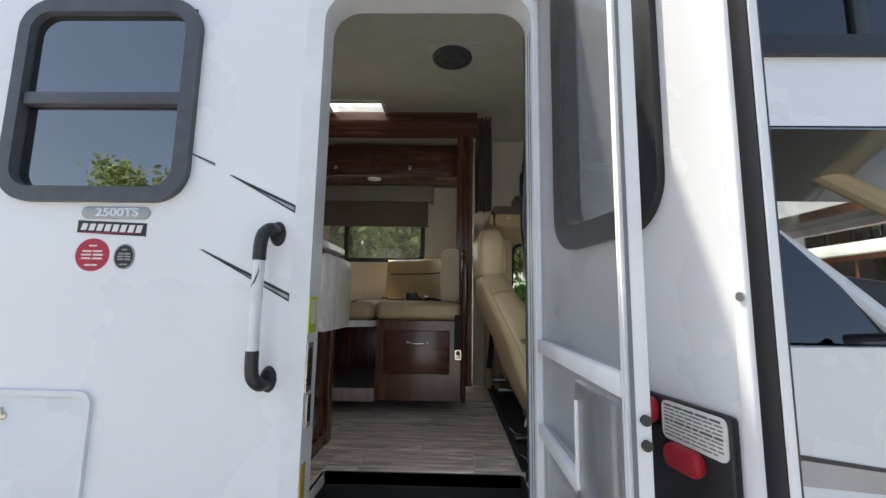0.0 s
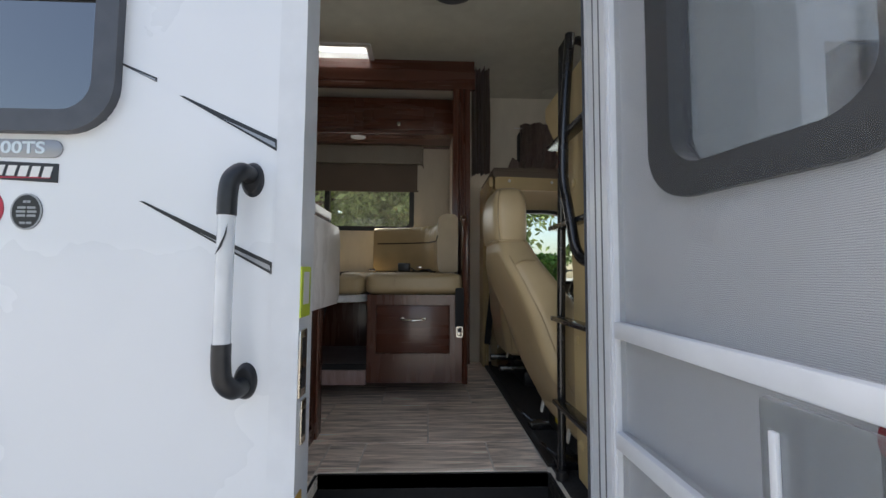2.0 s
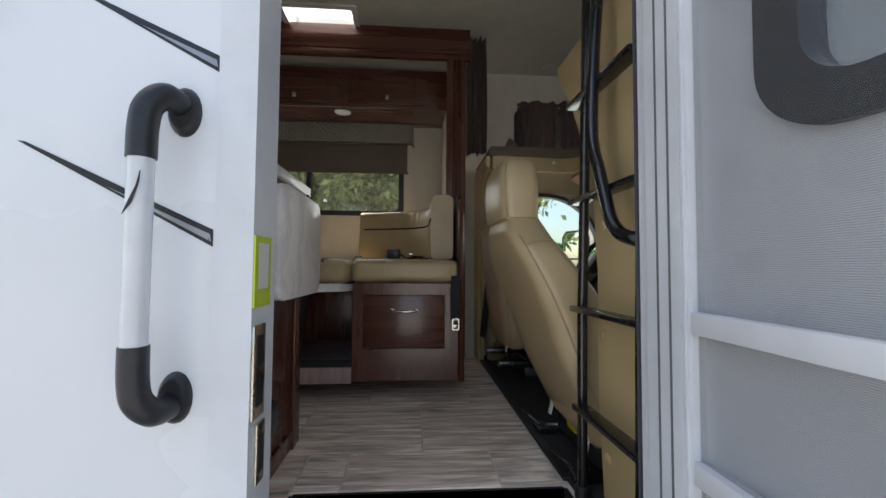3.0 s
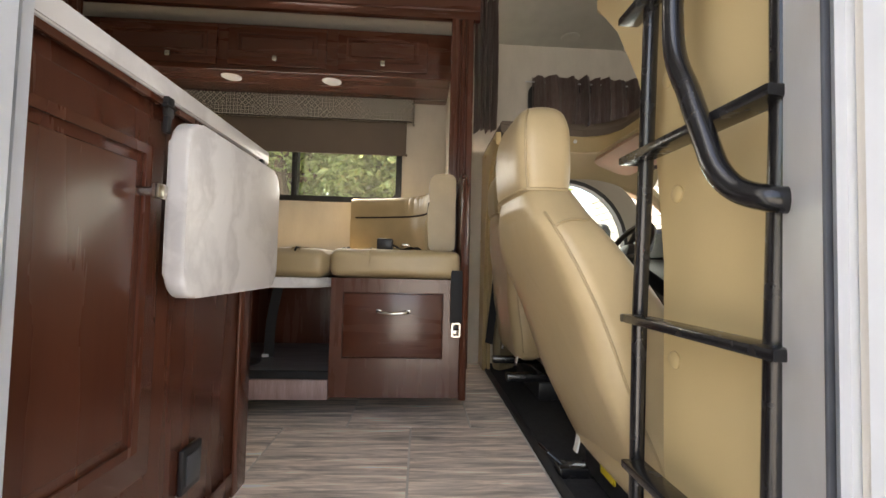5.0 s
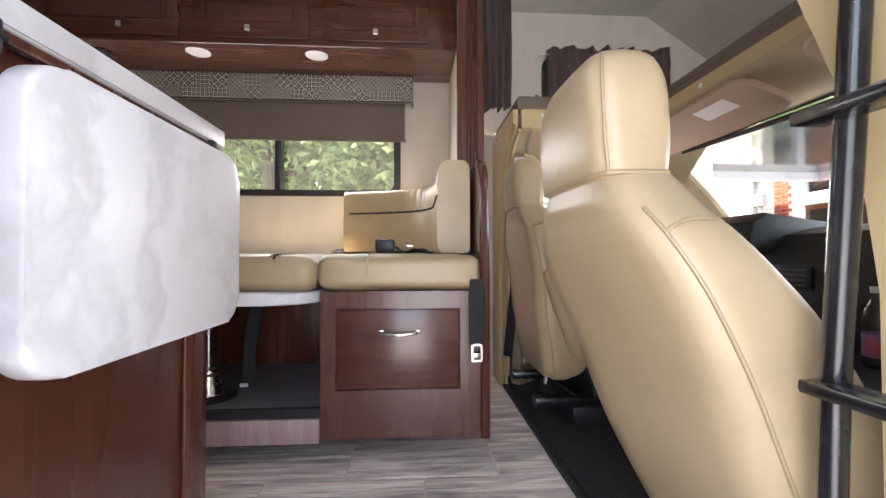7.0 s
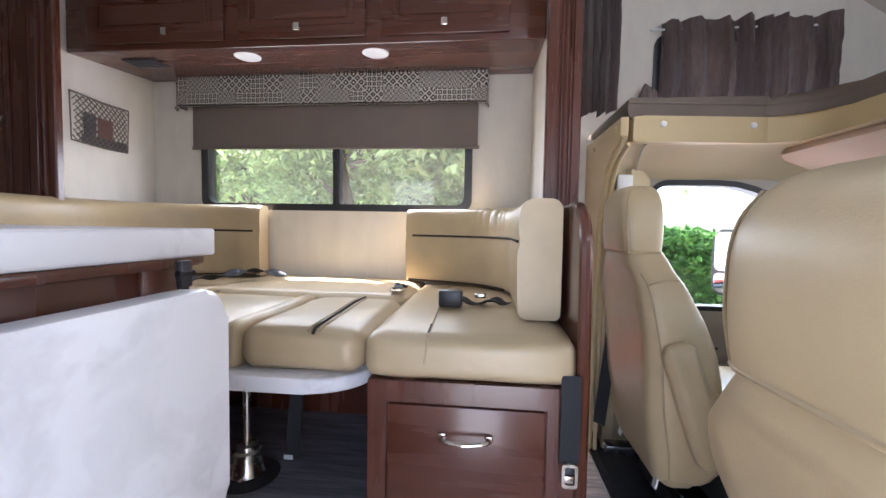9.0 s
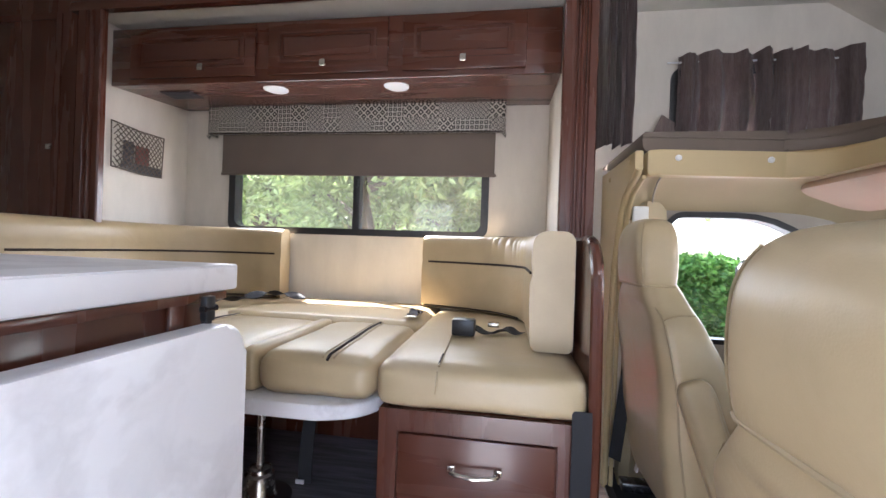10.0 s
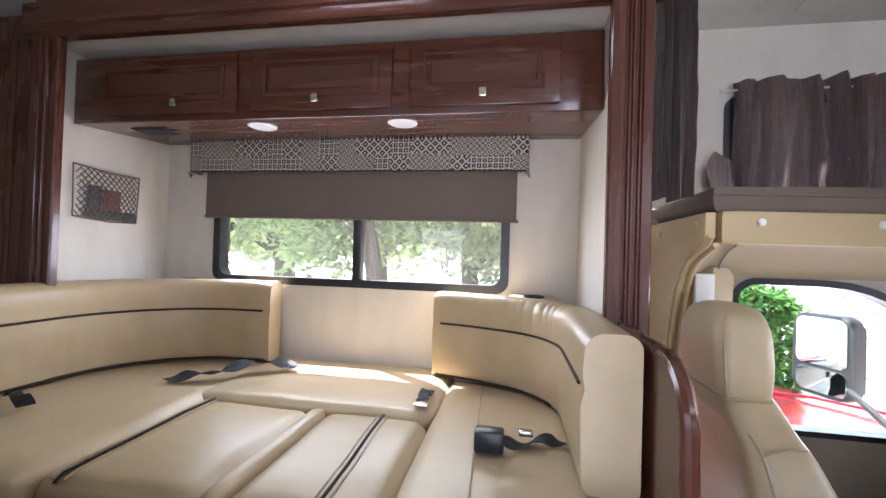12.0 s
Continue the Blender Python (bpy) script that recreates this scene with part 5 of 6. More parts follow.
# tan trim from the bunk's lip down to the doors, and belt pillar
def soft_trim():
    """Moulded trim that falls in a soft curve from the bunk's lip to the top of the driver's window and wraps the pillar."""
    bm = bmesh.new()
    rows = []
    for k in range(27):
        x = 0.545 + 0.995 * k / 26
        side = max(0.0, 1 - (x - 0.545) / 0.14) ** 1.6
        dip = 0.10 * max(0.0, (x - 1.12) / 0.42) ** 2
        line = []
        for j in range(11):
            f = j / 10
            y = 3.206 + (0.262 - 0.05 * side) * f
            z = 2.092 - 0.10 * (1 - math.cos(f * math.pi * 0.5)) - 0.012 * f - dip * f - 0.05 * side * f
            line.append((x, y, z))
        rows.append([bm.verts.new(p) for p in line + [(x, 3.60, 2.0 - dip), (x, 3.60, 2.10)]])
    for p, q in zip(rows, rows[1:]):
        for j in range(12):
            bm.faces.new((p[j], p[j + 1], q[j + 1], q[j]))
    return bm


trim = structure("cab_side_trim_north", soft_trim(), HEADLINER, "tan moulded trim above the driver's window", "trim", 60)
part("trim_joint", tube([(0.616, 3.212, 2.086), (0.622, 3.26, 2.074), (0.634, 3.33, 2.045), (0.65, 3.40, 2.0)], 0.0035, 6), CABTRIM, trim)
post = [(0.62, 3.36), (0.66, 3.39), (0.70, 3.425), (0.728, 3.455), (0.73, 3.50), (0.60, 3.50), (0.59, 3.40)]
structure("door_post_north", sloped(prism(post, "z", FLOOR, 2.02, 0.006), 0.75), HEADLINER, "tan moulded door post behind the driver", "trim")
cover = [(3.72, FLOOR), (3.50, FLOOR), (3.475, 1.50), (3.456, 1.74), (3.394, 1.936), (3.325, 2.03), (3.255, 2.066), (3.195, 2.088), (3.168, 2.11), (3.168, 2.175), (3.72, 2.175)]
pil = structure("belt_pillar_north", prism(cover, "x", 0.515, 0.545, 0.006), PANEL_VINYL, "tan vinyl-covered belt pillar behind the driver", "wall")
part("edge_piping", tube(smooth_line([(0.53, y - 0.003, z) for y, z in cover[1:9]], 4), 0.011, 8), PANEL_VINYL, pil)
part("edge_piping", tube(smooth_line([(0.552, y - 0.012, z - 0.004) for y, z in cover[1:8]], 4), 0.009, 8), PANEL_VINYL, pil)
for y, z in ((3.22, 2.145), (3.52, 2.13), (3.64, 1.60)):
    part("screw_cover", turned(lathe([(0.011, 0.0), (0.011, 0.003), (0.007, 0.006)], (0, 0, 0), 12), Matrix.Translation((0.515, y, z)) @ Matrix.Rotation(radians(-90), 4, "Y")), PANEL_VINYL, pil)
bb = thing("shoulder_belt", (0.60, 3.36, 1.2), "black shoulder belt with a beige guide on the pillar", "seat belt")
part("strap", turned(box(-0.002, 0.002, -0.024, 0.024, -0.45, 0.46), Matrix.Translation((0.575, 3.345, 1.44)) @ Matrix.Rotation(radians(6), 4, "Y") @ Matrix.Rotation(radians(50), 4, "Z")), BELT, bb)
part("belt_guide", box(0.568, 0.628, 3.352, 3.375, 1.885, 2.0, 0.008), PAPER, bb, "pale plastic belt guide")
lip = bpy.data.objects["bunk_platform"]
for x, y in ((0.66, 3.172), (0.97, 3.203), (1.165, 2.80), (1.168, 2.3)):
    rot = Matrix.Rotation(radians(90), 4, "X") if y > 3.1 else Matrix.Rotation(radians(-90), 4, "Y")
    part("screw_cover", turned(lathe([(0.011, 0.0), (0.011, 0.003), (0.007, 0.006)], (0, 0, 0), 12), Matrix.Translation((x, y, BUNK + 0.03)) @ rot), PAPER, lip)
structure("cab_headliner", prism([(1.10, BUNK - 0.032), (1.30, 2.045), (1.42, 2.03), (1.46, 2.05), (1.50, 2.055), (1.50, BUNK - 0.032)], "y", INN + 0.02, 3.83), HEADLINER, "tan fabric headliner in front of the bunk", "ceiling")
structure("windscreen_frame", join(
    tube([(1.42, 3.44, 2.03), (1.70, 3.52, 1.82), (2.05, 3.62, 1.50)], [0.035, 0.035, 0.04], 10), tube([(1.42, 1.48, 2.03), (1.70, 1.40, 1.82), (2.05, 1.30, 1.50)], [0.035, 0.035, 0.04], 10)), HEADLINER, "tan windscreen pillars", "trim")
wsc = tagged(new("windscreen"), "large clear curved windscreen above the dashboard", "window", "", "structure")
wsc.location = (1.7, 2.46, 1.5)
bm = bmesh.new()
rows = []
for k in range(2):
    rows.append([bm.verts.new((1.43 + 0.63 * k + 0.10 * (1 - ((j - 6) / 6) ** 2), 1.46 - 0.1 * k + (1.98 + 0.2 * k) * j / 12, 2.04 - 0.54 * k)) for j in range(13)])
for j in range(12):
    bm.faces.new((rows[0][j], rows[0][j + 1], rows[1][j + 1], rows[1][j]))
bmesh.ops.solidify(bm, geom=bm.faces[:], thickness=0.005)
ws = part("pane", bm, CLEAR, wsc)
ws.visible_shadow = False
part("top_seal", tube([(1.43 + 0.10 * (1 - ((j - 6) / 6) ** 2), 1.46 + 1.98 * j / 12, 2.035) for j in range(13)], 0.012, 8), SEAL, wsc)
dash = thing("dashboard", (1.6, 2.45, FLOOR), "black van dashboard below the windscreen", "dashboard")
part("dash_body", prism([(1.42, 1.15), (1.36, 1.30), (1.36, 1.48), (1.42, 1.57), (1.55, 1.60), (2.10, 1.52), (2.10, 0.85), (1.55, 0.85)], "y", 1.42, 3.55, 0.02), DASH, dash)
part("instrument_hood", prism([(1.27, 1.50), (1.30, 1.62), (1.36, 1.655), (1.62, 1.62), (1.62, 1.50)], "y", 2.72, 3.22, 0.025), DASH, dash)
for y in (1.75, 2.25, 2.62):
    v = part("air_vent", box(1.345, 1.362, y - 0.07, y + 0.07, 1.38, 1.46, 0.006), PLASTIC, dash)
    for k in range(4):
        part("louvre", box(1.338, 1.346, y - 0.06, y + 0.06, 1.392 + 0.017 * k, 1.398 + 0.017 * k), GREYFRAME, v)
wheel = thing("steering_wheel", (1.16, 2.96, 1.48), "black steering wheel with spokes", "steering wheel")
wm = Matrix.Translation((1.13, 2.96, 1.50)) @ Matrix.Rotation(radians(-58), 4, "Y")
part("rim", turned(tube([(0.195 * math.cos(2 * math.pi * k / 32), 0.195 * math.sin(2 * math.pi * k / 32), 0) for k in range(32)], 0.015, 8, closed=True), wm), PLASTIC, wheel)
part("hub", turned(lathe([(0.075, -0.03), (0.08, 0.0), (0.06, 0.02), (0.02, 0.025)], (0, 0, 0), 20), wm), PLASTIC, wheel)
for ang in (10, 170, 270):
    c, sn = math.cos(radians(ang)), math.sin(radians(ang))
    part("spoke", turned(tube([(0.05 * c, 0.05 * sn, 0), (0.19 * c, 0.19 * sn, 0)], 0.014, 8), wm), PLASTIC, wheel)
part("column", tube([(1.15, 2.96, 1.47), (1.38, 2.96, 1.32)], 0.035, 12), PLASTIC, wheel)
for y0, y1 in ((2.55, 3.32), (1.60, 2.36)):
    vis = thing("sun_visor", (1.3, (y0 + y1) / 2, 2.03), "pinkish-beige padded sun visor folded up, with a label", "sun visor", "sun visors")
    tilt = Matrix.Translation((1.22, 0, 2.035)) @ Matrix.Rotation(radians(20), 4, "Y")
    part("visor_pad", turned(prism(rounded(-0.11, 0.11, y0, y1, 0.05, 6), "z", -0.012, 0.012, 0.01, 3), tilt), VISOR, vis)
    part("label_plate", turned(box(-0.07, 0.0, y0 + 0.12, y0 + 0.28, -0.0145, -0.0122), tilt), PAPER, vis)
rv = thing("rear_view_mirror", (1.5, 2.46, 1.93), "black rear-view mirror hanging at the windscreen", "mirror")
part("mirror_housing", box(1.44, 1.47, 2.36, 2.56, 1.90, 1.965, 0.01), PLASTIC, rv)
part("stalk", tube([(1.47, 2.46, 1.95), (1.50, 2.46, 2.02)], 0.01, 8), PLASTIC, rv)
bot = thing("water_bottle", (1.28, 2.30, 1.2), "clear plastic water bottle with a blue and red label", "bottle")
part("bottle_body", lathe([(0.03, 0.0), (0.033, 0.01), (0.033, 0.12), (0.028, 0.15), (0.013, 0.18), (0.013, 0.195)], (1.28, 2.30, 1.20), 18), glass("clear_plastic", (0.8, 0.84, 0.86), 0.05, 0.05), bot)
part("label_band", lathe([(0.0337, 0.03), (0.0337, 0.09)], (1.28, 2.30, 1.20), 18), material("blue_red_label", (0.08, 0.16, 0.42), 0.4, second=(0.5, 0.06, 0.06), scale=30), bot)
part("cap", lathe([(0.015, 0.0), (0.015, 0.016)], (1.28, 2.30, 1.395), 14), PAPER, bot)
structure("engine_cover", box(1.14, 1.55, 2.12, 2.60, FLOOR, 1.20, 0.05, 4), DASH, "dark engine cover between the seats", "cover")


def pleated(name, x0, x1, y, z0, z1, folds, depth, label, mat=CURTAIN, gather=0.0, seed=1):
    """A gathered curtain along x, with uneven folds and thickness."""
    c = thing(name, ((x0 + x1) / 2, y, z0), label, "curtain")
    rnd = random.Random(seed)
    ph = [rnd.uniform(0, 6.3) for _ in range(6)]
    nx, nz = folds * 10, 14
    bm = bmesh.new()
    grid = []
    for j in range(nz + 1):
        f = j / nz
        row = []
        for i in range(nx + 1):
            u = i / nx
            w = 1 - gather * math.sin(math.pi * f) * 0.5
            x = (x0 + x1) / 2 + (u - 0.5) * (x1 - x0) * w
            a = 2 * math.pi * folds * (u + 0.012 * math.sin(5 * f + ph[0]) + 0.03 * math.sin(9 * u + ph[1]))
            d = depth * (0.75 + 0.35 * math.sin(11 * u + ph[2])) * (math.sin(a) + 0.35 * math.sin(2.3 * a + ph[3] + 2 * f)) + 0.004 * math.sin(31 * f + 17 * u + ph[4])
            row.append(bm.verts.new((x, y + d, z0 + (z1 - z0) * f + (0.006 * math.sin(a * 0.5 + ph[5]) if j in (0, nz) else 0))))
        grid.append(row)
    for p, q in zip(grid, grid[1:]):
        for i in range(nx):
            bm.faces.new((p[i], p[i + 1], q[i + 1], q[i]))
    bmesh.ops.solidify(bm, geom=bm.faces[:], thickness=0.002)
    part("curtain_cloth", bm, mat, c, "", 60)
    return c


cu = pleated("bunk_curtain", 0.88, 1.66, 3.79, 2.27, 2.80, 8, 0.036, "grey-brown crinkled curtain on a rod over the bunk window", seed=4)
part("rod", tube([(0.835, 3.818, 2.765), (1.70, 3.818, 2.765)], 0.005, 8), ALLOY, cu)
tie = thing("curtain_tieback", (0.83, 3.80, 2.34), "folded end of grey-brown curtain cloth", "curtain")
part("tieback_cloth", prism([(0.81, 2.50), (0.775, 2.42), (0.80, 2.32), (0.85, 2.30), (0.885, 2.33), (0.87, 2.46)], "y", 3.785, 3.81, 0.006), CURTAIN, tie)
bw = tagged(new("window_2"), "dark-framed bunk window behind the curtain", "window", "", "structure")
bw.location = (1.26, 3.84, 2.32)
part("window_frame", ring(rounded(0.86, 1.66, 2.29, 2.75, 0.06, 5), rounded(0.905, 1.615, 2.335, 2.705, 0.04, 5), "y", 3.825, 3.905), PLASTIC, bw)
pn = part("pane", box(0.90, 1.62, 3.87, 3.874, 2.32, 2.72), CLEAR, bw)
pn.visible_shadow = False
pleated("privacy_curtain", 0.415, 0.545, 3.34, 2.235, CEIL - 0.002, 4, 0.042, "grey-brown crinkled privacy curtain drawn aside", gather=-0.12, seed=9)
sp = thing("ceiling_speaker", (1.115, 3.72, CEIL), "round off-white ceiling speaker over the bunk", "speaker")
part("grille", turned(lathe([(0.062, 0.0), (0.06, 0.006), (0.05, 0.010), (0.02, 0.011)], (0, 0, 0), 24), Matrix.Translation((1.115, 3.70, CEIL - 0.0005)) @ Matrix.Rotation(radians(180), 4, "X")), CEILING, sp)
ve = thing("ceiling_vent", (0.215, 2.46, CEIL), "round dark ceiling air vent in a square plate", "vent")
part("plate", box(0.05, 0.38, 2.31, 2.61, CEIL - 0.008, CEIL - 0.0005, 0.003), CEILING, ve)
part("louvre_disc", turned(lathe([(0.125, 0.0), (0.125, 0.01), (0.11, 0.014), (0.10, 0.006), (0.08, 0.006), (0.075, 0.014), (0.055, 0.014), (0.05, 0.006), (0.03, 0.006), (0.025, 0.014)], (0, 0, 0), 32), Matrix.Translation((0.215, 2.46, CEIL - 0.008)) @ Matrix.Rotation(radians(180), 4, "X")), GREYFRAME, ve)


def milky(name):
    """White plastic that scatters the light through."""
    m = material(name, (0.85, 0.85, 0.82), 0.4, vary=0.03)
    nt = m.node_tree
    tr, ms = nt.nodes.new("ShaderNodeBsdfTranslucent"), nt.nodes.new("ShaderNodeMixShader")
    tr.inputs[0].default_value, ms.inputs[0].default_value = (0.85, 0.85, 0.82, 1), 0.75
    nt.links.new(nt.nodes["Principled BSDF"].outputs[0], ms.inputs[1])
    nt.links.new(tr.outputs[0], ms.inputs[2])
    nt.links.new(ms.outputs[0], nt.nodes["Material Output"].inputs[0])
    return m


skl = tagged(new("skylight"), "white framed translucent roof skylight", "skylight", "", "structure")
skl.location = (-0.55, 3.23, CEIL)
part("skylight_frame", ring(rounded(SK[0] - 0.03, SK[1] + 0.03, SK[2] - 0.03, SK[3] + 0.03, 0.02, 3), rounded(SK[0] + 0.005, SK[1] - 0.005, SK[2] + 0.005, SK[3] - 0.005, 0.015, 3), "z", CEIL - 0.012, 3.17), ALLOY, skl)
DOME = milky("milky_dome")
part("dome", prism(rounded(SK[0], SK[1], SK[2], SK[3], 0.03, 4), "z", 3.172, 3.20, 0.012, 3), DOME, skl)

# ---- outside of the motorhome ----
REFLECT = glass("reflecting_smoked_glass", (0.05, 0.055, 0.06), 0.01, 0.42)
kw = tagged(new("window_3"), "tinted kitchen window in a thick charcoal frame", "window", "", "structure")
kw.location = (-0.8, OUT, WZ0)
part("window_frame", ring(rounded(WX0 - 0.03, WX1 + 0.025, WZ0 - 0.03, WZ1 + 0.02, 0.10, 8), rounded(WX0 + 0.006, WX1 - 0.02, WZ0 + 0.014, WZ1 - 0.022, 0.06, 8), "y", OUT - 0.02, OUT + 0.03), GREYFRAME, kw)
part("crossbar", box(WX0 + 0.01, WX1 - 0.01, OUT - 0.014, OUT + 0.02, 2.055, 2.095, 0.006), GREYFRAME, kw)
part("pane", box(WX0 + 0.01, WX1 - 0.01, OUT + 0.002, OUT + 0.006, 2.09, WZ1 - 0.01), REFLECT, kw)
part("pane", box(WX0 + 0.01, WX1 - 0.01, OUT + 0.010, OUT + 0.014, WZ0 + 0.01, 2.06), REFLECT, kw)

grab = thing("grab_handle", (-0.272, OUT, 1.22), "clear acrylic grab handle with black elbow ends", "handle")
for z, s in ((1.682, 1), (1.268, -1)):
    m = part("elbow", tube(smooth_line([(-0.265, OUT - 0.010, z), (-0.270, OUT - 0.036, z), (-0.281, OUT - 0.050, z - s * 0.018), (-0.285, OUT - 0.053, z - s * 0.045), (-0.286, OUT - 0.053, z - s * 0.088)], 6), 0.0175, 14), PLASTIC, grab)
    part("wall_plate", turned(lathe([(0.023, 0.0), (0.022, 0.005), (0.019, 0.010), (0.017, 0.012)], (0, 0, 0), 20), Matrix.Translation((-0.262, OUT, z - s * 0.008)) @ Matrix.Rotation(radians(90), 4, "X") @ Matrix.Diagonal((1.0, 1.55, 1, 1))), PLASTIC, m)
ACRYL = material("milky_acrylic", (0.72, 0.74, 0.76), 0.12, vary=0.05, scale=12, coat=0.5)
bar = part("acrylic_bar", tube([(-0.286, OUT - 0.053, 1.345), (-0.286, OUT - 0.053, 1.61)], 0.0155, 16), ACRYL, grab)

part("swirl_mark", prism([(-0.296, 1.52), (-0.285, 1.535), (-0.277, 1.56), (-0.276, 1.575), (-0.281, 1.555), (-0.289, 1.537)], "y", OUT - 0.0705, OUT - 0.069), PLASTIC, bar, "dark swirl mark")
INK = material("charcoal_decal", (0.02, 0.021, 0.024), 0.35, vary=0.05)
SILVER = material("silver_decal", (0.36, 0.37, 0.39), 0.3, metal=0.4, vary=0.05)
for (x0, z0), (x1, z1), w in (((-0.545, 1.913), (-0.461, 1.875), 0.006), ((-0.415, 1.845), (-0.217, 1.742), 0.016), ((-0.483, 1.628), (-0.219, 1.492), 0.016)):
    st = thing("swoosh_decal", (x0, OUT, z1), "tapered charcoal and silver stripe decal on the wall", "decal", "stripe decals")
    part("stripe", prism([(x0, z0), (x0 + 0.01, z0 - 0.001), (x1, z1 + w), (x1, z1 - w / 2)], "y", OUT - 0.0012, OUT), INK, st)
    part("stripe_core", prism([(x0 + 0.45 * (x1 - x0), z0 + 0.45 * (z1 - z0)), (x1 - 0.004, z1 + w * 0.62), (x1 - 0.002, z1 - 0.001)], "y", OUT - 0.002, OUT - 0.0013), SILVER, st)
badge = thing("model_badge", (-0.735, OUT, 1.71), "silver pill-shaped model badge lettered 2500TS", "badge")
part("badge_plate", prism(rounded(-0.835, -0.635, 1.712, 1.748, 0.0175, 6), "y", OUT - 0.004, OUT, 0.0015), SILVER, badge)
LET = material("pale_letters", (0.66, 0.74, 0.78), 0.3, vary=0.02)
face = Matrix.Rotation(radians(90), 4, "X")
lettering("2500TS", 0.033, Matrix.Translation((-0.73, OUT - 0.0045, 1.730)) @ face @ Matrix.Diagonal((1.25, 1, 1, 1)), LET, 0.0008, 0.0008, badge)
lab = thing("maker_label", (-0.735, OUT, 1.67), "black label with white block print and a red underline", "label")
part("label_plate", prism([(-0.842, 1.672), (-0.642, 1.662), (-0.642, 1.700), (-0.842, 1.707)], "y", OUT - 0.002, OUT), INK, lab)
for k in range(8):
    part("print_bar", prism([(-0.832 + 0.0228 * k, 1.679 - 0.001 * k), (-0.816 + 0.0228 * k, 1.679 - 0.001 * k), (-0.811 + 0.0228 * k, 1.698 - 0.0006 * k), (-0.827 + 0.0228 * k, 1.698 - 0.0006 * k)], "y", OUT - 0.0028, OUT - 0.002), PAPER, lab)
CRIMSON = material("crimson_sticker", (0.42, 0.02, 0.05), 0.4, vary=0.04)
part("underline", box(-0.83, -0.655, OUT - 0.0028, OUT - 0.002, 1.6705, 1.673), CRIMSON, lab)
for x, z, rx, rz, mt, lb in ((-0.790, 1.608, 0.049, 0.047, CRIMSON, "round crimson sticker with small white print"), (-0.697, 1.604, 0.030, 0.036, INK, "small oval charcoal sticker with grey print")):
    sk = thing("sticker", (x, OUT, z - rz), lb, "sticker")
    part("sticker_disc", prism([(x + rx * math.cos(2 * math.pi * k / 32), z + rz * math.sin(2 * math.pi * k / 32)) for k in range(32)], "y", OUT - 0.0015, OUT), mt, sk)
    inner = PAPER if mt is CRIMSON else SILVER
    for q, (wx, dz) in enumerate(((0.25, 0.55), (0.62, 0.22), (0.7, 0.0), (0.66, -0.22), (0.4, -0.62))):
        for sgn in (-1, 1):
            part("print_bar", box(x + sgn * rx * wx / 2 - rx * wx * 0.42, x + sgn * rx * wx / 2 + rx * wx * 0.42, OUT - 0.0022, OUT - 0.0016, z + rz * dz - 0.0022, z + rz * dz + 0.0022), inner, sk)
    if mt is INK:
        part("rim", ring([(x + rx * math.cos(2 * math.pi * k / 32), z + rz * math.sin(2 * math.pi * k / 32)) for k in range(32)], [(x + (rx - 0.003) * math.cos(2 * math.pi * k / 32), z + (rz - 0.003) * math.sin(2 * math.pi * k / 32)) for k in range(32)], "y", OUT - 0.0024, OUT - 0.0016), SILVER, sk)

hatch = thing("baggage_door", (-1.2, OUT, 0.7), "white baggage compartment door with a rounded frame and lock", "hatch")
part("hatch_frame", ring(rounded(-1.75, -0.735, 0.62, 1.236, 0.035, 6), rounded(-1.735, -0.75, 0.635, 1.221, 0.028, 6), "y", OUT - 0.012, OUT + 0.001), ALLOY, hatch)
part("hatch_leaf", prism(rounded(-1.733, -0.752, 0.637, 1.219, 0.026, 6), "y", OUT - 0.005, OUT + 0.0005, 0.002), GELCOAT, hatch)
lk = part("lock", turned(lathe([(0.011, 0.0), (0.011, 0.004), (0.007, 0.006)], (0, 0, 0), 14), Matrix.Translation((-0.975, OUT - 0.005, 1.168)) @ Matrix.Rotation(radians(90), 4, "X")), CHROME, hatch, "small brass-coloured lock")
part("lock_tab", box(-0.979, -0.971, OUT - 0.016, OUT - 0.010, 1.172, 1.192, 0.002), CHROME, lk)
part("print_bar", box(-1.02, -0.992, OUT - 0.0065, OUT - 0.005, 1.16, 1.19), INK, hatch)

# over-cab body and van cab
structure("cabover_side_south", wall_with_holes(0.95, 2.78, 2.0, 3.14, OUT, INN - 0.004, [(1.02, 1.85, 2.26, 2.75)]), GELCOAT, "white side of the over-cab body", "wall")
cw = tagged(new("window_4"), "tinted over-cab window in a black frame", "window", "", "structure")
cw.location = (1.4, OUT, 2.26)
part("window_frame", ring(rounded(0.98, 1.89, 2.215, 2.79, 0.05, 6), rounded(1.05, 1.82, 2.275, 2.73, 0.04, 6), "y", OUT - 0.02, INN), PLASTIC, cw)
part("pane", box(1.02, 1.85, OUT + 0.005, OUT + 0.009, 2.26, 2.75), TINT, cw)
part("mullion", box(1.40, 1.44, OUT - 0.01, OUT + 0.01, 2.26, 2.75, 0.004), PLASTIC, cw)
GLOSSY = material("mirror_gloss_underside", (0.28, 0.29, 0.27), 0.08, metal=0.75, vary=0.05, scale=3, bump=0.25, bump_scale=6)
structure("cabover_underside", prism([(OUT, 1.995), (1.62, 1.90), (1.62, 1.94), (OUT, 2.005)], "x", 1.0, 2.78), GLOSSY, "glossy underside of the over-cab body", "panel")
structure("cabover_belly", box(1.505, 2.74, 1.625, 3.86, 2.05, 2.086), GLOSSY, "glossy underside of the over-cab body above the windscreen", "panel")
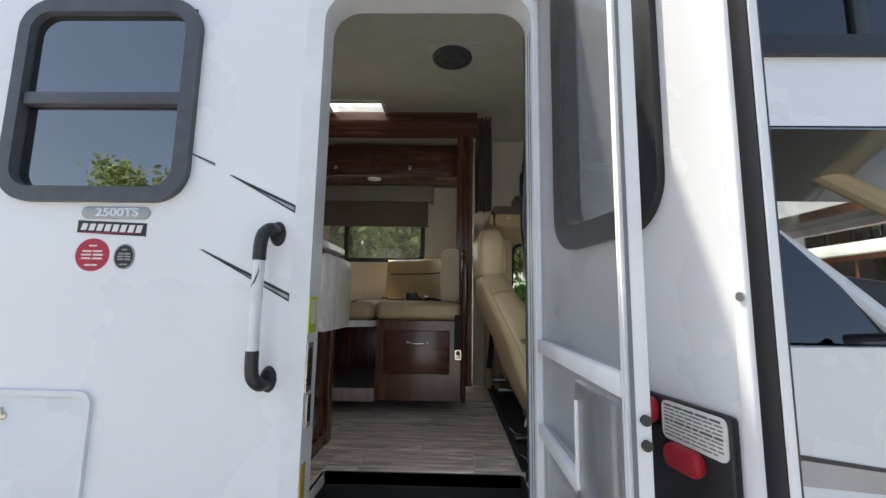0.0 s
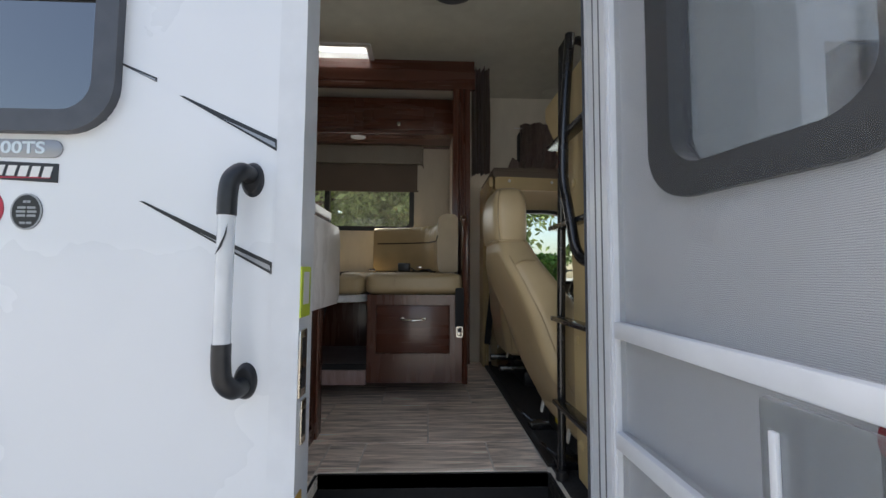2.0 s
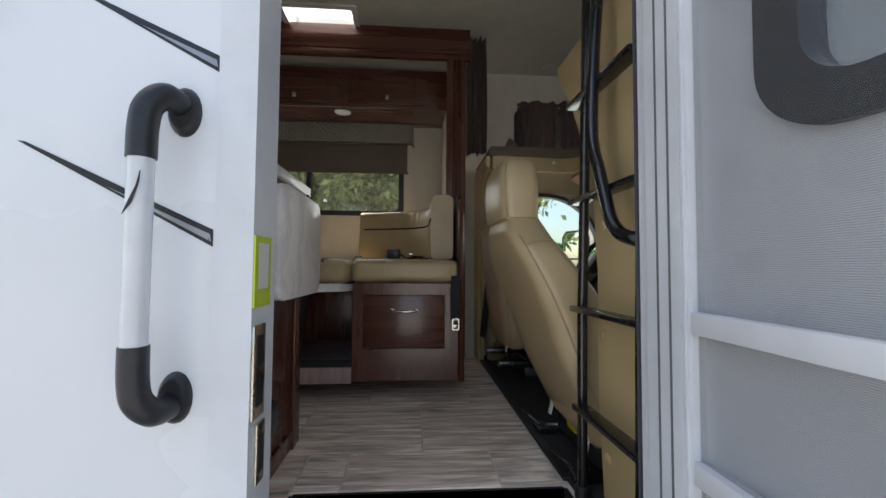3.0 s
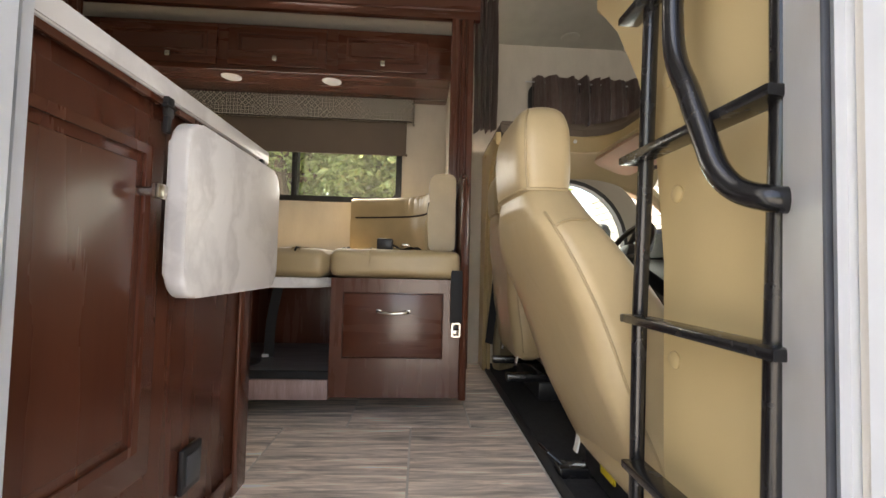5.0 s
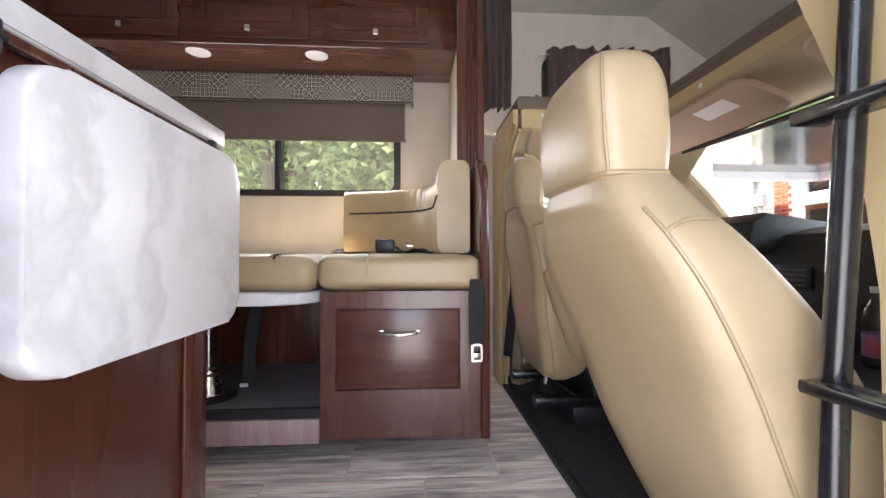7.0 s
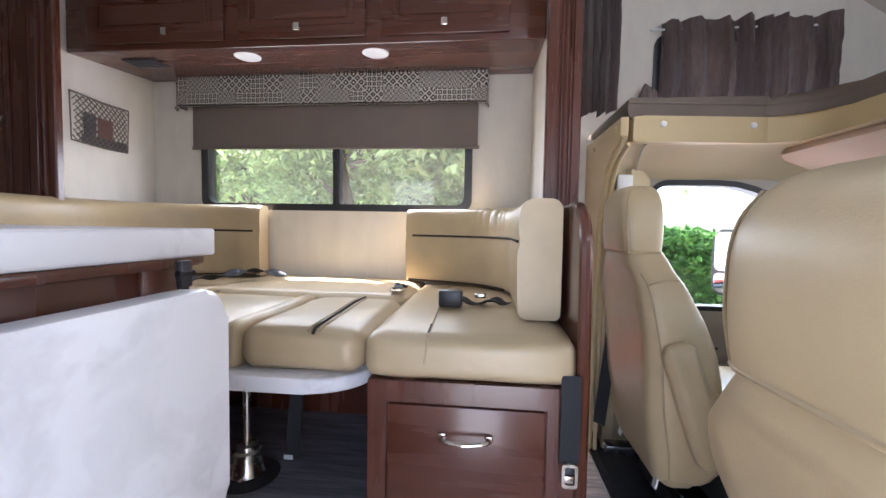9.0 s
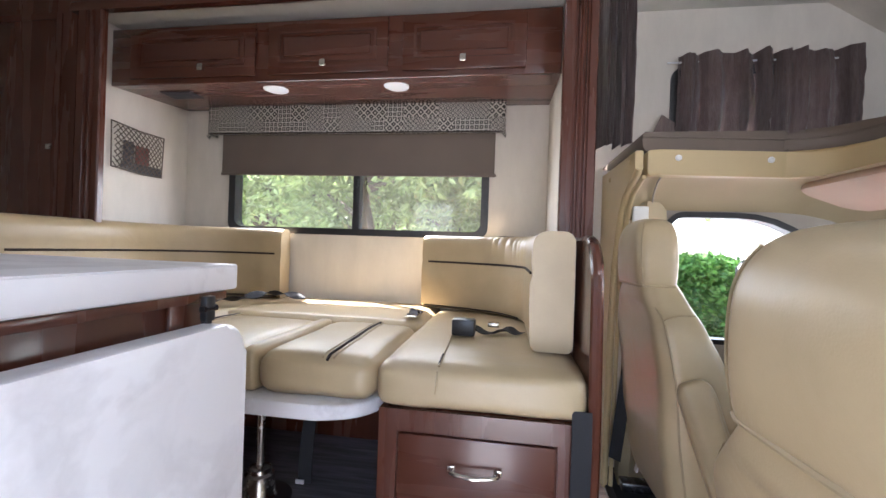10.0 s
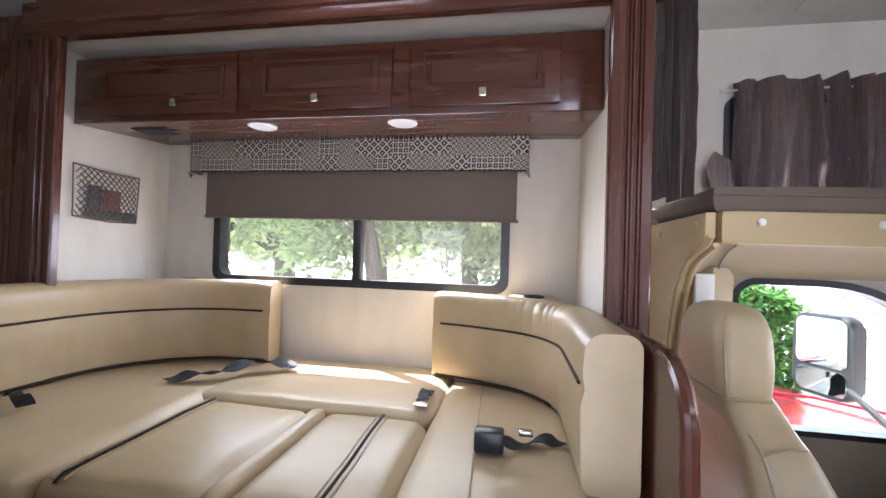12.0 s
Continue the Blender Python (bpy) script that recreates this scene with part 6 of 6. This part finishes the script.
structure("cabover_side_north", box(2.0, 2.78, 3.86, 3.92, 2.0, 3.14), GELCOAT, "white side of the over-cab body", "wall")
structure("cabover_front", box(2.74, 2.80, OUT, 3.92, 2.0, 3.14), GELCOAT, "white front of the over-cab body", "wall")
van = thing("van_cab", (1.9, 2.45, 0.0), "white van cab of the motorhome with a grey stripe", "van")
part("cab_body", prism([(0.95, 0.45), (0.95, 1.38), (1.50, 1.38), (2.05, 1.33), (2.95, 1.18), (3.05, 1.0), (3.05, 0.45)], "y", 1.27, 1.31, 0.01), GELCOAT, van)
part("cab_body", prism([(0.95, 0.45), (0.95, 1.33), (2.05, 1.40), (2.95, 1.18), (3.05, 1.0), (3.05, 0.45)], "y", 3.674, 3.70, 0.01), GELCOAT, van)
part("bonnet", prism([(2.06, 1.36), (2.95, 1.20), (3.06, 1.0), (3.06, 0.5), (3.0, 0.5), (2.93, 1.15), (2.06, 1.32)], "y", 1.31, 3.62, 0.01), GELCOAT, van)
part("a_pillar", tube([(1.16, 1.49, 1.93), (1.349, 1.47, 1.743), (1.482, 1.40, 1.575), (1.60, 1.32, 1.40)], [0.024, 0.024, 0.028, 0.03], 10), GELCOAT, van)
part("door_glass", sloped(prism([(0.95, 1.385), (1.57, 1.385), (1.47, 1.56), (1.335, 1.735), (1.15, 1.915), (0.95, 1.96)], "y", 1.482, 1.488), -1), TINT, van)
part("stripe", prism([(0.96, 1.02), (1.6, 0.97), (3.0, 1.0), (3.0, 1.03), (1.6, 1.02), (0.96, 1.10)], "y", 1.2665, 1.269), SILVER, van)
part("stripe", prism([(0.96, 1.10), (1.6, 1.02), (3.0, 1.03), (3.0, 1.037), (1.6, 1.03), (0.96, 1.115)], "y", 1.266, 1.269), INK, van)
part("door_gap", box(1.545, 1.551, 1.2655, 1.2695, 0.5, 1.38), SEAL, van)
MIRROR = material("mirror_glass", (0.82, 0.85, 0.88), 0.02, metal=1.0, vary=0.0, rough_vary=0.0)
for y, s, x in ((1.27, -1, 1.48), (3.66, 1, 1.50)):
    mir = thing("side_mirror", (x, y, 1.40), "black-framed towing mirror on an arm outside the cab door", "mirror", "towing mirrors")
    mm = Matrix.Translation((x, y + s * 0.57, 1.60)) @ Matrix.Rotation(radians(20 * s), 4, "Z")
    part("mirror_arm", tube(smooth_line([(1.40, y - s * 0.03, 1.40), (1.44, y + s * 0.12, 1.42), (x + 0.05, y + s * 0.50, 1.47)], 4), 0.014, 8), PLASTIC, mir)
    hs = part("mirror_housing", turned(prism(rounded(-0.135, 0.135, -0.20, 0.20, 0.05, 6), "x", -0.01, 0.07, 0.02, 3), mm), PLASTIC, mir)
    part("mirror_glass", turned(prism(rounded(-0.115, 0.115, -0.050, 0.182, 0.035, 6), "x", -0.014, -0.0095), mm), MIRROR, hs)
    part("wide_glass", turned(prism(rounded(-0.115, 0.115, -0.182, -0.066, 0.035, 6), "x", -0.014, -0.0095), mm), MIRROR, hs)
structure("underbody", box(-3.25, 0.95, 1.30, 3.85, 0.40, 0.53), SEAL, "dark underbody of the motorhome", "body")
structure("wall_skirt_north", box(-3.3, 0.60, 3.88, 3.94, 0.42, 0.95), GELCOAT, "white lower wall on the far side", "wall")
for x in (-2.3, 2.45):
    for y in (1.45, 3.5):
        tyre = thing("wheel", (x, y, 0), "black tyre with a steel rim under the motorhome", "wheel", "motorhome wheels")
        tm = Matrix.Translation((x, y, 0.38)) @ Matrix.Rotation(radians(90), 4, "X")
        part("tyre", turned(lathe([(0.23, -0.1), (0.35, -0.11), (0.38, -0.07), (0.38, 0.07), (0.35, 0.11), (0.23, 0.1)], (0, 0, 0), 28), tm), SEAL, tyre)
        part("rim", turned(lathe([(0.22, -0.06), (0.23, 0.085), (0.15, 0.05), (0.05, 0.06)], (0, 0, 0), 24), tm), ALLOY, tyre)
step = thing("entry_step", (0.16, 0.95, 0.0), "black folding steel entry step below the door", "step")
part("tread", box(-0.12, 0.44, 0.95, 1.20, 0.28, 0.31, 0.006), STEELBLACK, step)
for x in (-0.11, 0.43):
    part("bracket", prism([(0.97, 0.28), (1.02, 0.28), (1.30, 0.50), (1.22, 0.50)], "x", x - 0.012, x + 0.012), STEELBLACK, step)

# ---- ground and surroundings ----
ASPHALT = material("pale_driveway", (0.30, 0.29, 0.275), 0.9, vary=0.1, scale=0.7, grain=0.3, grain_scale=40, bump=0.3, bump_scale=80)
structure("ground", box(-300, 300, -300, 300, -0.2, 0.0), ASPHALT, "pale concrete driveway ground", "ground")
LAWN = material("mown_grass", (0.07, 0.115, 0.03), 0.9, vary=0.2, scale=3, grain=0.5, grain_scale=60, bump=0.6, bump_scale=90)
structure("lawn", prism([(-30, 5.2), (0.9, 5.2), (2.2, 7.2), (7.0, 7.2), (7.0, 9.0), (-30, 9.0)], "z", 0.0, 0.05), LAWN, "mown grass strip beside the drive", "lawn")


def leaf_material(name, colour, second):
    m = material(name, colour, 0.45, second=second, scale=1.2, grain=0.4, grain_scale=9)
    nt = m.node_tree
    b = nt.nodes["Principled BSDF"]
    geo = nt.nodes.new("ShaderNodeNewGeometry")
    mix = nt.nodes.new("ShaderNodeMix")
    mix.data_type = "RGBA"
    mix.blend_type = "MULTIPLY"
    mix.inputs[0].default_value = 1.0
    rg = nt.nodes.new("ShaderNodeMapRange")
    rg.inputs[3].default_value, rg.inputs[4].default_value = 0.55, 1.3
    nt.links.new(geo.outputs["Random Per Island"], rg.inputs[0])
    nt.links.new(b.inputs["Base Color"].links[0].from_socket, mix.inputs[6])
    nt.links.new(rg.outputs[0], mix.inputs[7])
    nt.links.new(mix.outputs[2], b.inputs["Base Color"])
    tr, ms = nt.nodes.new("ShaderNodeBsdfTranslucent"), nt.nodes.new("ShaderNodeMixShader")
    nt.links.new(mix.outputs[2], tr.inputs[0])
    ms.inputs[0].default_value = 0.5
    nt.links.new(b.outputs[0], ms.inputs[1])
    nt.links.new(tr.outputs[0], ms.inputs[2])
    nt.links.new(ms.outputs[0], nt.nodes["Material Output"].inputs[0])
    return m


LEAF = leaf_material("bright_green_leaves", (0.46, 0.55, 0.25), (0.27, 0.36, 0.13))
BOX = leaf_material("hedge_leaves", (0.20, 0.40, 0.09), (0.09, 0.22, 0.045))
BARK = material("grey_brown_bark", (0.13, 0.10, 0.075), 0.9, vary=0.2, scale=12, bump=0.8, bump_scale=40, stretch=(2, 2, 0.4))


def leaves(points, size, rnd, droop=0.5, long=2.4):
    """Pointed, folded leaves at the points, as one mesh of many loose pieces."""
    verts, faces = [], []
    for p in points:
        d = Vector((rnd.gauss(0, 1), rnd.gauss(0, 1), rnd.gauss(-droop, 0.6))).normalized()
        s = d.cross(Vector((rnd.gauss(0, 1), rnd.gauss(0, 1), rnd.gauss(0, 1)))).normalized()
        n = d.cross(s)
        q = size * rnd.uniform(0.65, 1.35)
        w = q / long / 2 * 1.1
        i = len(verts)
        verts += [p, p + d * q * 0.45 + s * w + n * w * 0.4, p + d * q, p + d * q * 0.45 - s * w + n * w * 0.4]
        faces += [(i, i + 1, i + 2), (i, i + 2, i + 3)]
    return verts, faces


def leaf_mesh(name, verts, faces, mat, parent):
    me = bpy.data.meshes.new(name)
    me.from_pydata([tuple(v) for v in verts], [], faces)
    me.materials.append(mat)
    ob = new(name, me)
    ob.parent = parent
    ob.matrix_parent_inverse = Matrix.Translation(-Vector(parent.location))
    return ob


def tree(x, y, height, spread, count, size, seed, low=0.25, label="leafy green tree with a grey-brown trunk"):
    rnd = random.Random(seed)
    t = thing("tree", (x, y, 0), label, "tree")
    top = Vector((x + rnd.uniform(-0.3, 0.3), y + rnd.uniform(-0.3, 0.3), height * 0.75))
    base = Vector((x, y, 0))
    trunk = tube(smooth_line([base, base.lerp(top, 0.35) + Vector((0.08, 0.05, 0)), base.lerp(top, 0.7) - Vector((0.06, 0.04, 0)), top], 5), [0.16 * (1 - 0.045 * k) * height / 5 for k in range(16)], 10)
    ends = []
    for k in range(16):
        f = rnd.uniform(low, 0.95)
        a = 2.4 * k + rnd.uniform(-0.3, 0.3)
        s = base.lerp(top, f)
        r = spread * (1 - 0.55 * abs(f - 0.45)) * rnd.uniform(0.6, 1.0)
        e = s + Vector((math.cos(a) * r, math.sin(a) * r, rnd.uniform(0.1, 0.9) * height * 0.2))
        m = s.lerp(e, 0.5) + Vector((0, 0, 0.12 * height * 0.3))
        join(trunk, tube(smooth_line([s, m, e], 4), [0.05 * height / 5 * (1 - 0.09 * q) for q in range(9)], 6))
        ends += [s.lerp(e, q) + Vector((0, 0, 0.15 * math.sin(3 * q))) for q in (0.45, 0.65, 0.85, 1.0)]
    part("trunk", trunk, BARK, t)
    pts = []
    clumps = [(c + Vector((rnd.gauss(0, 0.25), rnd.gauss(0, 0.25), rnd.gauss(0, 0.2))) * spread * 0.4, rnd.uniform(0.16, 0.36) * spread) for c in ends for _ in range(2)]
    while len(pts) < count:
        c, r = rnd.choice(clumps)
        v = Vector((rnd.gauss(0, 1), rnd.gauss(0, 1), rnd.gauss(0, 0.75))) * r * 0.5
        pts.append(c + v)
    leaf_mesh("crown", *leaves(pts, size, rnd), LEAF, t)
    return t


tree(-1.9, 7.4, 5.4, 1.9, 14000, 0.15, 3, 0.46)
tree(0.4, 7.0, 5.2, 1.7, 12000, 0.15, 8, 0.46, "leafy green tree with drooping pale leaves")
tree(-4.6, 9.4, 6.4, 2.4, 9000, 0.2, 12, 0.36)
tree(-0.8, 9.2, 6.0, 2.2, 10000, 0.18, 41, 0.36)
tree(-3.2, 11.6, 6.6, 2.4, 8000, 0.22, 43, 0.3)
tree(-16, 30.0, 9.0, 4.2, 7000, 0.5, 17)
tree(-2.0, 36.0, 10.0, 5.0, 7000, 0.55, 19)
tree(-11.5, -13.6, 7.8, 2.6, 9000, 0.26, 23, 0.2, "leafy tree across the drive")


def hedge(x0, x1, y0, y1, z1, count, seed, label):
    rnd = random.Random(seed)
    h = thing("hedge", ((x0 + x1) / 2, (y0 + y1) / 2, 0), label, "hedge")
    core = cushion(x0 + 0.12, x1 - 0.12, y0 + 0.12, y1 - 0.12, 0.02, z1 - 0.12, 0.3, 0.05, 8)
    part("hedge_core", core, BOX, h)
    pts = []
    for _ in range(count):
        u, v, w = rnd.random(), rnd.random(), rnd.random()
        f = rnd.choice("xXyYzz")
        p = Vector((x0 + (x1 - x0) * u, y0 + (y1 - y0) * v, z1 * w))
        if f == "x": p.x = x0
        if f == "X": p.x = x1
        if f == "y": p.y = y0
        if f == "Y": p.y = y1
        if f == "z": p.z = z1
        c = Vector(((x0 + x1) / 2, (y0 + y1) / 2, z1 * 0.5))
        b = 0.07 * noise.noise(p * 2.2)
        r = Vector(((p.x - c.x) / ((x1 - x0) / 2), (p.y - c.y) / ((y1 - y0) / 2), max(0, (p.z - c.z) / (z1 / 2))))
        k = sum(abs(q) ** 6 for q in r) ** (1 / 6)
        p = c + (p - c) * ((1 + b) / max(k, 1.0))
        pts.append(p + Vector((rnd.gauss(0, 0.03), rnd.gauss(0, 0.03), rnd.gauss(0, 0.03))))
    leaf_mesh("leaves", *leaves(pts, 0.075, rnd, 0.0, 1.8), BOX, h)
    return h


hedge(1.2, 2.85, 6.4, 7.6, 1.76, 14000, 31, "dense clipped green hedge beside the drive")

RED = material("red_car_paint", (0.55, 0.02, 0.03), 0.25, vary=0.03, scale=4, coat=0.8)
car = thing("red_car", (0.8, 5.25, 0), "red parked car beside the motorhome", "car")
prof = [(-1.55, 0.35), (-1.60, 0.75), (-1.45, 0.98), (-0.9, 1.03), (0.75, 1.02), (1.35, 1.0), (2.25, 0.90), (2.62, 0.72), (2.66, 0.35)]
part("body", prism(prof, "y", 4.42, 6.02, 0.06, 3), RED, car)
part("cabin", prism([(-1.3, 0.97), (-0.75, 1.36), (0.15, 1.40), (0.95, 0.98)], "y", 4.55, 5.89, 0.05, 3), TINT, car)
part("roof", prism([(-0.8, 1.37), (0.15, 1.405), (0.15, 1.43), (-0.8, 1.40)], "y", 4.58, 5.86, 0.01), RED, car)
part("bonnet_crease", tube([(1.0, 4.75, 1.025), (1.6, 4.8, 1.0), (2.3, 4.9, 0.905)], 0.012, 6), RED, car)
part("bonnet_crease", tube([(1.0, 5.69, 1.025), (1.6, 5.64, 1.0), (2.3, 5.54, 0.905)], 0.012, 6), RED, car)
for y in (4.62, 5.82):
    part("headlight", cushion(2.35, 2.62, y - 0.13, y + 0.13, 0.66, 0.80, 0.05, 0.01, 6), ALLOY, car)
for x in (-0.9, 1.85):
    for y in (4.50, 5.94):
        tm = Matrix.Translation((x, y, 0.31)) @ Matrix.Rotation(radians(90), 4, "X")
        wh = part("wheel", turned(lathe([(0.19, -0.09), (0.29, -0.095), (0.31, -0.06), (0.31, 0.06), (0.29, 0.095), (0.19, 0.09)], (0, 0, 0), 24), tm), SEAL, car)
        part("rim", turned(lathe([(0.18, -0.095), (0.19, 0.093), (0.1, 0.07), (0.04, 0.08)], (0, 0, 0), 20), tm), ALLOY, wh)
car.location.x += 0.75

# ---- house in front of the motorhome ----
BRICKM = material("orange_red_brick", (0.46, 0.10, 0.045), 0.85, second=(0.33, 0.065, 0.035), scale=8, grain=0.4, grain_scale=60, bump=0.4, bump_scale=120, random_tint=0.3)
STONE = material("pale_grey_stone", (0.44, 0.42, 0.39), 0.85, vary=0.1, scale=3, grain=0.3, grain_scale=50, bump=0.4, bump_scale=60)
LIMESTONE = material("cream_limestone", (0.58, 0.52, 0.42), 0.8, vary=0.06, scale=3, grain=0.2, grain_scale=60, bump=0.2, bump_scale=80)
WHITEWOOD = material("white_painted_trim", (0.75, 0.75, 0.73), 0.5, vary=0.03)
house = thing("house", (8.2, 9.0, 0), "brick and pale stone house with white-trimmed garage openings", "house")
HX = 7.6
bays = [(3.2, 5.8), (6.5, 9.1), (9.8, 12.4), (13.1, 15.7)]
bm = box(HX, HX + 0.4, 2.0, 17.0, 4.05, 6.4)
edges = [2.0] + [v for b in bays for v in b] + [17.0]
for a, b in zip(edges[::2], edges[1::2]):
    box(HX, HX + 0.4, a, b, 0, 4.05, bm=bm)
part("wall", bm, STONE, house)
part("inner_wall", box(HX + 2.5, HX + 2.6, 2.0, 17.0, 0, 6.0), STONE, house)
part("roof", prism([(HX - 0.5, 6.4), (HX + 4, 8.8), (HX + 8, 6.4)], "y", 1.6, 17.4, 0.0), material("grey_shingle_roof", (0.09, 0.085, 0.08), 0.9, vary=0.2, scale=10, bump=0.5, bump_scale=30), house)
WOODDOOR = material("stained_garage_door", (0.22, 0.075, 0.03), 0.5, vary=0.12, scale=4, grain=0.4, grain_scale=40)
for a, b in bays:
    part("lintel", box(HX - 0.10, HX + 0.001, a - 0.45, b + 0.45, 3.55, 4.15, 0.02), LIMESTONE, house)
    f = part("opening_frame", ring([(a, 0), (b, 0), (b, 3.55), (a, 3.55)], [(a + 0.14, 0.001), (b - 0.14, 0.001), (b - 0.14, 3.40), (a + 0.14, 3.40)], "x", HX - 0.03, HX + 0.2), WHITEWOOD, house)
    d = part("garage_door", box(HX + 0.12, HX + 0.17, a + 0.14, b - 0.14, 0.0, 2.5), WOODDOOR, house)
    part("header", box(HX - 0.02, HX + 0.2, a + 0.14, b - 0.14, 2.5, 2.72, 0.01), WHITEWOOD, house)
    for k in range(4):
        y = a + 0.2 + (b - a - 0.4) * k / 4
        part("pane", box(HX + 0.10, HX + 0.12, y + 0.04, y + (b - a - 0.4) / 4 - 0.04, 1.85, 2.4), TINT, d)
        part("transom_pane", box(HX + 0.10, HX + 0.12, y + 0.04, y + (b - a - 0.4) / 4 - 0.04, 2.76, 3.36), TINT, f)
brick_me = mesh_from("brick", box(-0.05, 0.05, -0.105, 0.105, -0.0325, 0.0325, 0.006, 1), BRICKM)
for a, b in ((5.8, 6.5), (9.1, 9.8), (12.4, 13.1)):
    pier = part("brick_pier", box(HX - 0.06, HX + 0.002, a + 0.03, b - 0.03, 0.6, 3.55), GROUT, house)
    row = 0
    z = 1.3
    while z < 3.53:
        y = a + 0.03 + 0.115 - (0.11 if row % 2 else 0)
        while y < b - 0.03:
            lo, hi = max(y - 0.105, a + 0.02), min(y + 0.105, b - 0.02)
            if hi - lo > 0.06:
                bk = new("brick", brick_me)
                bk.parent = pier
                bk.location = (HX - 0.025, (lo + hi) / 2, z)
                bk.scale = (1, (hi - lo) / 0.21, 1)
            y += 0.22
        z += 0.0755
        row += 1
for a, b, z0, z1 in ((3.4, 4.6, 4.7, 5.9), (7.2, 8.4, 4.7, 5.9), (10.5, 11.7, 4.7, 5.9)):
    w = part("window", box(HX - 0.02, HX + 0.0, a, b, z0, z1), TINT, house)
    part("frame", ring([(a - 0.1, z0 - 0.1), (b + 0.1, z0 - 0.1), (b + 0.1, z1 + 0.1), (a - 0.1, z1 + 0.1)], [(a, z0), (b, z0), (b, z1), (a, z1)], "x", HX - 0.07, HX + 0.001), WHITEWOOD, w)
gw = thing("garden_wall", (6.6, 11.5, 0), "tall pale grey stone block wall with a limestone coping", "wall")
part("wall_core", box(6.52, 6.74, 8.6, 16.0, 0.0, 3.88), STONE, gw)
stone_me = mesh_from("stone_block", box(-0.06, 0.06, -0.22, 0.22, -0.115, 0.115, 0.014, 1), material("pale_stone_block", (0.36, 0.345, 0.32), 0.9, vary=0.1, scale=4, grain=0.3, grain_scale=50, bump=0.5, bump_scale=50, random_tint=0.4))
for r in range(16):
    for k in range(16):
        sb = new("stone_block", stone_me)
        sb.parent = gw
        sb.matrix_parent_inverse = Matrix.Translation(-Vector(gw.location))
        sb.location = (6.50, 8.75 + 0.456 * k + (0.22 if r % 2 else 0.0), 0.13 + 0.242 * r)
part("coping", box(6.42, 6.84, 8.5, 16.2, 3.89, 3.98, 0.015), LIMESTONE, gw)
chair = thing("garden_chair", (3.0, 5.55, 0), "white wire garden chair by the hedge", "chair")
WIRE = material("white_wire", (0.75, 0.76, 0.77), 0.4, vary=0.02)
part("seat", turned(lathe([(0.2, 0.0), (0.21, 0.012), (0.2, 0.02)], (0, 0, 0), 20), Matrix.Translation((3.0, 5.55, 0.45))), WIRE, chair)
part("backrest", join(tube([(3.0 + 0.2 * math.cos(radians(a)), 5.73, 0.72 + 0.24 * math.sin(radians(a))) for a in range(-60, 241, 20)], 0.009, 6), *[tube([(3.0 + q, 5.73, 0.52), (3.0 + q * 1.5, 5.73, 0.9)], 0.006, 5) for q in (-0.1, -0.05, 0.0, 0.05, 0.1)]), WIRE, chair)
for dx, dy in ((-0.15, -0.15), (0.15, -0.15), (-0.15, 0.15), (0.15, 0.15)):
    part("leg", tube([(3.0 + dx * 0.8, 5.55 + dy * 0.8, 0.45), (3.0 + dx * 1.3, 5.55 + dy * 1.3, 0.0)], 0.01, 6), WIRE, chair)

# ---- floor tiles ----
TW, TD = 0.486, 0.52
floor_ob = bpy.data.objects["floor"]
tile_meshes = {}


def tile(x0, x1, y0, y1):
    key = (round(x1 - x0, 3), round(y1 - y0, 3))
    if key not in tile_meshes:
        w, d = key
        tile_meshes[key] = mesh_from("tile", box(-w / 2, w / 2, -d / 2, d / 2, 0, 0.006, 0.0012, 1), TILE)
    ob = new("tile", tile_meshes[key])
    ob.parent = floor_ob
    ob.location = ((x0 + x1) / 2, (y0 + y1) / 2, FLOOR - 0.006)


gap = 0.0036
for j, y0 in enumerate([2.60 + TD * k for k in range(-3, 3)]):
    y1 = y0 + TD
    x = -0.15 - 8 * TW + (0.0 if j % 2 == 1 else 0.25)
    while x < 0.54:
        for a, b, c, d in ((x, x + TW, y0, y1),):
            a, b, c, d = max(a, -3.2), min(b, 0.528), max(c, INN + 0.01), min(d, 3.88)
            pieces = []
            if c < WELL[3] and b > WELL[0]:
                if a < WELL[0]:
                    pieces.append((a, min(b, WELL[0] - 0.012), c, d))
                lo = max(a, WELL[0] - 0.012)
                if d > WELL[3] + 0.02:
                    pieces.append((lo, b, WELL[3] + 0.012, d))
            else:
                pieces.append((a, b, c, d))
            for q in pieces:
                if q[1] - q[0] > 0.02 and q[3] - q[2] > 0.02:
                    tile(q[0] + gap, q[1] - gap, q[2] + gap, q[3] - gap)
        x += TW
